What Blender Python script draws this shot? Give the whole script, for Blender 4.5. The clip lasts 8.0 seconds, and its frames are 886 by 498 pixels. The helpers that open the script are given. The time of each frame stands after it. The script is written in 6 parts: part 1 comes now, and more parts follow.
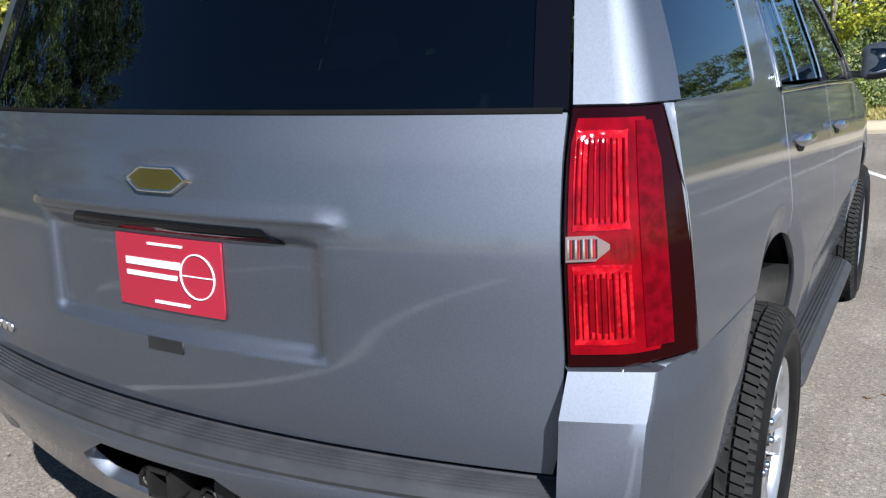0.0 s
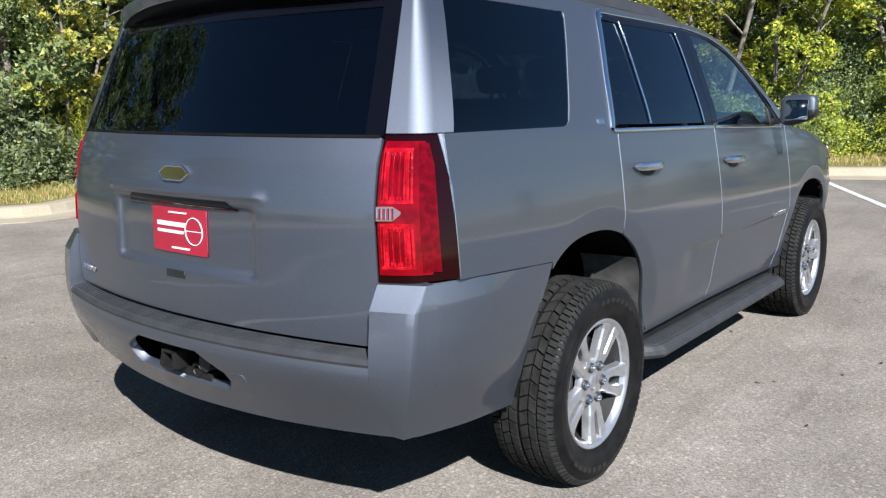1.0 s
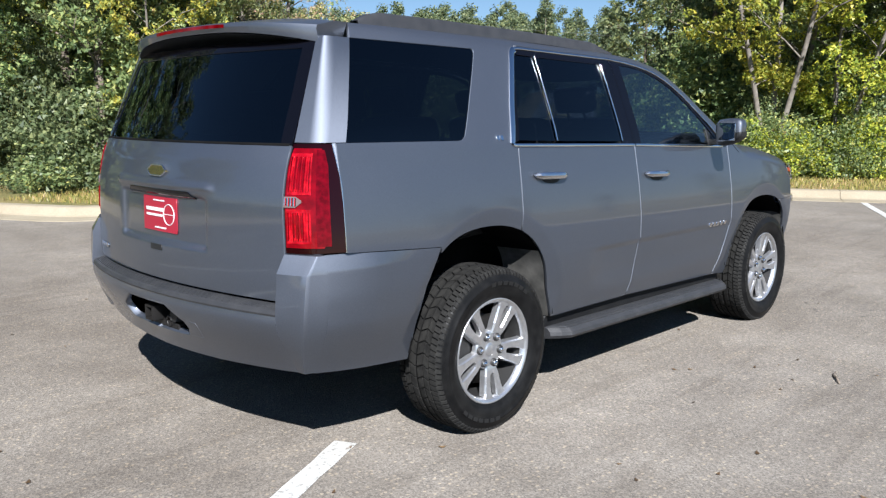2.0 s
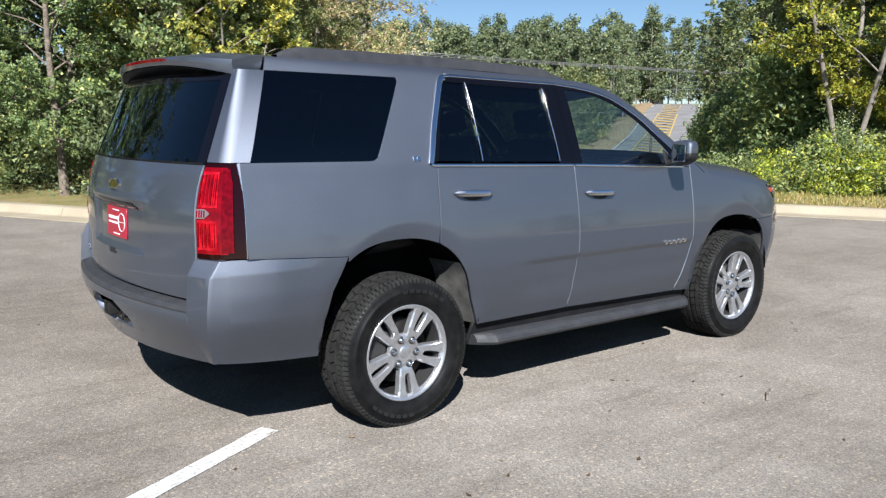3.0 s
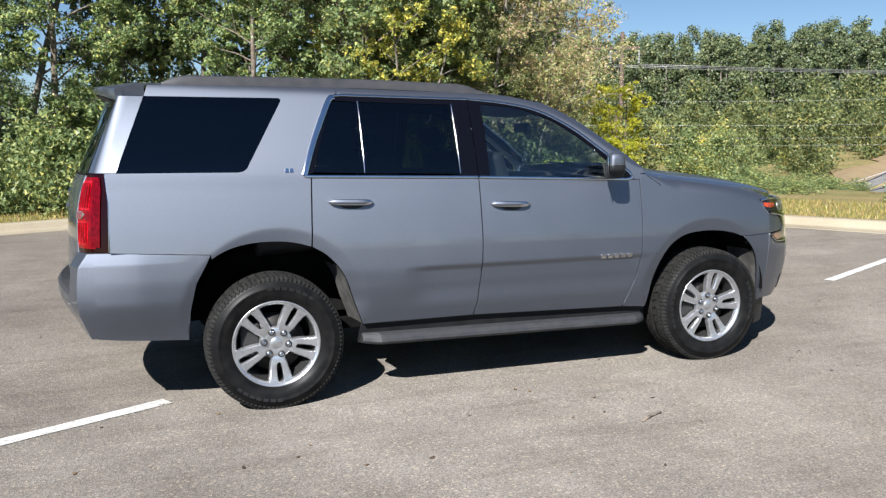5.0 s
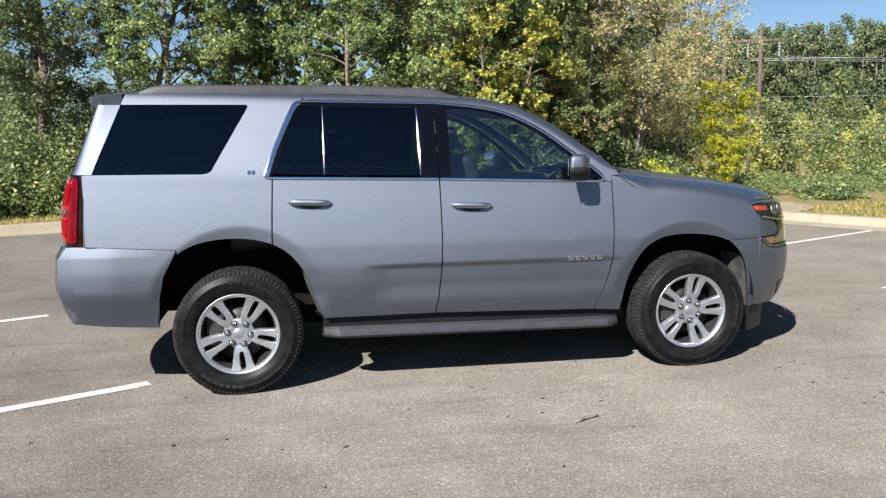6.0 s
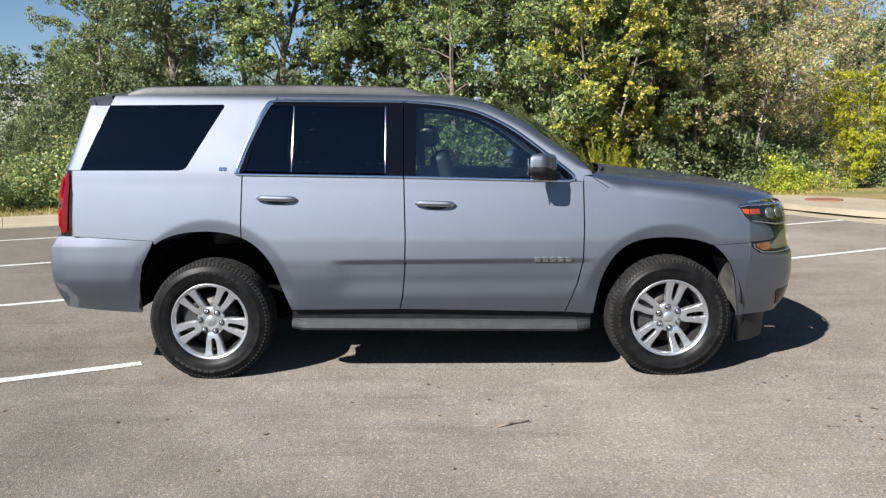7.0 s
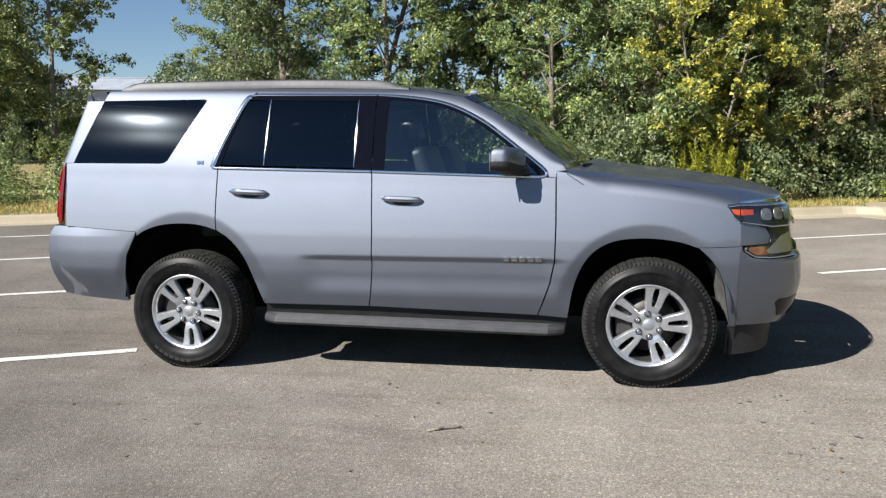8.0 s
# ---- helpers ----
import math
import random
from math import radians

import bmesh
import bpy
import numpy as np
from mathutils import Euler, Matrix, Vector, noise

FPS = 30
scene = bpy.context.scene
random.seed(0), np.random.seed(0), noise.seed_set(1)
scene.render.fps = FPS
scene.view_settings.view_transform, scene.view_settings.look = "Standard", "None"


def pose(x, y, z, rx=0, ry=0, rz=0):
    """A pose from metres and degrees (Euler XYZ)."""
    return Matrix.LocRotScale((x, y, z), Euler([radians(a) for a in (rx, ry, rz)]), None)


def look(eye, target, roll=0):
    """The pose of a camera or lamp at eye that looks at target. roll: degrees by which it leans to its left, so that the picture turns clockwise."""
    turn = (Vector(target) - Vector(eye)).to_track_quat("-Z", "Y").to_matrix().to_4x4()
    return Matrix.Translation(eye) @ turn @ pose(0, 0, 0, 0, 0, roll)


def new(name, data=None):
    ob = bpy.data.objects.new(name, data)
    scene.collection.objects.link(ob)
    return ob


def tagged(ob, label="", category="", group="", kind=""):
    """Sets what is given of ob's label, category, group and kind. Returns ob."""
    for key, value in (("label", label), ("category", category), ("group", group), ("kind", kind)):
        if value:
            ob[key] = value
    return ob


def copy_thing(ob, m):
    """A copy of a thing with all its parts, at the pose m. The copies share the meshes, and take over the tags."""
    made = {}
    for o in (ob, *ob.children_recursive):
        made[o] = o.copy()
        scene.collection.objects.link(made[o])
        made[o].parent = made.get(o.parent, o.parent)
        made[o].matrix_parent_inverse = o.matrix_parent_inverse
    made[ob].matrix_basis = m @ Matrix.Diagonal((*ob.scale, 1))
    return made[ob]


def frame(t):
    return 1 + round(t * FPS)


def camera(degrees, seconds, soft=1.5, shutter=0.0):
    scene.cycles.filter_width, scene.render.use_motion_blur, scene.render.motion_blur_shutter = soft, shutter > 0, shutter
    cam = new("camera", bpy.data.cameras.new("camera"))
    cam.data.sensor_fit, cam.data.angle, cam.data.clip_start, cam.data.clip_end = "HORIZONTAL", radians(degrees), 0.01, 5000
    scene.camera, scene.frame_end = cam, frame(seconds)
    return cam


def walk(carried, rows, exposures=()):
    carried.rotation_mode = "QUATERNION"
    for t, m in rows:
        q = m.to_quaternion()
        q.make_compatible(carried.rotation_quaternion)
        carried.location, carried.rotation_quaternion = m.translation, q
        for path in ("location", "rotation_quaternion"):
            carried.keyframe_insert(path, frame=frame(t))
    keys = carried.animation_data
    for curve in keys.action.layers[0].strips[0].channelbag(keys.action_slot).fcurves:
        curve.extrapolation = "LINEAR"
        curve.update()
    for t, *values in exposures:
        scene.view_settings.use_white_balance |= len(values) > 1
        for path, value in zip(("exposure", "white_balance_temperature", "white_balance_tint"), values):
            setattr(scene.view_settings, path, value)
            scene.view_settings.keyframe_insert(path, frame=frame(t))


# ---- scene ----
PATH = [
    (0, (-2.184, -1.296, 1.432), (-0.513, -0.297, 0.974), -1.9),
    (0.5, (-2.513, -1.816, 1.444), (-0.903, -0.697, 1.049), -1.4),
    (1, (-2.681, -2.376, 1.451), (-1.138, -1.158, 1.085), -0.9),
    (1.5, (-2.8, -2.912, 1.467), (-1.325, -1.608, 1.118), -0.2),
    (2, (-2.792, -3.405, 1.456), (-1.382, -2.025, 1.132), 0.0),
    (3.5, (-1.992, -4.602, 1.543), (-0.879, -2.966, 1.256), 0.3),
    (4, (-1.582, -4.88, 1.512), (-0.599, -3.158, 1.246), 0.0),
    (4.5, (-1.108, -5.243, 1.503), (-0.285, -3.439, 1.241), -0.2),
    (6, (0.376, -6.013, 1.524), (0.722, -4.06, 1.262), -0.7),
    (6.5, (0.961, -6.073, 1.542), (1.126, -4.098, 1.272), -0.7),
    (7, (1.565, -6.144, 1.555), (1.541, -4.163, 1.277), -0.6),
    (7.5, (2.135, -6.011, 1.532), (1.922, -4.042, 1.255), -0.7),
    (8, (2.65, -5.88, 1.483), (2.277, -3.933, 1.217), -0.6),
]
cam = camera(56.7, 8.0, soft=1.3)
walk(cam, [(t, look(eye, target, roll)) for t, eye, target, roll in PATH], exposures=[(0.0, 0.99, 6150, 10), (4.0, 0.99, 6300, 10), (8.0, 0.99, 6600, 10)])

# ---- light: clear autumn noon, sun behind the viewer ----
TO_SUN = Vector((-0.80, -1.0, 1.0)).normalized()
world = bpy.data.worlds.new("sky")
scene.world = world
world.use_nodes = True
wn = world.node_tree.nodes
sky = wn.new("ShaderNodeTexSky")
sky.sky_type = "NISHITA"
sky.sun_disc = False
sky.sun_elevation = math.asin(TO_SUN.z)
sky.sun_rotation = math.atan2(TO_SUN.x, TO_SUN.y)
sky.altitude = 200
sky.dust_density = 0.0
sky.ozone_density = 4.5
sky.air_density = 0.9
world.node_tree.links.new(sky.outputs[0], wn["Background"].inputs[0])
wn["Background"].inputs[1].default_value = 0.05
sun_data = bpy.data.lights.new("sun", "SUN")
sun_data.energy, sun_data.angle, sun_data.color = 5.0, radians(0.53), (1.0, 0.98, 0.96)
sun = new("sun", sun_data)
sun.matrix_world = look(TO_SUN * 60, (0, 0, 0))

# ---- materials ----
def material(name, color=(0.5, 0.5, 0.5), rough=0.5, metal=0.0, coat=0.0, spec=0.5):
    m = bpy.data.materials.new(name)
    m.use_nodes = True
    b = m.node_tree.nodes["Principled BSDF"]
    b.inputs["Base Color"].default_value = (*color, 1)
    b.inputs["Roughness"].default_value = rough
    b.inputs["Metallic"].default_value = metal
    b.inputs["Coat Weight"].default_value = coat
    b.inputs["Coat Roughness"].default_value = 0.03
    b.inputs["Specular IOR Level"].default_value = spec
    return m


def nd(m, kind, **values):
    n = m.node_tree.nodes.new(kind)
    for k, v in values.items():
        n.inputs[k.replace("_", " ")].default_value = v
    return n


def ln(m, a, b):
    m.node_tree.links.new(a, b)


def coords(m, kind="Object"):
    return nd(m, "ShaderNodeTexCoord").outputs[kind]


def noise_of(m, scale, detail=4.0, rough=0.55, kind="Object"):
    n = nd(m, "ShaderNodeTexNoise", Scale=scale, Detail=detail, Roughness=rough)
    ln(m, coords(m, kind), n.inputs["Vector"])
    return n.outputs["Fac"]


def ramp(m, fac, stops):
    r = m.node_tree.nodes.new("ShaderNodeValToRGB")
    e = r.color_ramp.elements
    while len(e) < len(stops):
        e.new(0.5)
    for k, (p, c) in zip(e, stops):
        k.position, k.color = p, (*c, 1) if len(c) == 3 else c
    ln(m, fac, r.inputs["Fac"])
    return r.outputs["Color"]


def mixed(m, fac, a, b, mode="MIX"):
    n = m.node_tree.nodes.new("ShaderNodeMix")
    n.data_type, n.blend_type = "RGBA", mode
    for sock, v in ((n.inputs[0], fac), (n.inputs[6], a), (n.inputs[7], b)):
        if isinstance(v, (int, float)):
            sock.default_value = v
        elif isinstance(v, tuple):
            sock.default_value = (*v, 1)
        else:
            ln(m, v, sock)
    return n.outputs[2]


def bump(m, height, strength=0.3, distance=0.01):
    n = nd(m, "ShaderNodeBump", Strength=strength, Distance=distance)
    ln(m, height, n.inputs["Height"])
    ln(m, n.outputs[0], bsdf(m).inputs["Normal"])


def bsdf(m):
    return m.node_tree.nodes["Principled BSDF"]


def base(m, socket):
    ln(m, socket, bsdf(m).inputs["Base Color"])


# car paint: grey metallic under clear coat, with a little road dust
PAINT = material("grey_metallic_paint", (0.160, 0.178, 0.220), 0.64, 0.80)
flake = ramp(PAINT, noise_of(PAINT, 260, 1.0), [(0.3, (0.134, 0.147, 0.174)), (0.7, (0.159, 0.174, 0.206))])
flake = mixed(PAINT, ramp(PAINT, noise_of(PAINT, 3.0, 6), [(0.5, (0, 0, 0)), (0.8, (0.12, 0.12, 0.12))]), flake, (0.20, 0.19, 0.18))
base(PAINT, mixed(PAINT, 0.5, flake, (0.275, 0.302, 0.362)))
bsdf(PAINT).inputs["Specular IOR Level"].default_value = 0.2
# coarse flakes lying flat over finer ones, under a clear coat whose gloss follows the angle
flakes = nd(PAINT, "ShaderNodeBsdfGlossy")
flakes.distribution = "BECKMANN"
ln(PAINT, flake, flakes.inputs["Color"])
ln(PAINT, ramp(PAINT, noise_of(PAINT, 5.0, 5), [(0.4, (0.615, 0.615, 0.615)), (0.8, (0.645, 0.645, 0.645))]), flakes.inputs["Roughness"])
ground_coat = nd(PAINT, "ShaderNodeMixShader", Fac=0.62)
ln(PAINT, bsdf(PAINT).outputs[0], ground_coat.inputs[1])
ln(PAINT, flakes.outputs[0], ground_coat.inputs[2])
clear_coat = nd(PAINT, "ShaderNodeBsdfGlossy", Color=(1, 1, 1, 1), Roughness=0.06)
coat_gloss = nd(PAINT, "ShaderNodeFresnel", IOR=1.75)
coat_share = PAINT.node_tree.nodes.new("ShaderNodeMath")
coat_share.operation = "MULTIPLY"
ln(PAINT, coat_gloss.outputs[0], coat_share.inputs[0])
# the coat's gloss drops on faces that look up
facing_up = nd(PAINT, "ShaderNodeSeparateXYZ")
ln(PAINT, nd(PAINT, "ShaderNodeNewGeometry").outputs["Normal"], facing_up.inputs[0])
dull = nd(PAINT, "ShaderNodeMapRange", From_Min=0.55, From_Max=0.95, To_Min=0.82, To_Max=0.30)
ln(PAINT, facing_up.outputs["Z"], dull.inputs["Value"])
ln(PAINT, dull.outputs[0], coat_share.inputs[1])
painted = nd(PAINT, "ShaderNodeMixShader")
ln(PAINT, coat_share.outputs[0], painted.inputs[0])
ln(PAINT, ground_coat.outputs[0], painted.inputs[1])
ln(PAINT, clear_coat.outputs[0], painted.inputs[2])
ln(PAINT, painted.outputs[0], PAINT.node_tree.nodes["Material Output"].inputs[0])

BLACK = material("black_plastic", (0.018, 0.018, 0.02), 0.55)
bump(BLACK, noise_of(BLACK, 500, 2), 0.15, 0.002)
base(BLACK, ramp(BLACK, noise_of(BLACK, 9, 5), [(0.3, (0.008, 0.008, 0.009)), (0.8, (0.02, 0.02, 0.02))]))
LAMPBOWL = material("black_lamp_bezel", (0.012, 0.012, 0.013), 0.14)
LAMPSILVER = material("silvered_lamp_bowl", (0.42, 0.41, 0.39), 0.38, 0.8)
TURNLENS = material("dull_amber_lens", (0.20, 0.07, 0.02), 0.25, 0, 0.5)
CLEARSTRIP = material("clear_lamp_strip", (0.25, 0.17, 0.16), 0.12, 0.4)
GLOSSBLACK = material("gloss_black_trim", (0.003, 0.003, 0.005), 0.015, spec=0.3)
STEP = material("grey_step_plastic", (0.06, 0.062, 0.068), 0.5)
base(STEP, ramp(STEP, noise_of(STEP, 14, 6), [(0.3, (0.026, 0.027, 0.030)), (0.75, (0.045, 0.045, 0.047))]))
bump(STEP, noise_of(STEP, 420, 2), 0.2, 0.002)
MIRROR = material("mirror_glass", (0.6, 0.62, 0.64), 0.02, 1.0)
CHROME = material("chrome", (0.82, 0.83, 0.85), 0.09, 1.0)
ALLOY = material("machined_alloy", (0.74, 0.74, 0.75), 0.28, 0.85, 0.5)
base(ALLOY, ramp(ALLOY, noise_of(ALLOY, 30, 5), [(0.3, (0.60, 0.60, 0.61)), (0.7, (0.78, 0.78, 0.79))]))
DARKALLOY = material("brake_dusted_barrel", (0.045, 0.044, 0.043), 0.55, 0.5)
IRON = material("brake_iron", (0.045, 0.042, 0.04), 0.5, 0.8)
RUBBER = material("tyre_rubber", (0.022, 0.022, 0.023), 0.42, spec=0.12)
base(RUBBER, ramp(RUBBER, noise_of(RUBBER, 16, 6), [(0.35, (0.006, 0.006, 0.0063)), (0.8, (0.016, 0.0157, 0.0152))]))
TREAD = material("dusty_tread_rubber", (0.07, 0.066, 0.06), 0.85, spec=0.2)
base(TREAD, ramp(TREAD, noise_of(TREAD, 24, 6), [(0.3, (0.011, 0.0107, 0.0103)), (0.75, (0.03, 0.029, 0.0265))]))
bump(TREAD, noise_of(TREAD, 300, 3), 0.3, 0.003)
LETTER = material("raised_black_rubber", (0.012, 0.012, 0.012), 0.45)
CARPET = material("grey_carpet", (0.05, 0.052, 0.054), 0.95)
bump(CARPET, noise_of(CARPET, 700, 2), 0.8, 0.004)
base(CARPET, ramp(CARPET, noise_of(CARPET, 160, 3), [(0.3, (0.03, 0.031, 0.033)), (0.75, (0.075, 0.077, 0.08))]))
SEAT = material("black_leather", (0.02, 0.02, 0.021), 0.45)
bump(SEAT, noise_of(SEAT, 160, 4), 0.25, 0.003)
LINER = material("pale_headliner", (0.3, 0.29, 0.27), 0.9)
UNDER = material("matt_black_underside", (0.006, 0.006, 0.006), 0.95, spec=0.08)
base(UNDER, ramp(UNDER, noise_of(UNDER, 8, 5), [(0.3, (0.004, 0.004, 0.004)), (0.8, (0.012, 0.0115, 0.011))]))
LINERDARK = material("charcoal_trim", (0.012, 0.012, 0.013), 0.7)
AMBER = material("amber_reflector", (0.40, 0.05, 0.012), 0.2, 0, 0.6)
REDPLATE = material("red_dealer_plate", (0.34, 0.015, 0.035), 0.4)
WHITE = material("white_print", (0.75, 0.75, 0.75), 0.5)
GOLD = material("gold_emblem", (0.62, 0.42, 0.12), 0.25, 1.0)


def glass(name, tint, gloss_tint=(1, 1, 1), base_gloss=0.075):
    """Thin window glass: what passes through is tinted, the gloss follows the angle."""
    m = bpy.data.materials.new(name)
    m.use_nodes = True
    nt = m.node_tree
    nt.nodes.remove(nt.nodes["Principled BSDF"])
    tr = nd(m, "ShaderNodeBsdfTransparent", Color=(*tint, 1))
    gl = nd(m, "ShaderNodeBsdfGlossy", Color=(*gloss_tint, 1), Roughness=0.0)
    lw = nd(m, "ShaderNodeLayerWeight", Blend=0.5)
    pw = m.node_tree.nodes.new("ShaderNodeMath")
    pw.operation = "POWER"
    pw.inputs[1].default_value = 4.5
    ln(m, lw.outputs["Facing"], pw.inputs[0])
    fr = nd(m, "ShaderNodeMapRange", To_Min=base_gloss, To_Max=1.0)
    ln(m, pw.outputs[0], fr.inputs["Value"])
    mx = nt.nodes.new("ShaderNodeMixShader")
    ln(m, fr.outputs[0], mx.inputs[0])
    ln(m, tr.outputs[0], mx.inputs[1])
    dusty = nd(m, "ShaderNodeBsdfGlossy", Color=(*gloss_tint, 1), Roughness=0.12)
    both = nd(m, "ShaderNodeMixShader", Fac=0.009)
    ln(m, gl.outputs[0], both.inputs[1])
    ln(m, dusty.outputs[0], both.inputs[2])
    ln(m, both.outputs[0], mx.inputs[2])
    ln(m, mx.outputs[0], nt.nodes["Material Output"].inputs[0])
    return m


DARKGLASS = glass("privacy_glass", (0.03, 0.042, 0.06), (0.78, 0.90, 1.0), 0.058)
CLEARGLASS = glass("green_tinted_glass", (0.68, 0.79, 0.80), (0.92, 0.97, 1.0), 0.13)
LENSGLASS = glass("clear_lens", (0.9, 0.9, 0.9))
LAMPRED = material("red_lamp_lens", (0.3, 0.0, 0.004), 0.06, 0, 0.0, 0.3)
base(LAMPRED, ramp(LAMPRED, noise_of(LAMPRED, 20, 3), [(0.35, (0.10, 0.0, 0.002)), (0.65, (0.19, 0.0, 0.004))]))
LAMPRED2 = material("red_reflector_bowl", (0.6, 0.003, 0.008), 0.10, 0.0, 0.0, 0.4)
base(LAMPRED2, ramp(LAMPRED2, noise_of(LAMPRED2, 24, 4), [(0.32, (0.18, 0.0, 0.003)), (0.5, (0.32, 0.001, 0.007)), (0.68, (0.62, 0.008, 0.016))]))
facet = nd(LAMPRED2, "ShaderNodeTexVoronoi", Scale=85.0)
ln(LAMPRED2, coords(LAMPRED2), facet.inputs["Vector"])
bump(LAMPRED2, facet.outputs["Distance"], 0.35, 0.004)
LAMPRED3 = material("side_red_lens", (0.2, 0.001, 0.003), 0.08, 0, 0.0, 0.2)
base(LAMPRED3, ramp(LAMPRED3, noise_of(LAMPRED3, 50, 4), [(0.35, (0.07, 0.0, 0.002)), (0.65, (0.14, 0.0003, 0.005))]))
LAMPDARK = material("smoked_red_lens", (0.010, 0.0003, 0.0004), 0.05, 0, 0.0, 0.3)

# ground surfaces
ASPHALT = material("worn_asphalt", (0.16, 0.15, 0.14), 0.9, spec=0.3)
big = noise_of(ASPHALT, 0.55, 5)
fine = nd(ASPHALT, "ShaderNodeTexVoronoi", Scale=140.0)
ln(ASPHALT, coords(ASPHALT), fine.inputs["Vector"])
grain = ramp(ASPHALT, fine.outputs["Color"], [(0.0, (0.121, 0.116, 0.110)), (0.55, (0.226, 0.209, 0.189)), (0.9, (0.295, 0.28, 0.257)), (1.0, (0.44, 0.41, 0.365))])
speck = nd(ASPHALT, "ShaderNodeTexVoronoi", Scale=38.0)
ln(ASPHALT, coords(ASPHALT), speck.inputs["Vector"])
some = ramp(ASPHALT, speck.outputs["Color"], [(0.5, (0, 0, 0)), (0.62, (1, 1, 1))])
spot = mixed(ASPHALT, 1.0, some, ramp(ASPHALT, speck.outputs["Distance"], [(0.18, (0.85, 0.85, 0.85)), (0.34, (0, 0, 0))]), "MULTIPLY")
grain = mixed(ASPHALT, spot, grain, (0.40, 0.355, 0.285))
tone = mixed(ASPHALT, 1.0, ramp(ASPHALT, big, [(0.3, (0.80, 0.775, 0.75)), (0.7, (1.18, 1.155, 1.11))]), ramp(ASPHALT, noise_of(ASPHALT, 0.16, 4), [(0.35, (0.58, 0.555, 0.53)), (0.65, (0.745, 0.74, 0.735))]), "MULTIPLY")
grain = mixed(ASPHALT, 1.0, grain, tone, "MULTIPLY")
grain = mixed(ASPHALT, 1.0, grain, ramp(ASPHALT, noise_of(ASPHALT, 2.1, 7, 0.65), [(0.3, (0.86, 0.84, 0.82)), (0.7, (1.1, 1.1, 1.1))]), "MULTIPLY")
# long faint scuffs left by tyres
turned = nd(ASPHALT, "ShaderNodeMapping", Rotation=(0, 0, -0.7), Scale=(0.35, 5.0, 1.0))
ln(ASPHALT, coords(ASPHALT), turned.inputs["Vector"])
scuff = nd(ASPHALT, "ShaderNodeTexNoise", Scale=1.3, Detail=5.0, Roughness=0.6, Distortion=0.6)
ln(ASPHALT, turned.outputs[0], scuff.inputs["Vector"])
grain = mixed(ASPHALT, 1.0, grain, ramp(ASPHALT, scuff.outputs["Fac"], [(0.33, (0.86, 0.85, 0.84)), (0.45, (1, 1, 1)), (0.6, (1, 1, 1)), (0.72, (1.14, 1.12, 1.09))]), "MULTIPLY")
stain = ramp(ASPHALT, noise_of(ASPHALT, 2.3, 8, 0.62), [(0.66, (0, 0, 0)), (0.76, (0.45, 0.45, 0.45))])
base(ASPHALT, mixed(ASPHALT, stain, grain, (0.085, 0.08, 0.076)))
bump(ASPHALT, fine.outputs["Distance"], 0.7, 0.007)
bsdf(ASPHALT).inputs["Diffuse Roughness"].default_value = 1.0

CONCRETE = material("pale_concrete", (0.55, 0.48, 0.36), 0.85)
base(CONCRETE, mixed(CONCRETE, ramp(CONCRETE, noise_of(CONCRETE, 1.2, 8), [(0.4, (0, 0, 0)), (0.75, (0.7, 0.7, 0.7))]),
                     ramp(CONCRETE, noise_of(CONCRETE, 60, 4), [(0.3, (0.30, 0.255, 0.18)), (0.7, (0.40, 0.345, 0.25))]), (0.25, 0.2, 0.13)))
bump(CONCRETE, noise_of(CONCRETE, 90, 4), 0.4, 0.005)
LINE = material("worn_white_road_paint", (0.75, 0.74, 0.7), 0.7)
base(LINE, mixed(LINE, ramp(LINE, noise_of(LINE, 38, 7, 0.7), [(0.52, (0, 0, 0)), (0.64, (0.8, 0.8, 0.8))]),
                 ramp(LINE, noise_of(LINE, 3, 5), [(0.3, (0.50, 0.49, 0.46)), (0.7, (0.66, 0.65, 0.61))]), (0.24, 0.225, 0.2)))
bump(LINE, noise_of(LINE, 120, 3), 0.4, 0.004)
YELLOW = material("worn_yellow_road_paint", (0.55, 0.36, 0.06), 0.7)
RUST = material("rusty_iron_cover", (0.24, 0.1, 0.05), 0.8, 0.2)
base(RUST, ramp(RUST, noise_of(RUST, 9, 6), [(0.3, (0.17, 0.075, 0.04)), (0.7, (0.3, 0.13, 0.07))]))
bump(RUST, noise_of(RUST, 60, 4), 0.4, 0.005)

GROUND = material("dry_grass_ground", (0.2, 0.18, 0.08), 0.95)
g1 = ramp(GROUND, noise_of(GROUND, 0.7, 7, 0.6), [(0.3, (0.15, 0.15, 0.045)), (0.5, (0.26, 0.22, 0.085)), (0.72, (0.36, 0.25, 0.12))])
base(GROUND, mixed(GROUND, 1.0, g1, ramp(GROUND, noise_of(GROUND, 26, 6), [(0.25, (0.55, 0.55, 0.5)), (0.75, (1.25, 1.22, 1.15))]), "MULTIPLY"))
bump(GROUND, noise_of(GROUND, 40, 5), 0.8, 0.04)
FAR_ROAD = material("far_asphalt", (0.2, 0.19, 0.185), 0.9)
base(FAR_ROAD, ramp(FAR_ROAD, noise_of(FAR_ROAD, 0.5, 6), [(0.3, (0.17, 0.165, 0.16)), (0.7, (0.25, 0.24, 0.23))]))


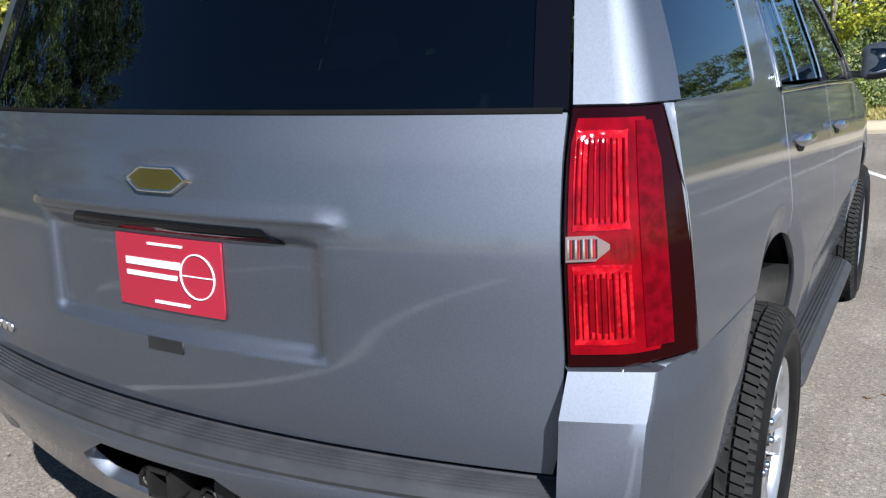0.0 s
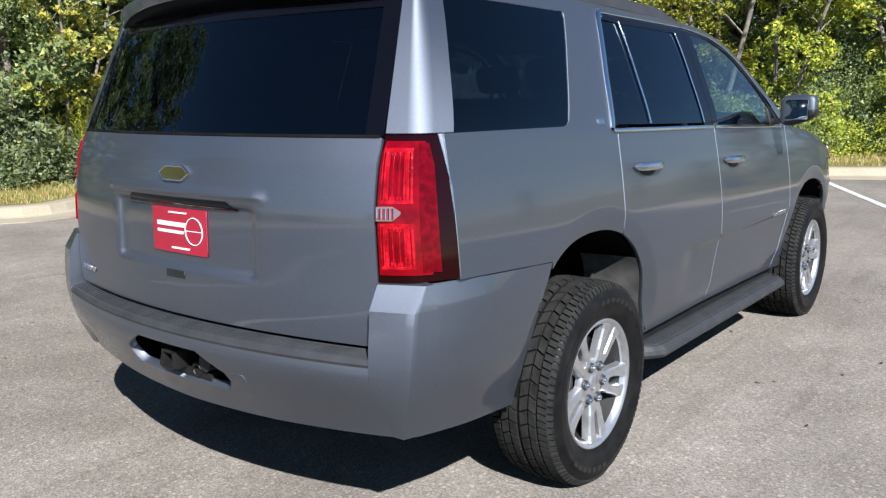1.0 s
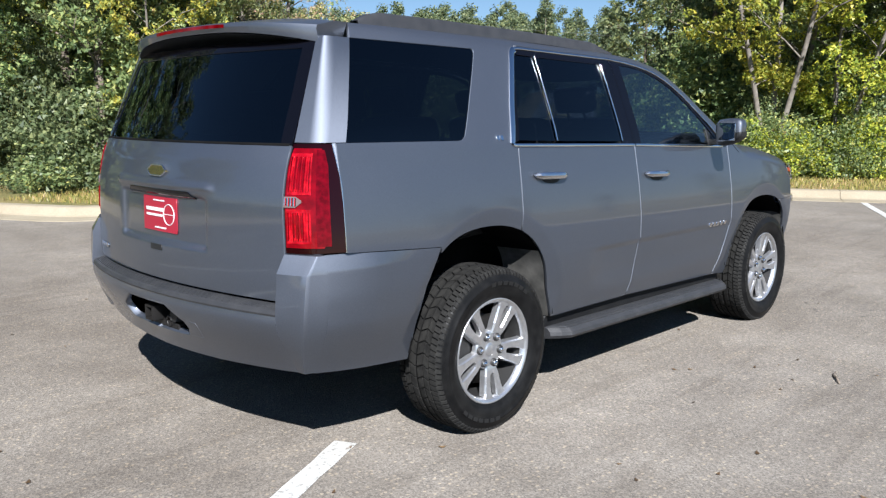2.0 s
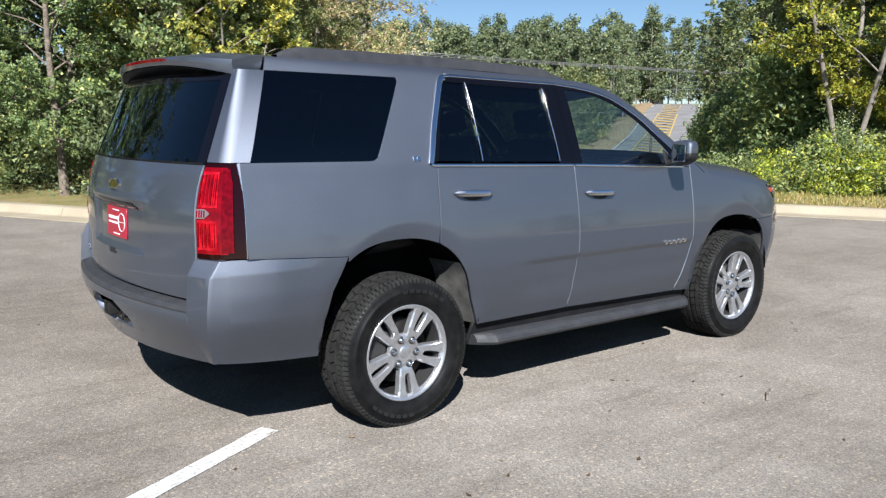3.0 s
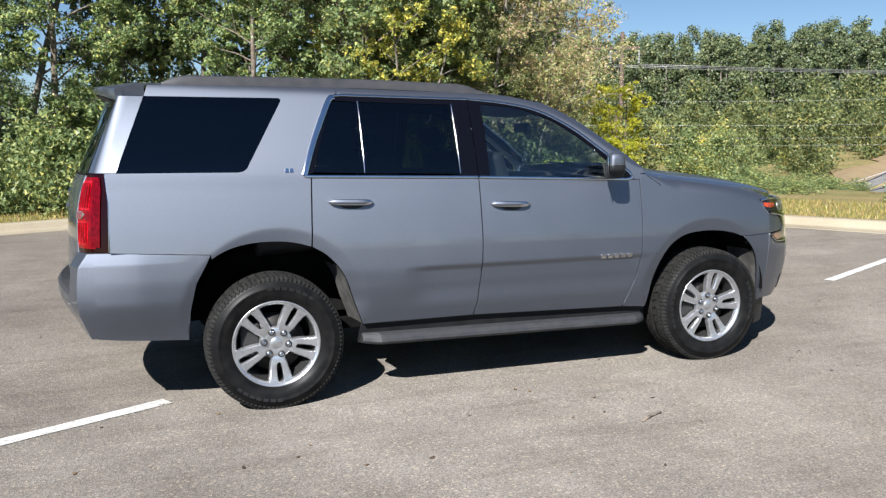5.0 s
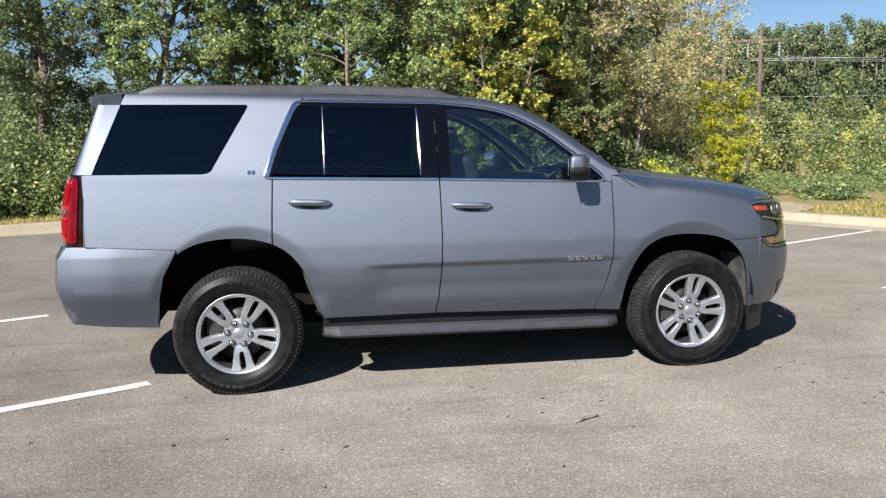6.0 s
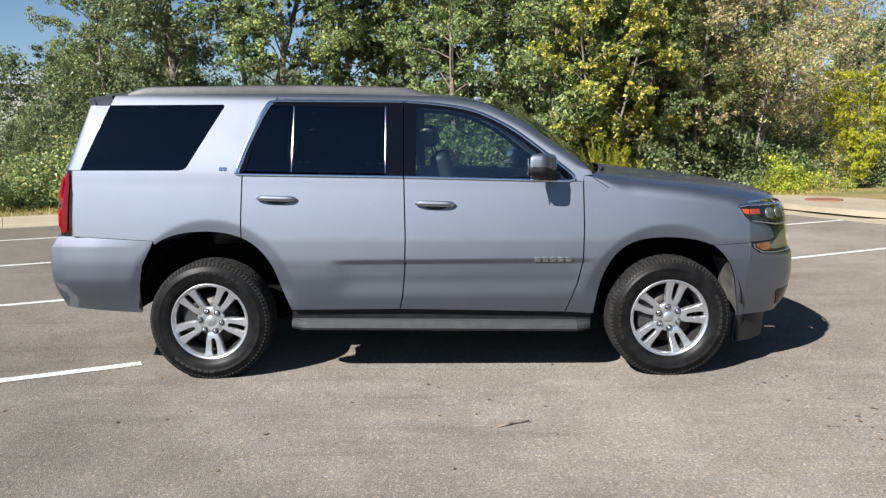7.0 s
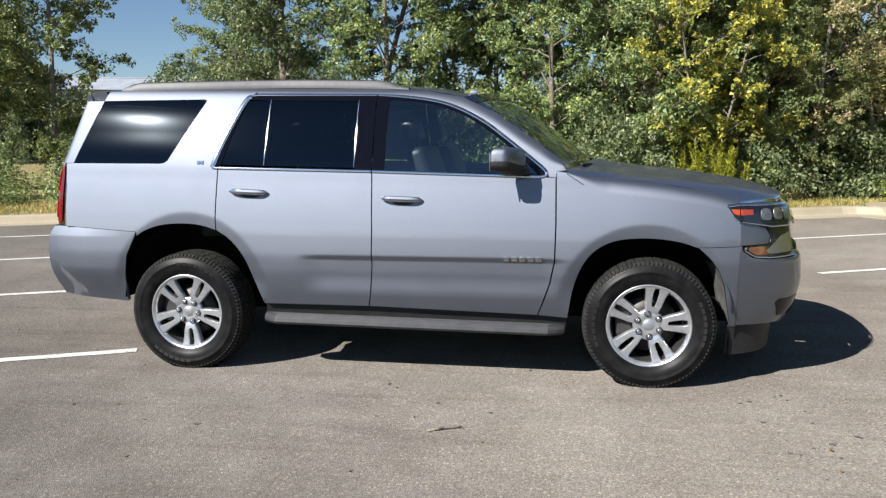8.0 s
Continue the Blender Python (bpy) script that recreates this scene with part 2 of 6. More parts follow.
def leafy(name, colors, through_light=0.36, gloss=0.4):
    """Leaf material: colour varies leaf by leaf and tree by tree, some light passes through."""
    m = bpy.data.materials.new(name)
    m.use_nodes = True
    nt = m.node_tree
    b = bsdf(m)
    geo = nt.nodes.new("ShaderNodeNewGeometry")
    info = nt.nodes.new("ShaderNodeObjectInfo")
    col = ramp(m, geo.outputs["Random Per Island"], colors)
    hsv = nd(m, "ShaderNodeHueSaturation", Saturation=1.0)
    mr = nd(m, "ShaderNodeMapRange", To_Min=0.82, To_Max=1.25)
    ln(m, info.outputs["Random"], mr.inputs["Value"])
    mh = nd(m, "ShaderNodeMapRange", To_Min=0.485, To_Max=0.512)
    ln(m, info.outputs["Random"], mh.inputs["Value"])
    ln(m, mr.outputs[0], hsv.inputs["Value"])
    ln(m, mh.outputs[0], hsv.inputs["Hue"])
    ln(m, col, hsv.inputs["Color"])
    ln(m, hsv.outputs[0], b.inputs["Base Color"])
    b.inputs["Roughness"].default_value = 0.45
    b.inputs["Specular IOR Level"].default_value = gloss
    tl = nt.nodes.new("ShaderNodeBsdfTranslucent")
    ln(m, hsv.outputs[0], tl.inputs["Color"])
    mx = nd(m, "ShaderNodeMixShader", Fac=through_light)
    ln(m, b.outputs[0], mx.inputs[1])
    ln(m, tl.outputs[0], mx.inputs[2])
    ln(m, mx.outputs[0], nt.nodes["Material Output"].inputs[0])
    return m


LEAF_GREEN = leafy("green_leaves", [(0.0, (0.0842, 0.124, 0.0495)), (0.5, (0.188, 0.248, 0.099)), (0.85, (0.327, 0.366, 0.139)), (1.0, (0.515, 0.465, 0.139))])
LEAF_DARK = leafy("dark_green_leaves", [(0.0, (0.0721, 0.104, 0.0477)), (0.6, (0.157, 0.201, 0.0933)), (1.0, (0.307, 0.339, 0.148))])
LEAF_TURN = leafy("turning_leaves", [(0.0, (0.165, 0.248, 0.106)), (0.4, (0.354, 0.401, 0.177)), (0.7, (0.661, 0.578, 0.248)), (0.88, (0.732, 0.531, 0.295)), (1.0, (0.637, 0.366, 0.224))], 0.42)
LEAF_GOLD = leafy("golden_leaves", [(0.0, (0.184, 0.265, 0.092)), (0.45, (0.38, 0.437, 0.149)), (0.8, (0.759, 0.667, 0.149)), (1.0, (0.736, 0.529, 0.184))], 0.42)
LEAF_DUSTY = leafy("dusty_brown_leaves", [(0.0, (0.184, 0.241, 0.092)), (0.40, (0.356, 0.391, 0.161)), (0.65, (0.598, 0.517, 0.218)), (0.85, (0.632, 0.483, 0.31)), (1.0, (0.621, 0.38, 0.276))], 0.40)
LEAF_AMBER = leafy("amber_leaves", [(0.0, (0.15, 0.20, 0.06)), (0.40, (0.31, 0.33, 0.08)), (0.75, (0.54, 0.45, 0.09)), (1.0, (0.66, 0.51, 0.11))], 0.42)
LEAF_YELLOW = leafy("yellow_green_leaves", [(0.0, (0.161, 0.23, 0.0345)), (0.5, (0.345, 0.385, 0.0517)), (1.0, (0.621, 0.552, 0.069))])
LEAF_BRIGHT = leafy("bright_yellow_leaves", [(0.0, (0.30, 0.37, 0.03)), (0.5, (0.56, 0.60, 0.05)), (1.0, (0.74, 0.70, 0.08))], 0.45)
LEAF_PINE = leafy("pine_needles", [(0.0, (0.0575, 0.092, 0.0483)), (0.6, (0.144, 0.19, 0.0897)), (1.0, (0.31, 0.333, 0.149))], 0.2)
GRASS = leafy("dry_grass_blades", [(0.0, (0.14, 0.16, 0.035)), (0.4, (0.28, 0.25, 0.07)), (0.75, (0.42, 0.32, 0.12)), (1.0, (0.4, 0.24, 0.12))], 0.3)
BARK = material("grey_brown_bark", (0.16, 0.12, 0.09), 0.95)
base(BARK, ramp(BARK, noise_of(BARK, 11, 7, 0.65), [(0.3, (0.08, 0.06, 0.045)), (0.7, (0.28, 0.23, 0.18))]))
bump(BARK, noise_of(BARK, 30, 6), 0.8, 0.03)
PALEBARK = material("pale_bark", (0.36, 0.31, 0.25), 0.9)
base(PALEBARK, ramp(PALEBARK, noise_of(PALEBARK, 7, 7, 0.65), [(0.3, (0.12, 0.10, 0.085)), (0.7, (0.28, 0.25, 0.21))]))
POLEWOOD = material("weathered_pole_wood", (0.1, 0.07, 0.055), 0.9)
base(POLEWOOD, ramp(POLEWOOD, noise_of(POLEWOOD, 5, 6), [(0.3, (0.07, 0.045, 0.035)), (0.7, (0.16, 0.115, 0.09))]))
CABLE = material("bare_cable", (0.3, 0.3, 0.29), 0.4, 0.6)

# ---- mesh helpers ----
from mathutils.geometry import tessellate_polygon


def mesh_ob(name, verts, faces, mat, parent=None, label="", smooth=True, normals=None, sharp=None):
    """One mesh object from points and faces, under parent if given."""
    me = bpy.data.meshes.new(name)
    me.from_pydata([tuple(v) for v in verts], [], faces)
    me.materials.append(mat)
    me.polygons.foreach_set("use_smooth", [smooth] * len(me.polygons))
    if sharp:
        me.set_sharp_from_angle(angle=radians(sharp))
    if normals:
        me.normals_split_custom_set_from_vertices([tuple(n) for n in normals])
    me.update()
    ob = new(name, me)
    if parent:
        ob.parent = parent
    if label:
        ob["label"] = label
    return ob


def part(name, bm, mat, parent=None, label="", smooth=True, sharp=40):
    """One mesh object out of a bmesh."""
    bm.normal_update()
    for e in bm.edges:
        e.smooth = len(e.link_faces) == 2 and e.calc_face_angle(0) < radians(sharp)
    for f in bm.faces:
        f.smooth = smooth
    me = bpy.data.meshes.new(name)
    bm.to_mesh(me)
    bm.free()
    me.materials.append(mat)
    ob = new(name, me)
    if parent:
        ob.parent = parent
    if label:
        ob["label"] = label
    return ob


def box(bm, size, at=(0, 0, 0), turn=None, bevel=0.0, seg=2):
    """A box with rounded edges added to bm."""
    m = Matrix.Translation(at) @ (turn.to_4x4() if turn else Matrix.Identity(4)) @ Matrix.Diagonal((*size, 1))
    r = bmesh.ops.create_cube(bm, size=1, matrix=m)
    if bevel:
        es = list({e for v in r["verts"] for e in v.link_edges})
        bmesh.ops.bevel(bm, geom=es, offset=bevel, segments=seg, affect="EDGES", profile=0.6)
    return bm


def tube_data(points, radii, sides=8, cap=True):
    """Points and faces of a tube along a line of points."""
    vs, fs = [], []
    n = len(points)
    ref = Vector((0.13, 0.21, 0.97))
    for i, p in enumerate(points):
        d = (Vector(points[min(i + 1, n - 1)]) - Vector(points[max(i - 1, 0)])).normalized()
        a = d.cross(ref)
        if a.length < 0.1:
            a = d.cross(Vector((1, 0, 0)))
        a.normalize()
        b = d.cross(a)
        for k in range(sides):
            t = 2 * math.pi * k / sides
            vs.append(Vector(p) + (a * math.cos(t) + b * math.sin(t)) * radii[i])
    for i in range(n - 1):
        for k in range(sides):
            q = (k + 1) % sides
            fs.append((i * sides + k, i * sides + q, (i + 1) * sides + q, (i + 1) * sides + k))
    if cap:
        fs.append(tuple(range(sides - 1, -1, -1)))
        fs.append(tuple((n - 1) * sides + k for k in range(sides)))
    return vs, fs


def lathe_data(profile, steps, a0=0.0, a1=2 * math.pi):
    """Profile of (radius, y) turned round the y axis."""
    closed = abs(a1 - a0 - 2 * math.pi) < 1e-6
    n = steps if closed else steps + 1
    vs, fs = [], []
    for i in range(n):
        a = a0 + (a1 - a0) * i / steps
        for r, y in profile:
            vs.append((r * math.cos(a), y, r * math.sin(a)))
    k = len(profile)
    for i in range(steps):
        j = (i + 1) % n
        for q in range(k - 1):
            fs.append((i * k + q, i * k + q + 1, j * k + q + 1, j * k + q))
    return vs, fs


def hermite(knots, v):
    """Smooth monotone curve through (position, value) knots."""
    if v <= knots[0][0]:
        return knots[0][1]
    if v >= knots[-1][0]:
        return knots[-1][1]
    n = len(knots)
    i = 0
    while v > knots[i + 1][0]:
        i += 1

    def slope(j):
        if j in (0, n - 1):
            a, b = (0, 1) if j == 0 else (n - 2, n - 1)
            return (knots[b][1] - knots[a][1]) / (knots[b][0] - knots[a][0])
        l = (knots[j][1] - knots[j - 1][1]) / (knots[j][0] - knots[j - 1][0])
        r = (knots[j + 1][1] - knots[j][1]) / (knots[j + 1][0] - knots[j][0])
        return 0.0 if l * r <= 0 else 2 * l * r / (l + r)

    (x0, y0), (x1, y1) = knots[i], knots[i + 1]
    h = x1 - x0
    t = (v - x0) / h
    return (2 * t**3 - 3 * t * t + 1) * y0 + (t**3 - 2 * t * t + t) * h * slope(i) + (3 * t * t - 2 * t**3) * y1 + (t**3 - t * t) * h * slope(i + 1)


def clamp(v, a=0.0, b=1.0):
    return max(a, min(b, v))


def ease(v):
    v = clamp(v)
    return v * v * (3 - 2 * v)


def clip_half(poly, axis, at, keep_above):
    out = []
    for i, p in enumerate(poly):
        q = poly[(i + 1) % len(poly)]
        pi, qi = (p[axis] >= at) == keep_above or p[axis] == at, (q[axis] >= at) == keep_above or q[axis] == at
        if pi:
            out.append(p)
        if pi != qi:
            t = (at - p[axis]) / (q[axis] - p[axis])
            r = [p[0] + t * (q[0] - p[0]), p[1] + t * (q[1] - p[1])]
            r[axis] = at
            out.append(tuple(r))
    return out


def grid_fill(outline, du, dv):
    """A polygon cut into cells of du x dv: flat points and faces."""
    index, pts, faces = {}, [], []

    def add(p):
        k = (round(p[0], 5), round(p[1], 5))
        if k not in index:
            index[k] = len(pts)
            pts.append(k)
        return index[k]

    for tri in tessellate_polygon([[Vector((p[0], p[1], 0)) for p in outline]]):
        t3 = [outline[k] for k in tri]
        if sum(t3[m - 1][0] * t3[m][1] - t3[m][0] * t3[m - 1][1] for m in range(3)) < 0:
            t3 = t3[::-1]
        tu = [p[0] for p in t3]
        for i in range(math.floor(min(tu) / du), math.ceil(max(tu) / du)):
            col = clip_half(clip_half(t3, 0, i * du, True), 0, (i + 1) * du, False)
            if len(col) < 3:
                continue
            for j in range(math.floor(min(p[1] for p in col) / dv), math.ceil(max(p[1] for p in col) / dv)):
                cell = clip_half(clip_half(col, 1, j * dv, True), 1, (j + 1) * dv, False)
                ids = []
                for p in cell:
                    k = add(p)
                    if k not in ids:
                        ids.append(k)
                if len(ids) >= 3:
                    faces.append(tuple(ids))
    return pts, faces


def surf_normal(surf, u, v, e=0.006):
    a, b = Vector(surf(u + e, v)) - Vector(surf(u - e, v)), Vector(surf(u, v + e)) - Vector(surf(u, v - e))
    return a.cross(b).normalized()


def panel_data(outline, surf, flip=1, thick=0.018, du=0.025, dv=0.0125, off=0.0, step=0.03):
    """A sheet with returned edges: the outline (in the surface's own two coordinates) laid on the surface."""
    pts, faces = grid_fill(outline, du, dv)
    verts, norms = [], []
    for u, v in pts:
        n = surf_normal(surf, u, v) * flip
        verts.append(Vector(surf(u, v)) + n * off)
        norms.append(n)
    area = sum(outline[i - 1][0] * outline[i][1] - outline[i][0] * outline[i - 1][1] for i in range(len(outline)))
    if flip < 0:
        faces = [f[::-1] for f in faces]
    if thick:
        ring = []
        for i, p in enumerate(outline):
            q = outline[(i + 1) % len(outline)]
            n = max(1, math.ceil(math.dist(p, q) / step))
            ring += [(p[0] + (q[0] - p[0]) * k / n, p[1] + (q[1] - p[1]) * k / n) for k in range(n)]
        top, low, outs = [], [], []
        for i, (u, v) in enumerate(ring):
            n = surf_normal(surf, u, v) * flip
            p = Vector(surf(u, v)) + n * off
            top.append(p), low.append(p - n * thick)
            a, b = ring[i - 1], ring[(i + 1) % len(ring)]
            outs.append((Vector(surf(*b)) - Vector(surf(*a))).cross(n).normalized() * (1 if area * flip > 0 else -1))
        s, m = len(verts), len(ring)
        for i in range(m):
            verts += [top[i], low[i]]
            norms += [(outs[i] + surf_normal(surf, *ring[i]) * flip * 0.6).normalized(), outs[i]]
        for i in range(m):
            j = (i + 1) % m
            f = (s + 2 * i, s + 2 * j, s + 2 * j + 1, s + 2 * i + 1)
            faces.append(f[::-1] if area * flip > 0 else f)
    return verts, faces, norms


def panel(name, outline, surf, mat, parent, label="", **kw):
    v, f, n = panel_data(outline, surf, **kw)
    return mesh_ob(name, v, f, mat, parent, label, normals=n)


def loft_data(rows, flip=False):
    """Rows of points, equally many in each, joined to a sheet."""
    k = len(rows[0])
    vs = [p for r in rows for p in r]
    fs = []
    for i in range(len(rows) - 1):
        for j in range(k - 1):
            f = (i * k + j, i * k + j + 1, (i + 1) * k + j + 1, (i + 1) * k + j)
            fs.append(f[::-1] if flip else f)
    return vs, fs


def strip_data(points, normals, width_dirs, width, thick):
    """A raised moulding along points: rectangular section, slightly rounded."""
    vs, fs = [], []
    sec = ((-0.5, 0), (-0.5, 0.7), (-0.3, 1), (0.3, 1), (0.5, 0.7), (0.5, 0))
    for p, n, w in zip(points, normals, width_dirs):
        for a, b in sec:
            vs.append(Vector(p) + w * (a * width) + n * (b * thick))
    k = len(sec)
    for i in range(len(points) - 1):
        for j in range(k - 1):
            fs.append((i * k + j, i * k + j + 1, (i + 1) * k + j + 1, (i + 1) * k + j))
    return vs, fs


def moulding(name, line, surf, mat, parent, width, thick, flip=1, label="", step=0.03):
    """A moulding that follows a line given in a surface's two coordinates."""
    pts = []
    for p, q in zip(line, line[1:]):
        n = max(1, math.ceil(math.dist(p, q) / step))
        pts += [(p[0] + (q[0] - p[0]) * k / n, p[1] + (q[1] - p[1]) * k / n) for k in range(n)]
    pts.append(line[-1])
    ps = [Vector(surf(*p)) for p in pts]
    ns = [surf_normal(surf, *p) * flip for p in pts]
    ws = []
    for i in range(len(ps)):
        d = (ps[min(i + 1, len(ps) - 1)] - ps[max(i - 1, 0)]).normalized()
        ws.append(d.cross(ns[i]).normalized())
    v, f = strip_data(ps, ns, ws, width, thick)
    return mesh_ob(name, v, f, mat, parent, label)


def smooth_line(pts, n=6, closed=False):
    """More points along a line, on a rounded course through the given ones."""
    out, m = [], len(pts)
    for i in range(m if closed else m - 1):
        if closed:
            p = [pts[(i + k) % m] for k in (-1, 0, 1, 2)]
        else:
            p = [pts[max(i - 1, 0)], pts[i], pts[i + 1], pts[min(i + 2, m - 1)]]
        for k in range(n):
            t = k / n
            out.append(tuple(0.5 * (2 * b + (c - a) * t + (2 * a - 5 * b + 4 * c - d) * t * t + (3 * b - 3 * c + d - a) * t**3)
                             for a, b, c, d in zip(*p)))
    if not closed:
        out.append(tuple(pts[-1]))
    return out

# ---- the car: x ahead, rear axle at x = 0, right side at negative y ----
car = new("suv")
tagged(car, "grey metallic full-size SUV standing across faded parking lines, tailgate shut", "car")

SIDE = [(0.25, .885), (0.36, .914), (0.45, .940), (0.56, .968), (0.68, .990), (0.78, .998), (0.88, .996), (0.98, .988), (1.08, .976), (1.18, .961), (1.25, .949),
        (1.30, .941), (1.33, .935), (1.55, .857), (1.74, .778), (1.79, .750), (1.82, .715), (1.84, .66)]
ARCH_R = [(-0.466, 0.421), (-0.451, 0.595), (-0.417, 0.743), (-0.357, 0.853), (-0.248, 0.921), (-0.103, 0.952), (0.077, 0.950), (0.219, 0.913),
          (0.323, 0.846), (0.407, 0.735), (0.461, 0.587), (0.518, 0.435)]
ARCH_F = [(2.466, 0.394), (2.496, 0.568), (2.540, 0.697), (2.615, 0.806), (2.737, 0.874), (2.915, 0.893), (3.096, 0.876), (3.226, 0.830),
          (3.317, 0.739), (3.369, 0.627), (3.399, 0.475), (3.420, 0.365)]


ROOF_EDGE = [(-0.62, 1.822), (0.42, 1.826), (1.24, 1.806), (1.57, 1.785), (1.80, 1.742), (2.00, 1.645), (2.20, 1.510), (2.40, 1.365), (2.455, 1.29)]
WING_TOP = [(2.40, 1.284), (2.62, 1.250), (2.99, 1.208), (3.30, 1.158), (3.45, 1.118), (3.55, 1.085), (3.80, 1.03)]


def half_width(x, z):
    """Half the body's width at a place along it and a height."""
    w = hermite(SIDE, z + 0.026 * x * clamp((z - 0.7) / 0.6))
    if x > 2.8:
        w -= 0.048 * ((x - 2.8) / 0.75) ** 2
    # faces round the wheel arches that turn in towards the wheels
    for cx, cz, rx, rz in ((0.02, 0.45, 0.550, 0.575), (2.93, 0.44, 0.528, 0.53)):
        if abs(x - cx) < 0.75 and z < 1.2:
            q = 1.005 - math.hypot((x - cx) / rx, (z - cz) / rz)
            w -= 0.125 * 0.5 * (q + math.sqrt(q * q + 0.0004)) * ease((z - 0.42) / 0.2)
    # the wings' tops roll over into the bonnet
    if x > 2.42:
        r = 0.085 * ease((x - 2.42) / 0.3)
        d = hermite(WING_TOP, x) - z
        if d < r:
            w -= r - math.sqrt(max(0.0, r * r - (r - d) ** 2))
    # the windscreen pillars round over towards the glass
    if 1.40 < x < 2.5 and z > 1.31:
        d = hermite(ROOF_EDGE, x) - z
        if d < 0.075:
            w -= 0.042 * ease((x - 1.40) / 0.45) * ease((z - 1.31) / 0.06) * (1 - max(d, 0.0) / 0.075) ** 2
    # pressed line along the doors
    along = ease((x - 0.75) / 0.2) * ease((2.5 - x) / 0.2)
    w -= 0.013 * along * ease((0.768 - z) / 0.036) * ease((z - 0.5) / 0.14)
    return w


def right(x, z):
    return (x, -half_width(x, z), z)


def left(x, z):
    return (x, half_width(x, z), z)


def bumper_width(x, z):
    k = clamp((-0.42 - x) / 0.3)
    inward = 0.058 * clamp((-0.65 - x) / 0.37) ** 2
    return half_width(x, z) + 0.012 * k * clamp((0.932 - z) / 0.065) - inward - 0.045 * ease((0.66 - z) / 0.24) * clamp((-0.3 - x) / 0.5)


REAR_X = [(0.72, -1.120), (0.80, -1.122), (0.95, -1.117), (1.10, -1.112), (1.25, -1.085), (1.345, -1.048), (1.55, -0.957), (1.743, -0.872), (1.82, -0.835)]


def rear(y, z):
    """The tailgate's surface."""
    return (hermite(REAR_X, z) + 0.10 * (y / 0.8) ** 2, y, z)


FRONT_X = [(0.17, 3.73), (0.30, 3.80), (0.38, 3.865), (0.47, 3.905), (0.62, 3.93), (0.75, 3.92), (0.80, 3.885), (0.92, 3.87), (1.05, 3.84), (1.13, 3.78)]
CORNER_X, CORNER_Y = 3.45, 0.937


def front(y, z):
    xf = hermite(FRONT_X, z)
    q = y / CORNER_Y
    return (xf - 0.14 * q * q - (xf - 0.14 - CORNER_X) * abs(q) ** 8, q * half_width(CORNER_X, z), z)


def bumper_rear(y, z):
    tuck = 0.115 * ease((0.68 - z) / 0.30) + 0.006 * ease((z - 0.66) / 0.05)
    return (-1.19 + 0.145 * (y / 0.9) ** 2 + tuck, y, z)


def belt(x):
    return 1.308 - 0.0262 * (x - 0.2)


SIDES = ((right, 1), (left, -1))

QGLASS = [(-0.797, 1.347), (-0.175, 1.341), (-0.145, 1.345), (-0.122, 1.360), (0.094, 1.735), (0.098, 1.748), (0.088, 1.757), (-0.640, 1.760)]
DLO = smooth_line([(0.187, 1.322), (0.255, 1.51), (0.36, 1.735), (0.40, 1.770)], 5) + [(0.45, 1.778), (1.24, 1.763)] + \
    smooth_line([(1.24, 1.763), (1.50, 1.738), (1.72, 1.692), (1.93, 1.592), (2.10, 1.470), (2.30, 1.312), (2.338, 1.272)], 5)[1:]

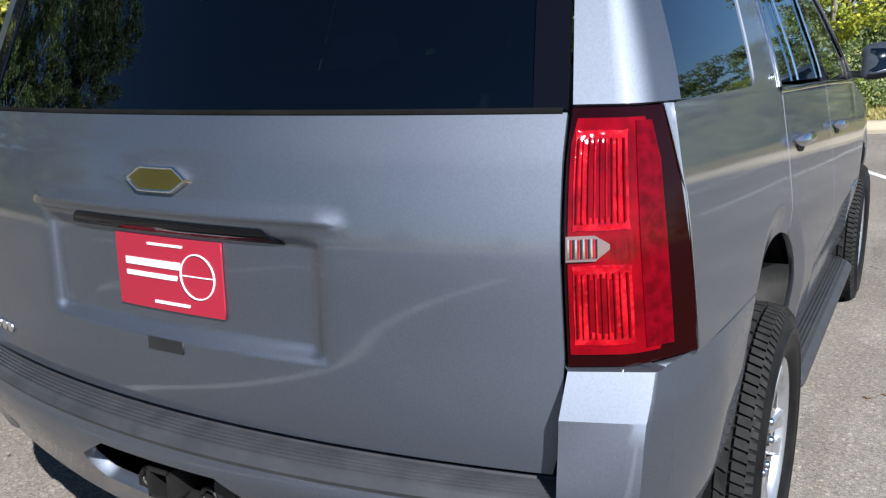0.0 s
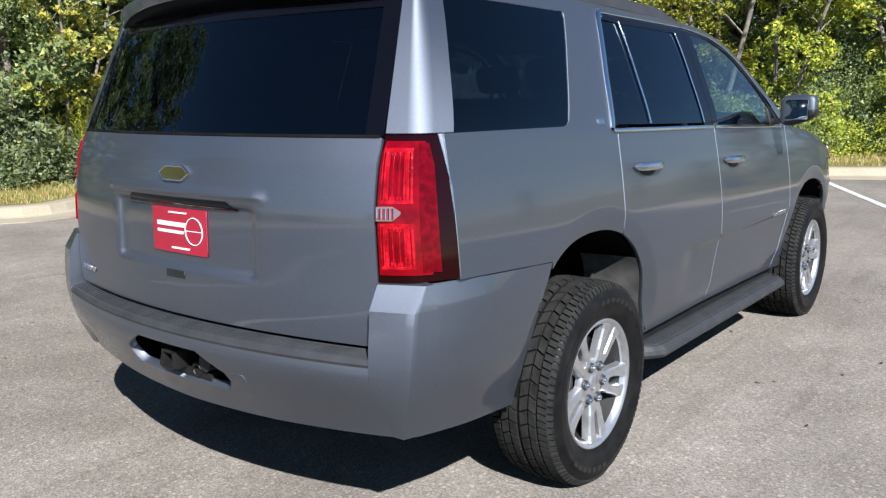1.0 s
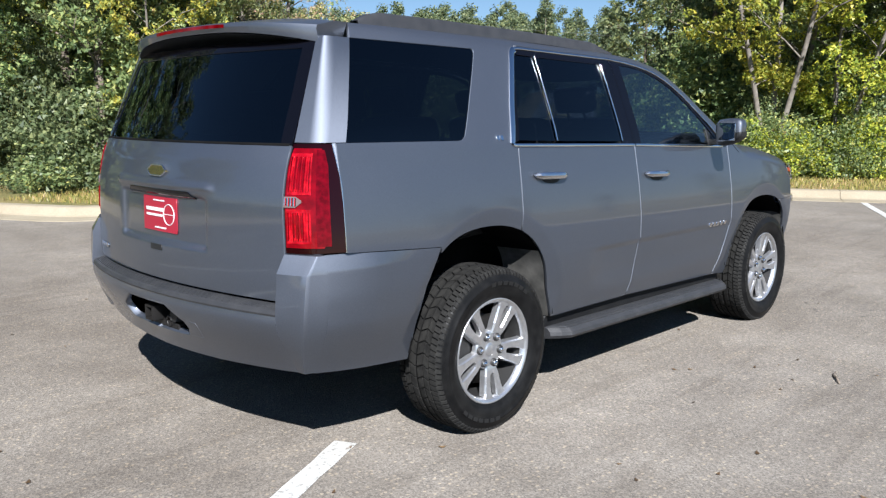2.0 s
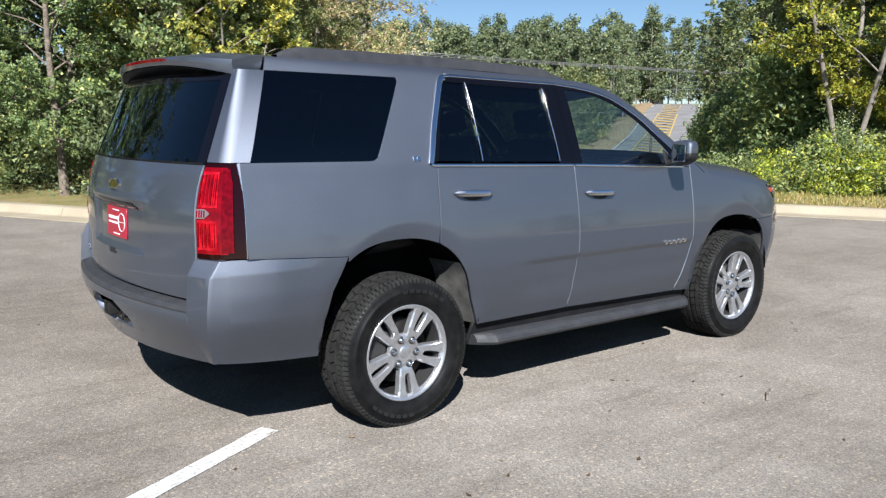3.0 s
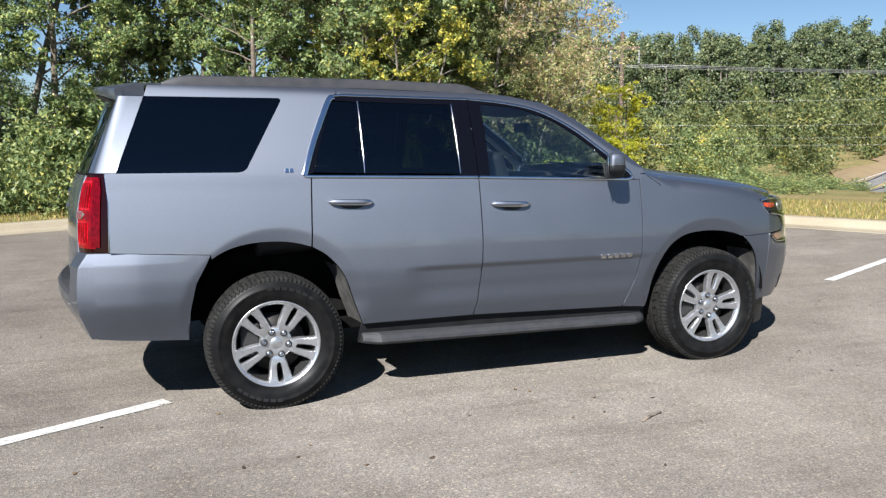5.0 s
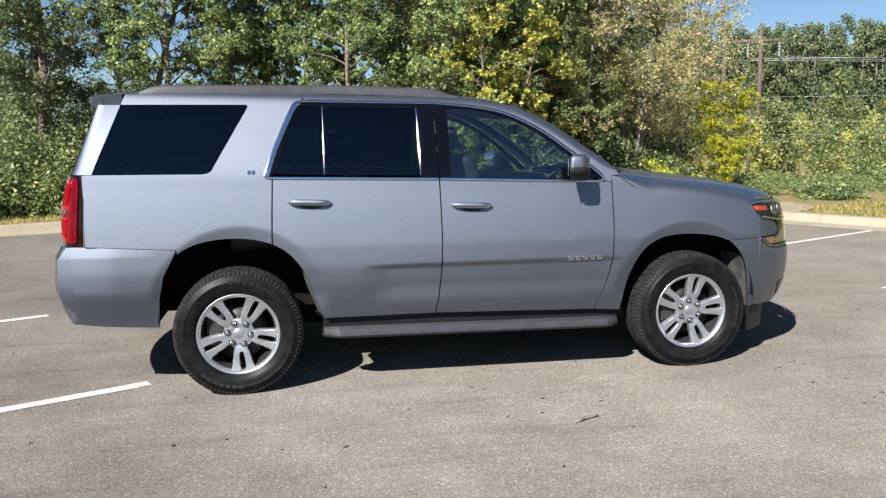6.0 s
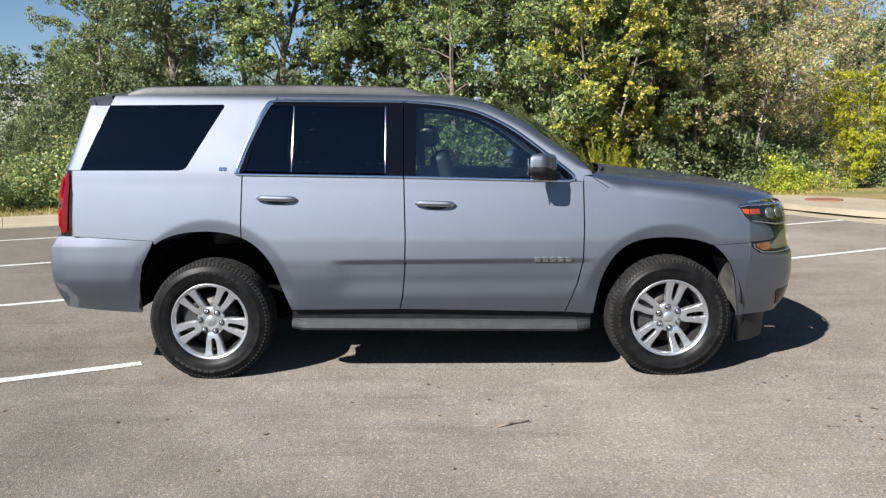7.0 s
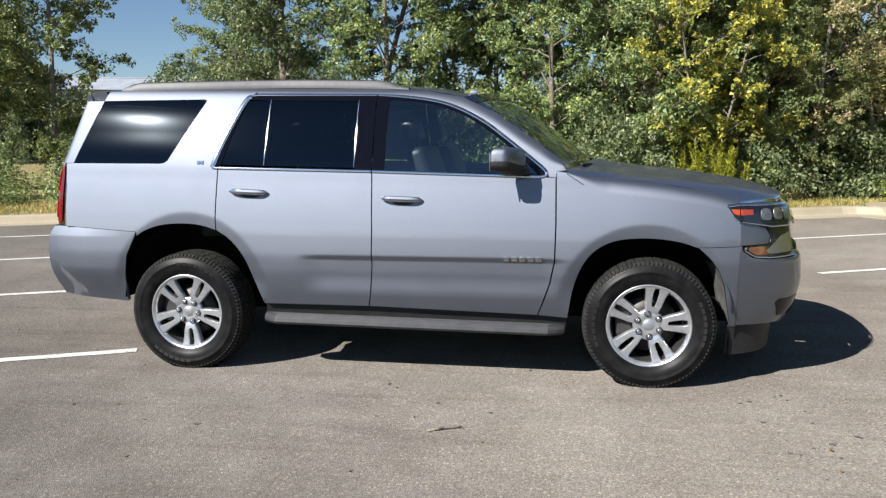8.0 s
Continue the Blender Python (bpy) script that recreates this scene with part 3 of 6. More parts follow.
for surf, flip in SIDES:
    yard = -flip
    arch_r, arch_f = smooth_line(ARCH_R, 4), smooth_line(ARCH_F, 4)
    # quarter panel with the pillar in front of its window
    upto = [p for p in arch_r if -0.34 < p[0] < 0.215]
    quarter = [(-0.845, 0.934), (-0.338, 0.900)] + upto + [(0.215, 0.916), (0.219, 1.064), (0.229, 1.303), (0.187, 1.316)] + \
        [(x - 0.004, z) for x, z in DLO[:16]] + [(0.43, 1.792), (0.43, 1.826), (-0.62, 1.822), (-0.640, 1.762)] + QGLASS[::-1] + [(-0.845, 1.347)]
    q = panel("quarter_panel", quarter, surf, PAINT, car, flip=flip, du=0.0125, dv=0.008)
    panel("quarter_window", [(x, z) for x, z in QGLASS], surf, DARKGLASS, car, "dark privacy glass", flip=flip, off=-0.004, thick=0.006)
    # rear door
    low = [p for p in arch_r if p[0] > 0.222]
    door = [(0.2375, belt(0.235) + 0.004), (0.2275, 1.064), (0.2235, 0.914)] + low + [(1.216, 0.436), (1.235, 0.52), (1.253, 0.691), (1.260, 0.91), (1.2545, belt(1.25) + 0.004)]
    rd = panel("rear_door", door, surf, PAINT, car, flip=flip, du=0.0125, dv=0.008)
    # front door
    door = [(1.2625, belt(1.26) + 0.004), (1.268, 0.91), (1.261, 0.691), (1.243, 0.52), (1.224, 0.436), (2.283, 0.408), (2.317, 0.495), (2.357, 0.607), (2.387, 0.753),
            (2.393, 0.97), (2.390, belt(2.39) - 0.005)]
    fd = panel("front_door", door, surf, PAINT, car, flip=flip, du=0.0125, dv=0.008)
    # front wing
    wing = [(2.2915, 0.407), (2.3255, 0.495), (2.3655, 0.607), (2.3955, 0.753), (2.4015, 0.97), (2.3985, 1.243), (2.40, 1.284), (2.62, 1.250), (2.99, 1.208), (3.30, 1.158),
            (3.45, 1.118), (3.45, 1.090), (3.386, 1.088), (3.374, 1.078), (3.412, 1.014), (3.45, 0.985), (3.45, 0.852), (3.215, 0.842)] + [p for p in arch_f if p[0] < 3.215][::-1]
    moulding("bonnet_shut_line", [(2.455 + 0.02 * k, hermite(WING_TOP, 2.455 + 0.02 * k) - 0.004 - 0.010 * k) for k in range(6)], surf, UNDER, car, 0.004, 0.0012, flip)
    panel("front_wing", wing, surf, PAINT, car, flip=flip, du=0.0125, dv=0.008)
    # roof rail and windscreen pillar over the doors
    rail = [(0.436, 1.792), (1.24, 1.776)] + [(x + 0.006, z + 0.013) for x, z in DLO[18:]] + [(2.352, 1.252), (2.393, 1.248), (2.398, 1.286), (2.455, 1.290)] + ROOF_EDGE[1:-1][::-1] + [(0.436, 1.826)]
    panel("roof_side_rail", rail, surf, PAINT, car, flip=flip, du=0.0125, dv=0.008)
    # window frames: black surround, panes, bright mouldings
    frame_rear = [(0.195, 1.318)] + [(x + 0.004, z - 0.002) for x, z in DLO[:16]] + [(0.45, 1.776), (1.250, 1.760), (1.2545, belt(1.25) + 0.008), (1.145, belt(1.145) + 0.008),
                 (1.140, 1.728), (0.556, 1.741), (0.40, 1.748), (0.386, 1.742), (0.30, 1.50), (0.250, 1.334)]
    panel("window_surround", frame_rear, surf, GLOSSBLACK, rd, flip=flip, off=-0.002, thick=0.01)
    pane = [(0.255, 1.336), (0.30, 1.50), (0.388, 1.742), (0.545, 1.740), (0.540, 1.326)]
    panel("vent_pane", pane, surf, DARKGLASS, rd, "small dark fixed pane", flip=flip, off=-0.006, thick=0.005)
    pane = [(0.552, 1.326), (0.556, 1.740), (1.138, 1.728), (1.142, 1.311)]
    panel("window_pane", pane, surf, DARKGLASS, rd, "dark privacy glass", flip=flip, off=-0.006, thick=0.005)
    top = DLO[18:]
    inner = [(1.335, 1.290), (1.338, 1.727)] + smooth_line([(1.36, 1.733), (1.58, 1.711), (1.80, 1.638), (1.965, 1.540), (2.10, 1.438), (2.284, 1.272)], 4)
    surround = [(1.260, belt(1.26) + 0.01), (1.256, 1.760)] + top + [(2.330, 1.262), (2.284, 1.266)] + inner[::-1][1:] + [(1.335, belt(1.33) + 0.008)]
    panel("window_surround", surround, surf, GLOSSBLACK, fd, flip=flip, off=-0.002, thick=0.01)
    panel("window_pane", inner, surf, CLEARGLASS, fd, "lightly green tinted glass", flip=flip, off=-0.006, thick=0.005)
    moulding("belt_moulding", [(0.195, 1.316), (0.215, belt(0.215) + 0.004), (1.252, belt(1.25) + 0.006)], surf, CHROME, rd, 0.017, 0.007, flip, "bright chrome strip")
    moulding("belt_moulding", [(1.262, belt(1.26) + 0.006), (2.300, belt(2.3) - 0.002), (2.332, 1.258), (2.340, 1.275)], surf, CHROME, fd, 0.017, 0.007, flip, "bright chrome strip")
    moulding("window_moulding", [(x + 0.008, z - 0.003) for x, z in DLO[:16]], surf, CHROME, rd, 0.032, 0.006, flip, "broad bright chrome strip")
    moulding("window_moulding", [(0.40, 1.773), (0.45, 1.777), (1.252, 1.762)], surf, CHROME, rd, 0.014, 0.006, flip, "bright chrome strip")
    moulding("window_moulding", [(1.260, 1.762)] + DLO[18:], surf, CHROME, fd, 0.013, 0.006, flip, "bright chrome strip")
    moulding("pane_divider", [(0.546, 1.326), (0.549, 1.742)], surf, CHROME, rd, 0.006, 0.006, flip)
    moulding("pane_divider", [(1.141, 1.312), (1.139, 1.728)], surf, CHROME, rd, 0.005, 0.005, flip)
    # handles: grip over a black panel that paints the shade beneath it
    for holder, x0, x1, zc in ((rd, 0.318, 0.582, 1.163), (fd, 1.322, 1.585, 1.121)):
        contour = smooth_line([(x0 + 0.05, zc - 0.003), (x0 + 0.09, zc - 0.034), (x1 - 0.09, zc - 0.040), (x1 - 0.03, zc - 0.012)], 4)
        panel("handle_bowl", contour, surf, BLACK, holder, flip=flip, off=0.0035, thick=0.003, du=0.02, dv=0.02)
        rows = []
        for i in range(17):
            u = i / 16
            x = x0 + (x1 - x0) * u
            z = zc + 0.004 - 0.010 * u
            e = (1 - (2 * u - 1) ** 6) ** 0.5
            base_y = half_width(x, z)
            rise = 0.018 + 0.024 * (1 - (2 * u - 1) ** 4)
            rows.append([(x, yard * (base_y + rise - 0.012 + 0.012 * math.cos(a)), z + 0.019 * e * math.sin(a)) for a in [2 * math.pi * k / 12 for k in range(13)]])
        v, f = loft_data(rows, flip < 0)
        mesh_ob("door_handle", v, f, PAINT, holder, "body-coloured grip")
    # letters on the door shown as plain bright bars, and the small badge on the pillar
    for k in range(5):
        x = 2.085 + k * 0.049
        panel("badge_bar", [(x, 0.749), (x + 0.034, 0.7485), (x + 0.034, 0.772), (x, 0.7725)], surf, CHROME, fd, flip=flip, off=0.006, thick=0.006)
    for k in range(2):
        x = 0.088 + k * 0.025
        panel("trim_badge", [(x, 1.337), (x + 0.018, 1.337), (x + 0.018, 1.358), (x, 1.358)], surf, CHROME, q, flip=flip, off=0.005, thick=0.005)
    # sill and running board
    sill = [(0.50, 0.30), (2.46, 0.30), (2.46, 0.40), (2.284, 0.400), (1.22, 0.428), (0.52, 0.432)]
    panel("sill_cladding", sill, surf, BLACK, car, flip=flip, off=-0.03, thick=0.02)
    rows = []
    for i in range(41):
        u = i / 40
        x = 0.515 + 1.935 * u
        e = ease(min(u, 1 - u) / 0.045)
        out, z = 0.90 + 0.105 * (0.35 + 0.65 * e), 0.328 - 0.022 * u
        sec = [(0.85, z + 0.035), (0.905, z + 0.040)]
        for k in range(5):
            yk = 0.905 + (out - 0.03 - 0.905) * k / 5
            w_ = (out - 0.03 - 0.905) / 5
            sec += [(yk + w_ * 0.15, z + 0.045), (yk + w_ * 0.6, z + 0.045), (yk + w_ * 0.7, z + 0.040), (yk + w_, z + 0.040)]
        sec += [(out - 0.02, z + 0.040), (out, z + 0.022), (out + 0.004, z + 0.004), (out - 0.008, z - 0.012), (out - 0.05, z - 0.020), (0.85, z - 0.020)]
        rows.append([(x, yard * y, zz) for y, zz in sec])
    v, f = loft_data(rows, flip < 0)
    k = len(rows[0])
    f += [tuple(range(k)), tuple(range(40 * k, 41 * k))]
    mesh_ob("running_board", v, f, STEP, car, "ribbed grey running board", smooth=False)

# ---- rear of the car ----
def lerp3(a, b, c, t, soft=0.12):
    """Along a bent line a - b - c, slightly rounded at b."""
    a, b, c = Vector(a), Vector(b), Vector(c)
    k = 0.5
    if t < k - soft:
        return a.lerp(b, t / k)
    if t > k + soft:
        return b.lerp(c, (t - k) / (1 - k))
    p, q = a.lerp(b, (k - soft) / k), b.lerp(c, soft / (1 - k))
    u = (t - k + soft) / (2 * soft)
    return p.lerp(b, u).lerp(b.lerp(q, u), u)


def lamp_point(c, z, sgn):
    """The corner surface that the tail lamp fills: c runs from the tailgate to the side."""
    u = (z - 0.93) / 0.41
    zz = z
    a = Vector(rear(-0.823 + 0.020 * u, zz))
    a.x += 0.004
    b = Vector((-0.962 + 0.050 * u, -0.915 + 0.040 * u, zz))
    o = Vector((-0.849 + 0.012 * u, -half_width(-0.849, zz) + 0.0, zz))
    b.x -= 0.012 * math.sin(math.pi * u)
    p = lerp3(a, b, o, c)
    p.y *= -sgn if sgn > 0 else 1
    return (p.x, p.y, p.z)


for sgn, flip in ((-1, 1), (1, -1)):
    def lampsurf(c, z):
        p = lamp_point(c, z, -1)
        return (p[0], p[1] * -sgn, p[2])

    def pillar(c, z):
        """Corner strip over the lamp, from the tailgate to the quarter window."""
        u = (z - 1.347) / (1.760 - 1.347)
        a = (-0.944 + 0.163 * u + 0.004, -0.802 + 0.060 * u, z)
        b = (-0.906 + 0.137 * u, -0.903 + 0.112 * u, z)
        o = (-0.799 + 0.157 * u, -half_width(-0.799 + 0.157 * u, z), z)
        p = lerp3(a, b, o, c, 0.2)
        return (p.x, p.y * -sgn, p.z)

    kw = dict(flip=flip, du=0.05, dv=0.03)
    panel("corner_pillar", [(0.0, 1.350), (1.0, 1.350), (1.0, 1.758), (0.0, 1.758)], pillar, PAINT, car, thick=0.02, step=0.05, **kw)
    lamp = panel("tail_light", [(0.0, 0.934), (0.55, 0.934), (0.99, 0.938), (0.99, 1.20), (0.93, 1.29), (0.88, 1.345), (0.0, 1.345)], lampsurf, LAMPDARK, car, "red and smoked tail light", thick=0.03, step=0.04, off=-0.001, **kw)
    panel("lamp_corner", [(0.996, 1.205), (1.0, 1.347), (0.888, 1.347), (0.937, 1.293)], lampsurf, PAINT, car, thick=0.01, step=0.04, off=0.0, **kw)
    # red field with its brighter upper and lower chambers and the clear reversing strip
    panel("red_lens", [(0.02, 0.955), (0.70, 0.955), (0.74, 0.98), (0.74, 1.29), (0.69, 1.328), (0.06, 1.328), (0.02, 1.29)], lampsurf, LAMPRED, lamp, thick=0.004, step=0.05, off=0.003, **kw)
    for z0, z1 in ((0.972, 1.100), (1.156, 1.308)):
        for inset, mat, off in ((0.0, LAMPRED2, 0.0050), (0.13, LAMPRED, 0.0070)):
            a, b, d = 0.06 + inset, 0.52 - inset, inset * 0.16
            ring = smooth_line([(a, z0 + 0.012 + d), (a + 0.03, z0 + d), (b - 0.03, z0 + d), (b, z0 + 0.012 + d), (b, z1 - 0.012 - d), (b - 0.03, z1 - d), (a + 0.03, z1 - d), (a, z1 - 0.012 - d)], 2, True)
            panel("lamp_chamber", ring, lampsurf, mat, lamp, "bright red reflector", thick=0.003, step=0.05, off=off, **kw)
        for k in range(9):
            c = 0.085 + 0.05 * k
            moulding("lens_rib", [(c, z0 + 0.012), (c, z1 - 0.012)], lampsurf, LAMPRED2 if k % 2 else LAMPRED, lamp, 0.004, 0.0105, flip)
    panel("reversing_lens", [(0.0, 1.108), (0.24, 1.108), (0.36, 1.126), (0.36, 1.134), (0.24, 1.148), (0.0, 1.148)], lampsurf, CLEARSTRIP, lamp, "clear reversing strip", thick=0.004, step=0.05, off=0.008, **kw)
    for k in range(12):
        c = 0.012 + k * 0.021
        panel("reflector_cell", [(c, 1.113), (c + 0.014, 1.113), (c + 0.014, 1.143), (c, 1.143)], lampsurf, LAMPRED2 if k % 3 == 1 else LAMPBOWL if k % 3 else CHROME, lamp, thick=0.002, step=0.05, off=0.010, **kw)
    panel("side_marker", [(0.60, 0.962), (0.80, 0.962), (0.80, 1.26), (0.745, 1.322), (0.60, 1.322)], lampsurf, LAMPRED3, lamp, "darker red side lens", thick=0.003, step=0.05, off=0.005, **kw)
    moulding("lamp_edge", [(0.995, 0.936), (0.995, 1.20), (0.935, 1.29), (0.885, 1.345)], lampsurf, CHROME, lamp, 0.003, 0.003, flip)

# bumper: rear face in two halves round the tow opening, corners, sides
bumper = None
for sgn, flip in ((-1, 1), (1, -1)):
    def bside(x, z):
        return (x, sgn * bumper_width(x, z), z)

    def brear(y, z):
        return bumper_rear(sgn * y, z)

    half = [(0.0, 0.43), (0.4, 0.437), (0.78, 0.452), (0.825, 0.455), (0.825, 0.700), (0.0, 0.700), (0.0, 0.655), (0.165, 0.655), (0.275, 0.594), (0.285, 0.565), (0.255, 0.524), (0.0, 0.518)]
    v, f, n = panel_data(half, brear, flip=-sgn * 1.0, thick=0.03)
    if bumper is None:
        bumper = mesh_ob("rear_bumper", v, f, PAINT, car, "scuffed painted bumper", normals=n)
    else:
        mesh_ob("bumper_half", v, f, PAINT, bumper, normals=n)
    lowside = [(-0.470, 0.421), (-0.455, 0.595), (-0.421, 0.743), (-0.361, 0.853), (-0.341, 0.897), (-0.845, 0.931), (-0.93, 0.932), (-0.93, 0.452), (-0.80, 0.440)]
    v, f, n = panel_data(lowside, bside, flip=flip, thick=0.03)
    mesh_ob("bumper_side", v, f, PAINT, bumper, normals=n)
    rows = []
    for z in (0.455, 0.475, 0.50, 0.525, 0.55, 0.575, 0.60, 0.64, 0.70, 0.76, 0.82, 0.86, 0.863, 0.89, 0.927, 0.930):
        a = Vector(bside(-0.93, z))
        bx = hermite([(0.45, -0.968), (0.476, -0.978), (0.58, -1.010), (0.694, -1.023), (0.80, -1.018), (0.859, -1.009)], z) + 0.048 * clamp((z - 0.860) / 0.07)
        b = Vector(bside(bx, z))
        c = Vector(bumper_rear(sgn * 0.8255, min(z, 0.70)))
        c.z = z
        c.x += 0.012 * ease((z - 0.70) / 0.15) + 0.038 * clamp((z - 0.86) / 0.07) - 0.006 * (z > 0.69)
        row = [tuple(lerp3(a, b, c, k / 20, 0.025)) for k in range(21)]
        if z > 0.6:
            row.append((rear(0.82, z)[0] + 0.03, sgn * 0.822, z))
        else:
            row.append((c.x + 0.03, c.y, z))
        rows.append(row)
    last = []
    for p in rows[-1]:
        last.append((p[0] + (0.04 if p[0] < -0.95 else 0.0), p[1] * 0.965, 0.934))
    rows.append(last)
    v, f = loft_data(rows, flip > 0)
    mesh_ob("bumper_corner", v, f, PAINT, bumper, sharp=22)

# ribbed step pad along the bumper's top
rows = []
for i in range(45):
    y = -0.825 + 1.65 * i / 44
    x0, x1 = bumper_rear(y, 0.70)[0] - 0.004, rear(y, 0.76)[0] + 0.015
    sec = [(x0 + 0.004, 0.690), (x0, 0.702), (x0 + 0.008, 0.716)]
    m = 6
    for k in range(m):
        a = x0 + 0.014 + (x1 - x0 - 0.02) * k / m
        w_ = (x1 - x0 - 0.02) / m
        h = 0.719 + 0.010 * k / m
        sec += [(a, h), (a + w_ * 0.55, h + 0.001), (a + w_ * 0.7, h - 0.0035), (a + w_ * 0.9, h - 0.0035)]
    sec.append((x1, 0.731))
    rows.append([(x, y, z) for x, z in sec])
v, f = loft_data(rows)
mesh_ob("step_pad", v, f, STEP, bumper, "ribbed grey plastic step pad", smooth=False)

# tow receiver in the opening
tub = [(-0.262, 0.516), (0.262, 0.516), (0.294, 0.565), (0.282, 0.599), (0.170, 0.664), (-0.170, 0.664), (-0.282, 0.599), (-0.294, 0.565)]
panel("tow_recess", tub, bumper_rear, UNDER, bumper, "dark recess round the tow receiver", flip=-1, off=-0.085, thick=-0.075, du=0.05, dv=0.05)
bm = bmesh.new()
for dy, dz, sy, sz in ((-0.030, 0, 0.010, 0.07), (0.030, 0, 0.010, 0.07), (0, 0.030, 0.07, 0.010), (0, -0.030, 0.07, 0.010)):
    box(bm, (0.12, sy, sz), (-1.105, 0.02 + dy, 0.585 + dz), None, 0.003)
box(bm, (0.05, 0.30, 0.03), (-1.09, 0, 0.540), None, 0.005)
part("tow_receiver", bm, IRON, bumper, "black square tow receiver")
bm = bmesh.new()
bmesh.ops.create_cone(bm, segments=16, radius1=0.03, radius2=0.03, depth=0.05, cap_ends=True, matrix=Matrix.Translation((-1.10, -0.13, 0.590)) @ Matrix.Rotation(radians(90), 4, "Y"))
part("trailer_socket", bm, BLACK, bumper)
for yc in (-0.075, 0.11):
    loop = [Vector((-1.115, yc + 0.022 * math.cos(a), 0.555 + 0.022 * math.sin(a))) for a in [2 * math.pi * k / 14 for k in range(15)]]
    v, f = tube_data(loop, [0.006] * 15, 6)
    mesh_ob("chain_loop", v, f, IRON, bumper, "black iron chain loop")
moulding("plate_outline", [(-0.30, 0.60), (-0.36, 0.60), (-0.36, 0.53), (-0.28, 0.53)], lambda y, z: bumper_rear(y, z), PAINT, bumper, 0.003, 0.0008, -1)

# tailgate, shut
rear_flip = -1
low = [(-0.800, 0.742), (0.800, 0.742), (0.815, 0.80), (0.817, 0.95), (0.806, 1.15), (0.797, 1.338), (-0.797, 1.338), (-0.806, 1.15), (-0.817, 0.95), (-0.815, 0.80)]


def gate(y, z):
    """Tailgate skin with the sunk field for the plate and the ledge over it."""
    x, y, z = rear(y, z)
    k = ease((0.40 - abs(y)) / 0.05)
    x += 0.022 * k * ease((z - 0.895) / 0.02) * ease((1.130 - z) / 0.025)
    x -= 0.016 * ease((0.44 - abs(y)) / 0.05) * ease((z - 1.140) / 0.012) * ease((1.188 - z) / 0.045)
    return (x, y, z)


tailgate = panel("tailgate", low, gate, PAINT, car, "shut tailgate", flip=rear_flip, du=0.025, dv=0.0125, step=0.05)
fr = [(0.797, 1.344), (0.742, 1.752), (-0.742, 1.752), (-0.797, 1.344), (-0.742, 1.344), (-0.690, 1.715), (0.690, 1.715), (0.742, 1.344)]
panel("window_frame", fr, rear, GLOSSBLACK, tailgate, flip=rear_flip, off=-0.002)
panel("rear_window", [(-0.740, 1.346), (0.740, 1.346), (0.688, 1.714), (-0.688, 1.714)], rear, DARKGLASS, tailgate, "dark tailgate glass", flip=rear_flip, off=-0.006, thick=0.006)
moulding("glass_seal", [(-0.79, 1.341), (0.79, 1.341)], rear, UNDER, tailgate, 0.010, 0.002, rear_flip)
panel("dealer_plate", [(-0.150, 0.947), (0.150, 0.947), (0.150, 1.098), (-0.150, 1.098)], gate, REDPLATE, tailgate, "red dealer plate with white print bars", flip=rear_flip, off=0.006, thick=0.004)
for y0, y1, z0, z1 in ((-0.04, 0.12, 1.035, 1.050), (-0.03, 0.12, 1.012, 1.022), (-0.06, 0.04, 0.960, 0.966), (-0.05, 0.05, 1.080, 1.085)):
    panel("print_bar", [(y0, z0), (y1, z0), (y1, z1), (y0, z1)], gate, WHITE, tailgate, flip=rear_flip, off=0.008, thick=0.002)
ring = [(-0.085 + 0.045 * math.cos(a), 1.025 + 0.045 * math.sin(a)) for a in [2 * math.pi * k / 24 for k in range(25)]]
moulding("print_ring", ring, gate, WHITE, tailgate, 0.0035, 0.0085, rear_flip)
moulding("print_stroke", [(-0.13, 1.025), (-0.04, 1.025)], gate, WHITE, tailgate, 0.003, 0.0075, rear_flip)
panel("plate_light_bar", [(-0.30, 1.108), (0.30, 1.108), (0.26, 1.136), (-0.26, 1.136)], gate, GLOSSBLACK, tailgate, "dark handle recess with plate lamps", flip=rear_flip, off=0.004, thick=0.01, du=0.05)
em = [(-0.082, 1.214), (-0.047, 1.192), (0.047, 1.192), (0.082, 1.214), (0.047, 1.236), (-0.047, 1.236)]
panel("emblem", em, gate, GOLD, tailgate, "plain gold emblem", flip=rear_flip, off=0.010, thick=0.012)
moulding("emblem_rim", em + em[:1], gate, CHROME, tailgate, 0.007, 0.012, rear_flip)
panel("pull_slot", [(-0.05, 0.868), (0.05, 0.868), (0.05, 0.893), (-0.05, 0.893)], gate, BLACK, tailgate, flip=rear_flip, off=0.003, thick=0.004)
for k in range(4):
    y = 0.62 + k * 0.035
    panel("badge_bar", [(y, 0.80), (y + 0.024, 0.80), (y + 0.024, 0.822), (y, 0.822)], gate, CHROME, tailgate, flip=rear_flip, off=0.006, thick=0.004)

# roof with its crown, side rails, spoiler
def roof_w(x):
    z = hermite(ROOF_EDGE, x)
    return half_width(x, z) - 0.0, z


def roof_pt(x, v):
    w, z = roof_w(x)
    return (x, v * w, z + 0.045 * (1 - abs(v) ** 2.4) * ease((2.35 - x) / 0.9))


def header(v):
    return 1.80 + 0.13 * (1 - v * v)


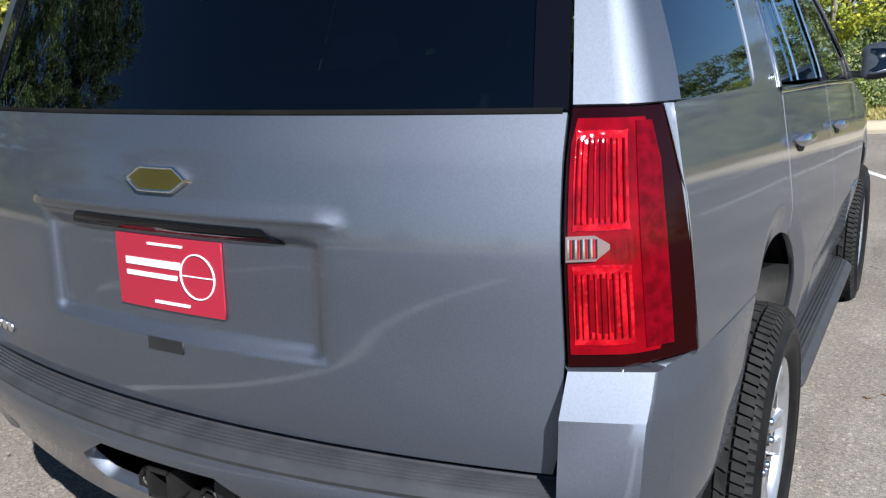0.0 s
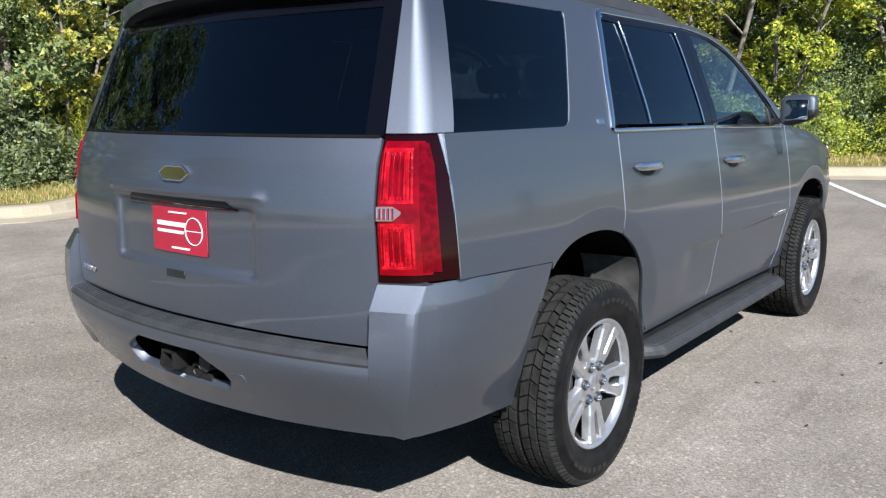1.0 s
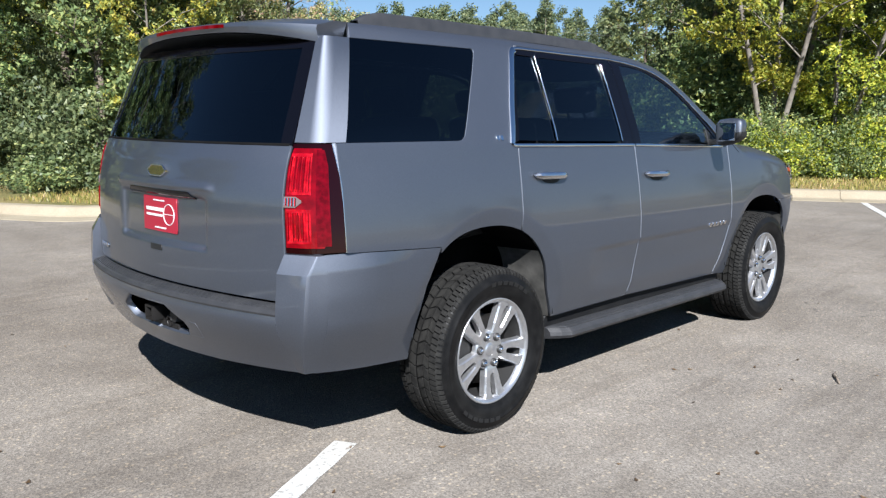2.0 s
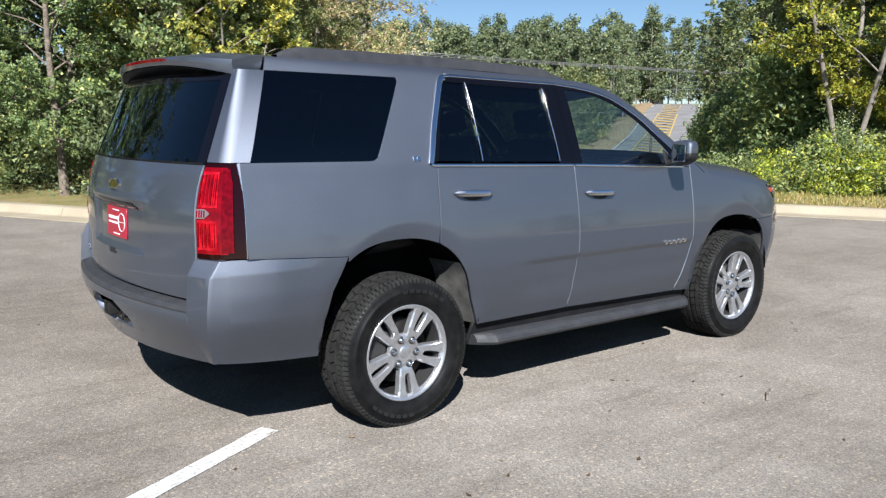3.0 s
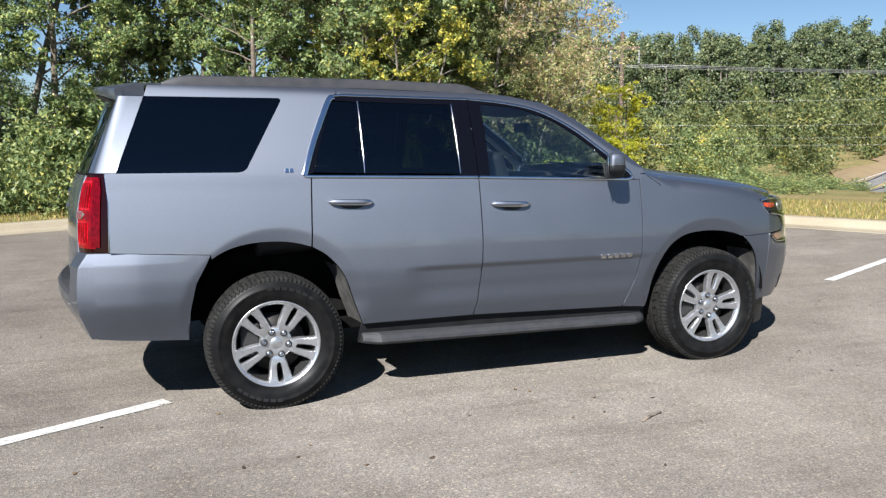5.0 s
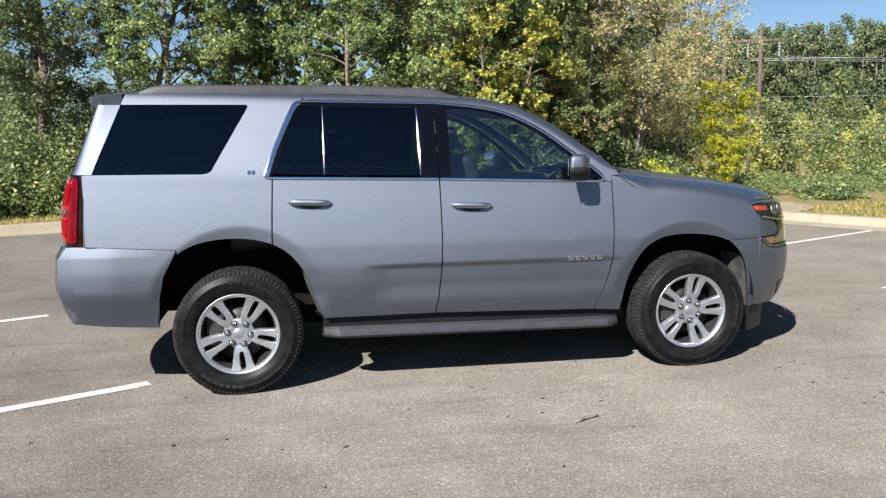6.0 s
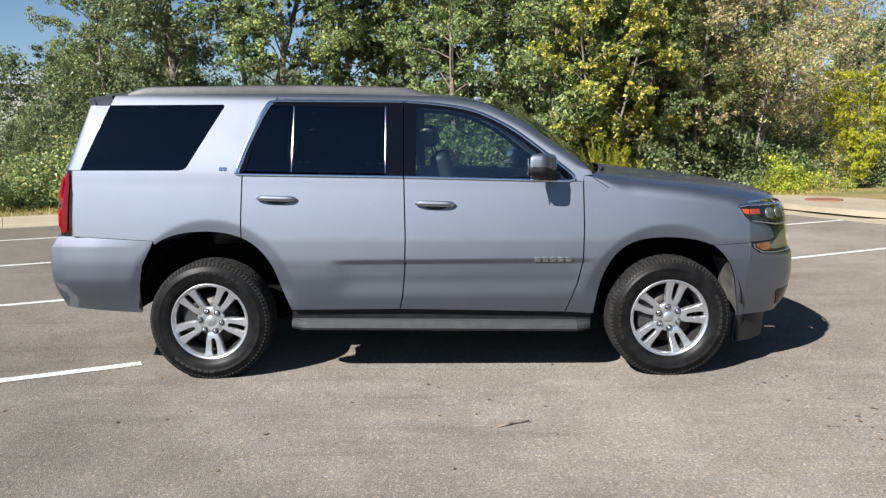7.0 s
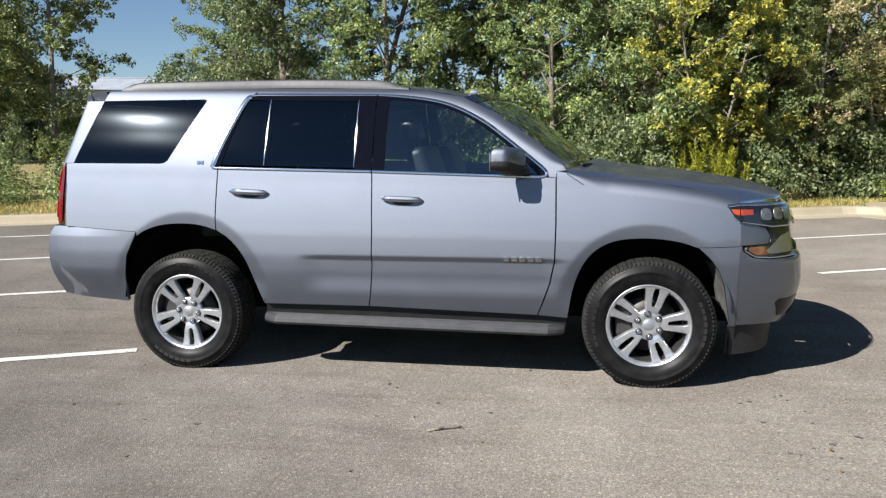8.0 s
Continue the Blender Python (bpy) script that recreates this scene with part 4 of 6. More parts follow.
VS = [-1 + 2 * k / 24 for k in range(25)]
rows = []
for i in range(37):
    u = i / 36
    rows.append([roof_pt(-0.64 + (header(v) + 0.64) * u, v) for v in VS])
v, f = loft_data(rows)
mesh_ob("roof", v, f, PAINT, car)
mesh_ob("headliner", [(p[0], p[1] * 0.97, p[2] - 0.03) for p in v], [q[::-1] for q in f], LINER, car)
for sgn in (-1, 1):
    rows = []
    for i in range(31):
        u = i / 30
        x = -0.545 + 1.98 * u
        e = min(1, min(u / 0.05, (1 - u) / 0.09))
        w, z = roof_w(x)
        h = 0.004 + 0.042 * ease(e)
        y = sgn * (w - 0.045 - 0.01 * u)
        z += 0.012
        rows.append([(x, y + sgn * 0.030, z - 0.012), (x, y + sgn * 0.026, z + h * 0.8), (x, y + sgn * 0.015, z + h), (x, y - sgn * 0.015, z + h), (x, y - sgn * 0.026, z + h * 0.8), (x, y - sgn * 0.03, z - 0.012)])
    v, f = loft_data(rows, sgn > 0)
    mesh_ob("luggage_rail", v, f, STEP, car, "low grey roof rail")
rows = []
for i in range(31):
    v_ = -1 + i / 15
    w, z = roof_w(-0.64)
    y = v_ * (w + 0.02)
    zc = z + 0.045 * (1 - abs(v_) ** 2.4)
    tip = -0.785 - 0.135 * (1 - abs(v_) ** 3)
    zt = zc - 0.022 - 0.012 * (1 - abs(v_) ** 3)
    drop = 0.035 + 0.03 * abs(v_) ** 3
    rows.append([(-0.636, y, zc - 0.002), (-0.70, y, zc - 0.001), (tip + 0.03, y, zt + 0.006), (tip, y, zt), (tip - 0.004, y, zt - 0.015), (tip + 0.006, y, zt - drop), (tip + 0.05, y, zt - drop - 0.004), (-0.79, y * 0.98, zt - drop - 0.03), (-0.72, y * 0.97, 1.752), (-0.640, y * 0.97, 1.760)])
v, f = loft_data(rows, True)
k = len(rows[0])
f += [tuple(range(k)), tuple(range(30 * k, 31 * k))[::-1]]
spoiler = mesh_ob("spoiler", v, f, PAINT, tailgate, "body-coloured roof spoiler", sharp=35)
v, f = loft_data([[(p[0] + 0.001, p[1] * 0.985, p[2] - 0.004) for p in r[5:9]] for r in rows[1:-1]], True)
mesh_ob("spoiler_underside", v, f, BLACK, spoiler, "black plastic underside")
rows = [[(-0.785 - 0.135 * (1 - abs(q) ** 3) - 0.007, q * 0.70, roof_w(-0.64)[1] + 0.045 * (1 - abs(q) ** 2.4) - 0.022 - 0.012 * (1 - abs(q) ** 3) - dz) for dz in (0.004, 0.018)] for q in [-0.42 + 0.84 * i / 16 for i in range(17)]]
v, f = loft_data(rows, True)
mesh_ob("high_brake_light", v, f, LAMPRED, spoiler, "thin red strip")

# windscreen between the pillars
def screen(v, u):
    """u from the cowl up to the roof."""
    e = [(2.455, 1.290), (2.40, 1.365), (2.20, 1.510), (2.00, 1.645), (1.80, 1.742)]
    t = clamp(u) * 4
    i = min(3, int(t))
    x = e[i][0] + (e[i + 1][0] - e[i][0]) * (t - i)
    z = e[i][1] + (e[i + 1][1] - e[i][1]) * (t - i)
    w = half_width(x, z) - 0.012
    return (x + (0.17 - 0.04 * u) * (1 - v * v), v * w, z + (0.0 + 0.045 * u) * (1 - abs(v) ** 2.4) - 0.03 * (1 - u) * (1 - v * v))


rows = [[screen(v, i / 16) for v in VS] for i in range(17)]
v, f = loft_data(rows)
mesh_ob("windscreen", v, f, CLEARGLASS, car, "clear windscreen")
rows = [[screen(v, 0.9 + 0.1 * i / 3) for v in VS] for i in range(4)]
v, f = loft_data([[(p[0] + 0.002, p[1], p[2] + 0.002) for p in r] for r in rows])
mesh_ob("sunshade_band", v, f, GLOSSBLACK, car)

# bonnet, cowl, front end


def bonnet(v, u):
    xb = 2.47 + 0.13 * (1 - v * v)
    xf = front(v * 0.93, 1.10)[0] - 0.005
    if abs(v) > 0.999:
        xf = 3.45
    x = xb + (xf - xb) * u
    xe = 2.40 + (3.45 - 2.40) * u
    ze = hermite(WING_TOP, xe)
    w = half_width(xe, ze) - 0.003
    zc = ze + 0.038 * max(0.0, 1 - abs(v) ** 2.2) ** 0.6 * (1 - 0.4 * u) + 0.012 * ease((0.62 - abs(v)) / 0.12) * (1 - u * 0.7)
    return (x if abs(v) < 0.9 else xe + (x - xe) * (1 - ((abs(v) - 0.9) / 0.1) ** 2), v * w, zc - 0.012 * u ** 6)


rows = [[bonnet(v, i / 30) for v in [-1 + 2 * k / 40 for k in range(41)]] for i in range(31)]
rows.append([(p[0] + 0.008, p[1], (p[2] + 1.09) / 2 + 0.004) for p in rows[-1]])
rows.append([(p[0] + 0.001, p[1], 1.091) for p in rows[-1]])
v, f = loft_data(rows)
mesh_ob("bonnet", v, f, PAINT, car)
rows = [[(screen(v, 0)[0] + dx, v * 0.90, screen(v, 0)[2] + dz) for v in VS] for dx, dz in ((-0.03, -0.02), (0.03, -0.025), (0.16, -0.045))]
v, f = loft_data(rows, True)
mesh_ob("cowl", v, f, BLACK, car)
for y0, y1 in ((-0.72, -0.12), (0.10, 0.66)):
    pts = [Vector(screen(y0 / 0.9 + (y1 - y0) / 0.9 * k / 8, 0.03 + 0.02 * k / 8)) + Vector((0.03, 0, 0.03)) for k in range(9)]
    v, f = tube_data(pts, [0.011] * 9, 6)
    mesh_ob("wiper", v, f, BLACK, car, "black wiper blade")
for sgn, flip in ((-1, 1), (1, -1)):
    fsurf = lambda y, z: front(sgn * y, z)
    ff = 1 if sgn > 0 else -1
    sidef = right if sgn < 0 else left
    # head lamp wrapping the corner
    hl = [(0.60, 1.075), (0.60, 0.985), (0.705, 0.965), (0.705, 0.775), (0.86, 0.775), (0.905, 0.786), (0.928, 0.824), (0.926, 0.848), (0.856, 0.857), (0.846, 0.90), (0.860, 0.950), (0.90, 0.978), (0.937, 0.992), (0.937, 1.088)]
    v, f, n = panel_data(hl, fsurf, flip=ff, off=0.002, thick=0.02)
    v2, f2, n2 = panel_data([(3.447, 0.988), (3.447, 1.088), (3.388, 1.086), (3.377, 1.077), (3.413, 1.016)], sidef, flip=flip, off=0.002, thick=0.01)
    a = len(v)
    head = mesh_ob("head_light", v + v2, f + [tuple(i + a for i in q) for q in f2], LAMPBOWL, car,
                   "clear headlight with black bezel, chrome brow and amber reflector", normals=n + n2)
    moulding("chrome_brow", [(3.377, 1.081), (3.449, 1.088)], sidef, CHROME, head, 0.019, 0.008, flip)
    moulding("chrome_brow", [(0.60, 1.076), (0.75, 1.081), (0.937, 1.087)], fsurf, CHROME, head, 0.019, 0.008, ff)
    moulding("chrome_outline", [(3.377, 1.072), (3.413, 1.014), (3.447, 0.985)], sidef, CHROME, head, 0.009, 0.005, flip)
    moulding("chrome_outline", [(0.937, 0.990), (0.90, 0.976), (0.845, 0.958), (0.72, 0.958)], fsurf, CHROME, head, 0.009, 0.016, ff)
    moulding("chrome_outline", [(0.925, 0.842), (0.926, 0.822), (0.902, 0.787), (0.86, 0.779), (0.71, 0.779)], fsurf, CHROME, head, 0.008, 0.006, ff)
    panel("lamp_surround", [(0.937, 0.855), (0.937, 0.988), (0.902, 0.974), (0.864, 0.948), (0.850, 0.90), (0.860, 0.861)], fsurf, PAINT, car, flip=ff, off=0.0, thick=0.01)
    panel("amber_reflector", [(3.396, 1.062), (3.411, 1.037), (3.443, 1.028), (3.443, 1.060)], sidef, AMBER, head, flip=flip, off=0.005, thick=0.004)
    panel("amber_reflector", [(0.905, 1.030), (0.937, 1.028), (0.937, 1.060), (0.905, 1.058)], fsurf, AMBER, head, flip=ff, off=0.005, thick=0.004)
    panel("lamp_reflector", [(0.64, 0.995), (0.74, 0.990), (0.75, 1.06), (0.64, 1.06)], fsurf, LAMPSILVER, head, flip=ff, off=0.004, thick=0.004)
    panel("running_light", [(0.715, 0.80), (0.85, 0.80), (0.875, 0.812), (0.85, 0.842), (0.80, 0.90), (0.715, 0.92)], fsurf, LAMPSILVER, head, "silvered running lamp", flip=ff, off=0.004, thick=0.004)
    panel("turn_signal", [(0.862, 0.797), (0.900, 0.798), (0.918, 0.825), (0.916, 0.842), (0.872, 0.846)], fsurf, TURNLENS, head, flip=ff, off=0.005, thick=0.004)
    for y0, y1 in ((0.775, 0.818), (0.842, 0.876)):
        contour = smooth_line([(y0, 1.000), (y1, 1.002), (y1, 1.056), (y0, 1.054)], 3, True)
        panel("projector", contour, fsurf, LAMPSILVER, head, "silvered projector lamp", flip=ff, off=0.007, thick=0.010, du=0.02, dv=0.02)
        panel("projector_lens", [(y0 + 0.008, 1.012), (y1 - 0.008, 1.013), (y1 - 0.008, 1.036), (y0 + 0.008, 1.035)], fsurf, LENSGLASS, head, flip=ff, off=0.012, thick=0.004, du=0.02, dv=0.02)
    panel("lens_cover", [(0.61, 1.07), (0.61, 0.99), (0.71, 0.968), (0.71, 0.780), (0.86, 0.780), (0.902, 0.790), (0.924, 0.826), (0.922, 0.845), (0.852, 0.854), (0.841, 0.90), (0.854, 0.953), (0.897, 0.982), (0.933, 0.996), (0.935, 1.074)], fsurf, LENSGLASS, head, "clear polycarbonate cover", flip=ff, off=0.014, thick=0.012)
    # bumper half with the fog-lamp pocket
    half = [(0.0, 0.36), (0.55, 0.36), (0.937, 0.372), (0.937, 0.852), (0.932, 0.850), (0.932, 0.823), (0.909, 0.781), (0.862, 0.770), (0.70, 0.770), (0.70, 0.80), (0.0, 0.80), (0.0, 0.66), (0.5, 0.66), (0.56, 0.46), (0.0, 0.44)]
    fb = panel("front_bumper", half, fsurf, PAINT, car, flip=ff)
    bs = [(3.447, 0.848), (3.222, 0.838)] + [p for p in smooth_line(ARCH_F, 4) if p[0] > 3.226] + [(3.447, 0.362)]
    panel("bumper_side", bs, sidef, PAINT, fb, flip=flip)
    panel("fog_pocket", [(0.62, 0.405), (0.80, 0.415), (0.83, 0.500), (0.815, 0.520), (0.64, 0.525)], fsurf, GLOSSBLACK, fb, flip=ff, off=0.004, thick=0.006)
    panel("air_dam", [(0.0, 0.19), (0.937, 0.185), (0.937, 0.366), (0.0, 0.356)], lambda y, z: (front(sgn * y, 0.30 + 0.15 * (z - 0.30))[0] - 0.03, front(sgn * y, 0.30)[1], z), BLACK, car, "black plastic air dam", flip=ff)
    panel("air_dam_end", [(3.395, 0.19), (3.45, 0.185), (3.45, 0.366), (3.40, 0.366)], sidef, BLACK, car, flip=flip, off=-0.006)
    panel("lower_grille", [(0.0, 0.44), (0.56, 0.455), (0.5, 0.67), (0.0, 0.67)], fsurf, BLACK, fb, flip=ff, off=-0.03)
    panel("grille", [(0.0, 0.795), (0.70, 0.795), (0.715, 0.96), (0.60, 0.985), (0.60, 1.09), (0.0, 1.09)], fsurf, BLACK, car, "black mesh grille with chrome bars", flip=ff, off=-0.02)
    for z in (0.81, 0.965, 1.08):
        moulding("grille_bar", [(0.0, z), (0.3, z), (0.59, z)], fsurf, CHROME, car, 0.03, 0.012, ff)

# door mirrors
def closed_shell(vs, fs):
    """A shell whose rows close on themselves, welded, faces outwards."""
    shell = bmesh.new()
    bvs = [shell.verts.new(p) for p in vs]
    for q in fs:
        shell.faces.new([bvs[k] for k in q])
    bmesh.ops.remove_doubles(shell, verts=shell.verts, dist=0.0004)
    bmesh.ops.dissolve_degenerate(shell, edges=shell.edges, dist=0.0002)
    bmesh.ops.recalc_face_normals(shell, faces=shell.faces)
    return shell


for sgn in (-1, 1):
    rows = []
    for u, e in ((0.0, 0.80), (0.12, 0.96), (0.3, 1.0), (0.5, 1.0), (0.7, 0.98), (0.84, 0.93), (0.93, 0.84), (0.98, 0.70), (1.0, 0.45)):
        y = 0.995 + 0.20 * u
        xc, zc = 2.165 - 0.09 * u, 1.342 + 0.010 * u
        rx, rz = 0.066 * e * (1 - 0.10 * u), 0.084 * e
        row = []
        for k in range(16):
            a = 2 * math.pi * k / 16
            ca, sa = math.cos(a), math.sin(a)
            dz = rz * math.copysign(abs(sa) ** 0.40, sa)
            row.append((xc + rx * math.copysign(abs(ca) ** 0.50, ca), sgn * y, zc + (dz if dz > 0 else dz * (1 - 0.50 * u * u))))
        row.append(row[0])
        rows.append(row)
    v, f = loft_data(rows, sgn < 0)
    f += [tuple(range(16)) if sgn > 0 else tuple(range(15, -1, -1)), tuple(8 * 17 + k for k in range(16))[::-1 if sgn > 0 else 1]]
    upper = part("door_mirror", closed_shell(v, f), PAINT, car, "grey door mirror with black lower shell", sharp=60)
    caps = [0.62 * min(p[2] for p in r) + 0.38 * max(p[2] for p in r) for r in rows]
    low = [(p[0], p[1], min(p[2], caps[k // 17]) - 0.003) for k, p in enumerate(v)]
    low = [(2.08 + (p[0] - 2.08) * 1.03, p[1] * 1.002, p[2]) for p in low]
    part("lower_shell", closed_shell(low, f), BLACK, upper, sharp=60)
    bm = bmesh.new()
    box(bm, (0.09, 0.14, 0.03), (2.19, sgn * 0.985, 1.285), None, 0.01)
    part("mirror_arm", bm, BLACK, upper)
    bm = bmesh.new()
    box(bm, (0.006, 0.150, 0.105), (2.058, sgn * 1.095, 1.350), Euler((0, 0, -sgn * radians(-27))).to_matrix(), 0.002)
    part("mirror_glass", bm, MIRROR, upper)
    sail = [(2.14, 1.262), (2.258, 1.260), (2.20, 1.315), (2.14, 1.365)]
    panel("mirror_sail", sail, right if sgn < 0 else left, BLACK, upper, flip=-sgn, off=0.004, thick=0.01)

# underside, wheel housings
bm = bmesh.new()
box(bm, (1.75, 1.76, 0.10), (1.48, 0, 0.40), None, 0.02)
box(bm, (0.40, 1.60, 0.12), (-0.66, 0, 0.58), None, 0.02)
box(bm, (4.1, 0.9, 0.10), (1.4, 0, 0.50), None, 0.02)
for y in (-0.45, 0.45):
    box(bm, (3.5, 0.09, 0.14), (1.45, y, 0.38), None, 0.02)
box(bm, (0.10, 1.45, 0.10), (0, 0, 0.372), None, 0.03)
box(bm, (0.26, 0.3, 0.28), (0, 0, 0.372), None, 0.08)
box(bm, (0.35, 1.5, 0.12), (3.5, 0, 0.42), None, 0.03)
part("underbody", bm, UNDER, car)
for cx, rx in ((0.025, 0.50), (2.935, 0.49)):
    for sgn in (-1, 1):
        rows = []
        for y in (0.945, 0.60, 0.55, 0.20):
            k = 0.995 if y > 0.5 else (0.0 if y < 0.3 else 0.97)
            rows.append([(cx + rx * k * math.cos(a), sgn * max(y, 0.55), 0.45 + (0.51 if cx < 1 else 0.455) * k * math.sin(a)) for a in [radians(0 + 180 * i / 28) for i in range(29)]])
        v, f = loft_data(rows, sgn > 0)
        mesh_ob("wheel_housing", v, f, UNDER, car)
LINERGREY = material("dusty_grey_liner", (0.13, 0.125, 0.12), 0.9)
base(LINERGREY, ramp(LINERGREY, noise_of(LINERGREY, 12, 6), [(0.3, (0.045, 0.044, 0.04)), (0.7, (0.12, 0.115, 0.105))]))
for sgn in (-1, 1):
    for arch, x0 in ((ARCH_R, 0.36), (ARCH_F, 3.30)):
        edge = [p for p in smooth_line(arch, 4) if p[0] > x0]
        rows = [[(x - 0.003 - dx, sgn * (half_width(x, z) - 0.014 - dy), z) for x, z in edge] for dx, dy in ((0.0, 0.0), (0.004, 0.06), (0.012, 0.14), (0.03, 0.24))]
        v, f = loft_data(rows, sgn > 0)
        mesh_ob("arch_liner", v, f, LINERGREY, car, "dusty grey plastic arch liner")

# ---- wheels: built once, placed four times ----
HUB_Z = 0.374


def squash(vs):
    """The tyre rests flat on the ground."""
    out = []
    for x, y, z in vs:
        if z < -HUB_Z:
            y = y * (1 + 0.25 * (-HUB_Z - z) / 0.02)
            z = -HUB_Z
        out.append((x, y, z))
    return out


def bare(name, verts, faces, mat, smooth=True):
    me = bpy.data.meshes.new(name)
    me.from_pydata([tuple(v) for v in verts], [], faces)
    me.materials.append(mat)
    me.polygons.foreach_set("use_smooth", [smooth] * len(me.polygons))
    me.update()
    return me


def widened(vs, k=1.045):
    """Wheel parts drawn for a seventeen-inch rim, opened to eighteen."""
    return [(x * k, y, z * k) for x, y, z in vs]


half_prof = [(0.236, 0.098), (0.244, 0.112), (0.252, 0.118), (0.260, 0.122), (0.267, 0.130), (0.30, 0.1375), (0.318, 0.138), (0.320, 0.1395), (0.330, 0.1395), (0.332, 0.137),
             (0.352, 0.131), (0.368, 0.122), (0.377, 0.108), (0.3815, 0.08), (0.3835, 0.04), (0.384, 0.0)]
prof = half_prof + [(r, -y) for r, y in half_prof[-2::-1]]
v, f = lathe_data(prof, 96)
TYRE_ME = bare("tyre", squash(v), f, RUBBER)
# tread: shoulder lugs and two zigzag ribs
tv, tf = [], []


def lug(a0, a1, y0, y1, r0, r1, skew=0.0, ry=None):
    s = len(tv)
    for a, y, k in ((a0, y0, 0), (a1, y0, 0), (a1, y1, 1), (a0, y1, 1)):
        rr = r1 if ry is None else (r1 if k == 0 else ry)
        aa = a + skew * k
        for r in (r0, rr):
            tv.append((r * math.cos(aa), y, r * math.sin(aa)))
    tf.extend([(s + 1, s + 3, s + 5, s + 7), (s, s + 1, s + 7, s + 6), (s + 2, s + 4, s + 5, s + 3), (s, s + 2, s + 3, s + 1), (s + 4, s + 6, s + 7, s + 5)])


N = 92
for i in range(N):
    a = 2 * math.pi * i / N
    w = 2 * math.pi / N
    for s in (-1, 1):
        lug(a + w * 0.12, a + w * 0.86, s * 0.080, s * 0.112, 0.372, 0.3905, 0.3 * w, 0.3845)
        lug(a + w * 0.16, a + w * 0.80, s * 0.112, s * 0.127, 0.360, 0.3845, 0.15 * w, 0.368)
        if i % 2 == 0:
            lug(a + w * 0.05, a + w * 1.75, s * 0.045, s * 0.071, 0.378, 0.3915, 0.5 * w)
            lug(a + w * 0.6, a + w * 2.3, s * 0.008, s * 0.036, 0.378, 0.392, -0.5 * w)
TREAD_ME = bare("tread", squash(tv), tf, TREAD, False)
# plain raised bar where the sidewall carries lettering
lv = [(r * math.cos(a), y, r * math.sin(a)) for r, y in ((0.313, -0.1390), (0.331, -0.1412), (0.331, -0.136), (0.313, -0.136)) for a in (0.0, radians(5.2))]
LETTER_ME = bare("sidewall_bar", lv, [(0, 1, 3, 2), (2, 3, 5, 4), (0, 6, 7, 1), (0, 2, 4, 6), (1, 7, 5, 3)], LETTER, False)
rim = [(0.236, -0.110), (0.239, -0.116), (0.236, -0.119), (0.231, -0.118), (0.223, -0.111), (0.216, -0.102), (0.213, -0.085)]
v, f = lathe_data(rim, 72)
RIM_ME = bare("rim", widened(v), f, ALLOY)
v, f = lathe_data([(0.213, -0.09), (0.205, -0.04), (0.195, 0.02), (0.20, 0.10), (0.225, 0.11)], 48)
BARREL_ME = bare("barrel", widened(v), f, DARKALLOY)
# dark disc added behind the brake to block daylight between the spokes
v, f = lathe_data([(0.0, 0.045), (0.205, 0.045)], 32)
BACKING_ME = bare("brake_shield", v, f, UNDER)
sv, sf = [], []
for k in range(5):
    for s in (-1, 1):
        # stations: radius, slot edge, outer edge, depth of the face
        st = [(0.070, 0.0, 0.034, -0.090), (0.090, 0.0, 0.037, -0.095), (0.106, 0.0, 0.042, -0.097), (0.114, 0.010, 0.045, -0.098), (0.15, 0.0145, 0.051, -0.100),
              (0.19, 0.016, 0.060, -0.104), (0.207, 0.014, 0.068, -0.107), (0.221, 0.011, 0.082, -0.109)]
        b0 = len(sv)
        ang = 2 * math.pi * k / 5
        ca, sa = math.cos(ang), math.sin(ang)
        for r, t0, t1, d in st:
            e = 0.0045 if t0 > 0 else 0.0
            for t, dd in ((t0, 0.032), (t0, 0.006 if e else 0.0), (t0 + e, 0.0), (t1 - 0.006, 0.0), (t1, 0.007), (t1 + 0.004, 0.034)):
                sv.append((r * ca - s * t * sa, d + dd, r * sa + s * t * ca))
        for i in range(len(st) - 1):
            for j in range(5):
                f4 = (b0 + i * 6 + j, b0 + (i + 1) * 6 + j, b0 + (i + 1) * 6 + j + 1, b0 + i * 6 + j + 1)
                sf.append(f4 if s > 0 else f4[::-1])
SPOKE_ME = bare("spokes", widened(sv), sf, ALLOY, False)
v, f = lathe_data([(0.0, -0.0915), (0.024, -0.0910), (0.028, -0.0890), (0.030, -0.0865), (0.040, -0.0865), (0.054, -0.0885), (0.084, -0.088), (0.092, -0.083), (0.094, -0.06)], 40)
HUB_ME = bare("hub", v, f, ALLOY)
v, f = lathe_data([(0.0, -0.110), (0.007, -0.110), (0.0115, -0.105), (0.0135, -0.086)], 12)
NUT_ME = bare("lug_nut", v, f, CHROME)
# raised dark disc round each nut, in place of a shaded pocket
v, f = lathe_data([(0.0, -0.0975), (0.018, -0.0975), (0.0205, -0.088)], 16)
LUGDISC_ME = bare("lug_recess", v, f, DARKALLOY)
v, f = lathe_data([(0.06, -0.035), (0.168, -0.035), (0.168, -0.005), (0.06, -0.005)], 48)
DISC_ME = bare("brake_disc", v, f, IRON)
bm = bmesh.new()
box(bm, (0.11, 0.07, 0.20), (-0.14, -0.02, 0.02), None, 0.02)
bm.to_mesh(cal := bpy.data.meshes.new("caliper"))
bm.free()
cal.materials.append(DARKALLOY)


def child(name, me, parent, m=None):
    ob = new(name, me)
    ob.parent = parent
    if m is not None:
        ob.matrix_local = m
    return ob


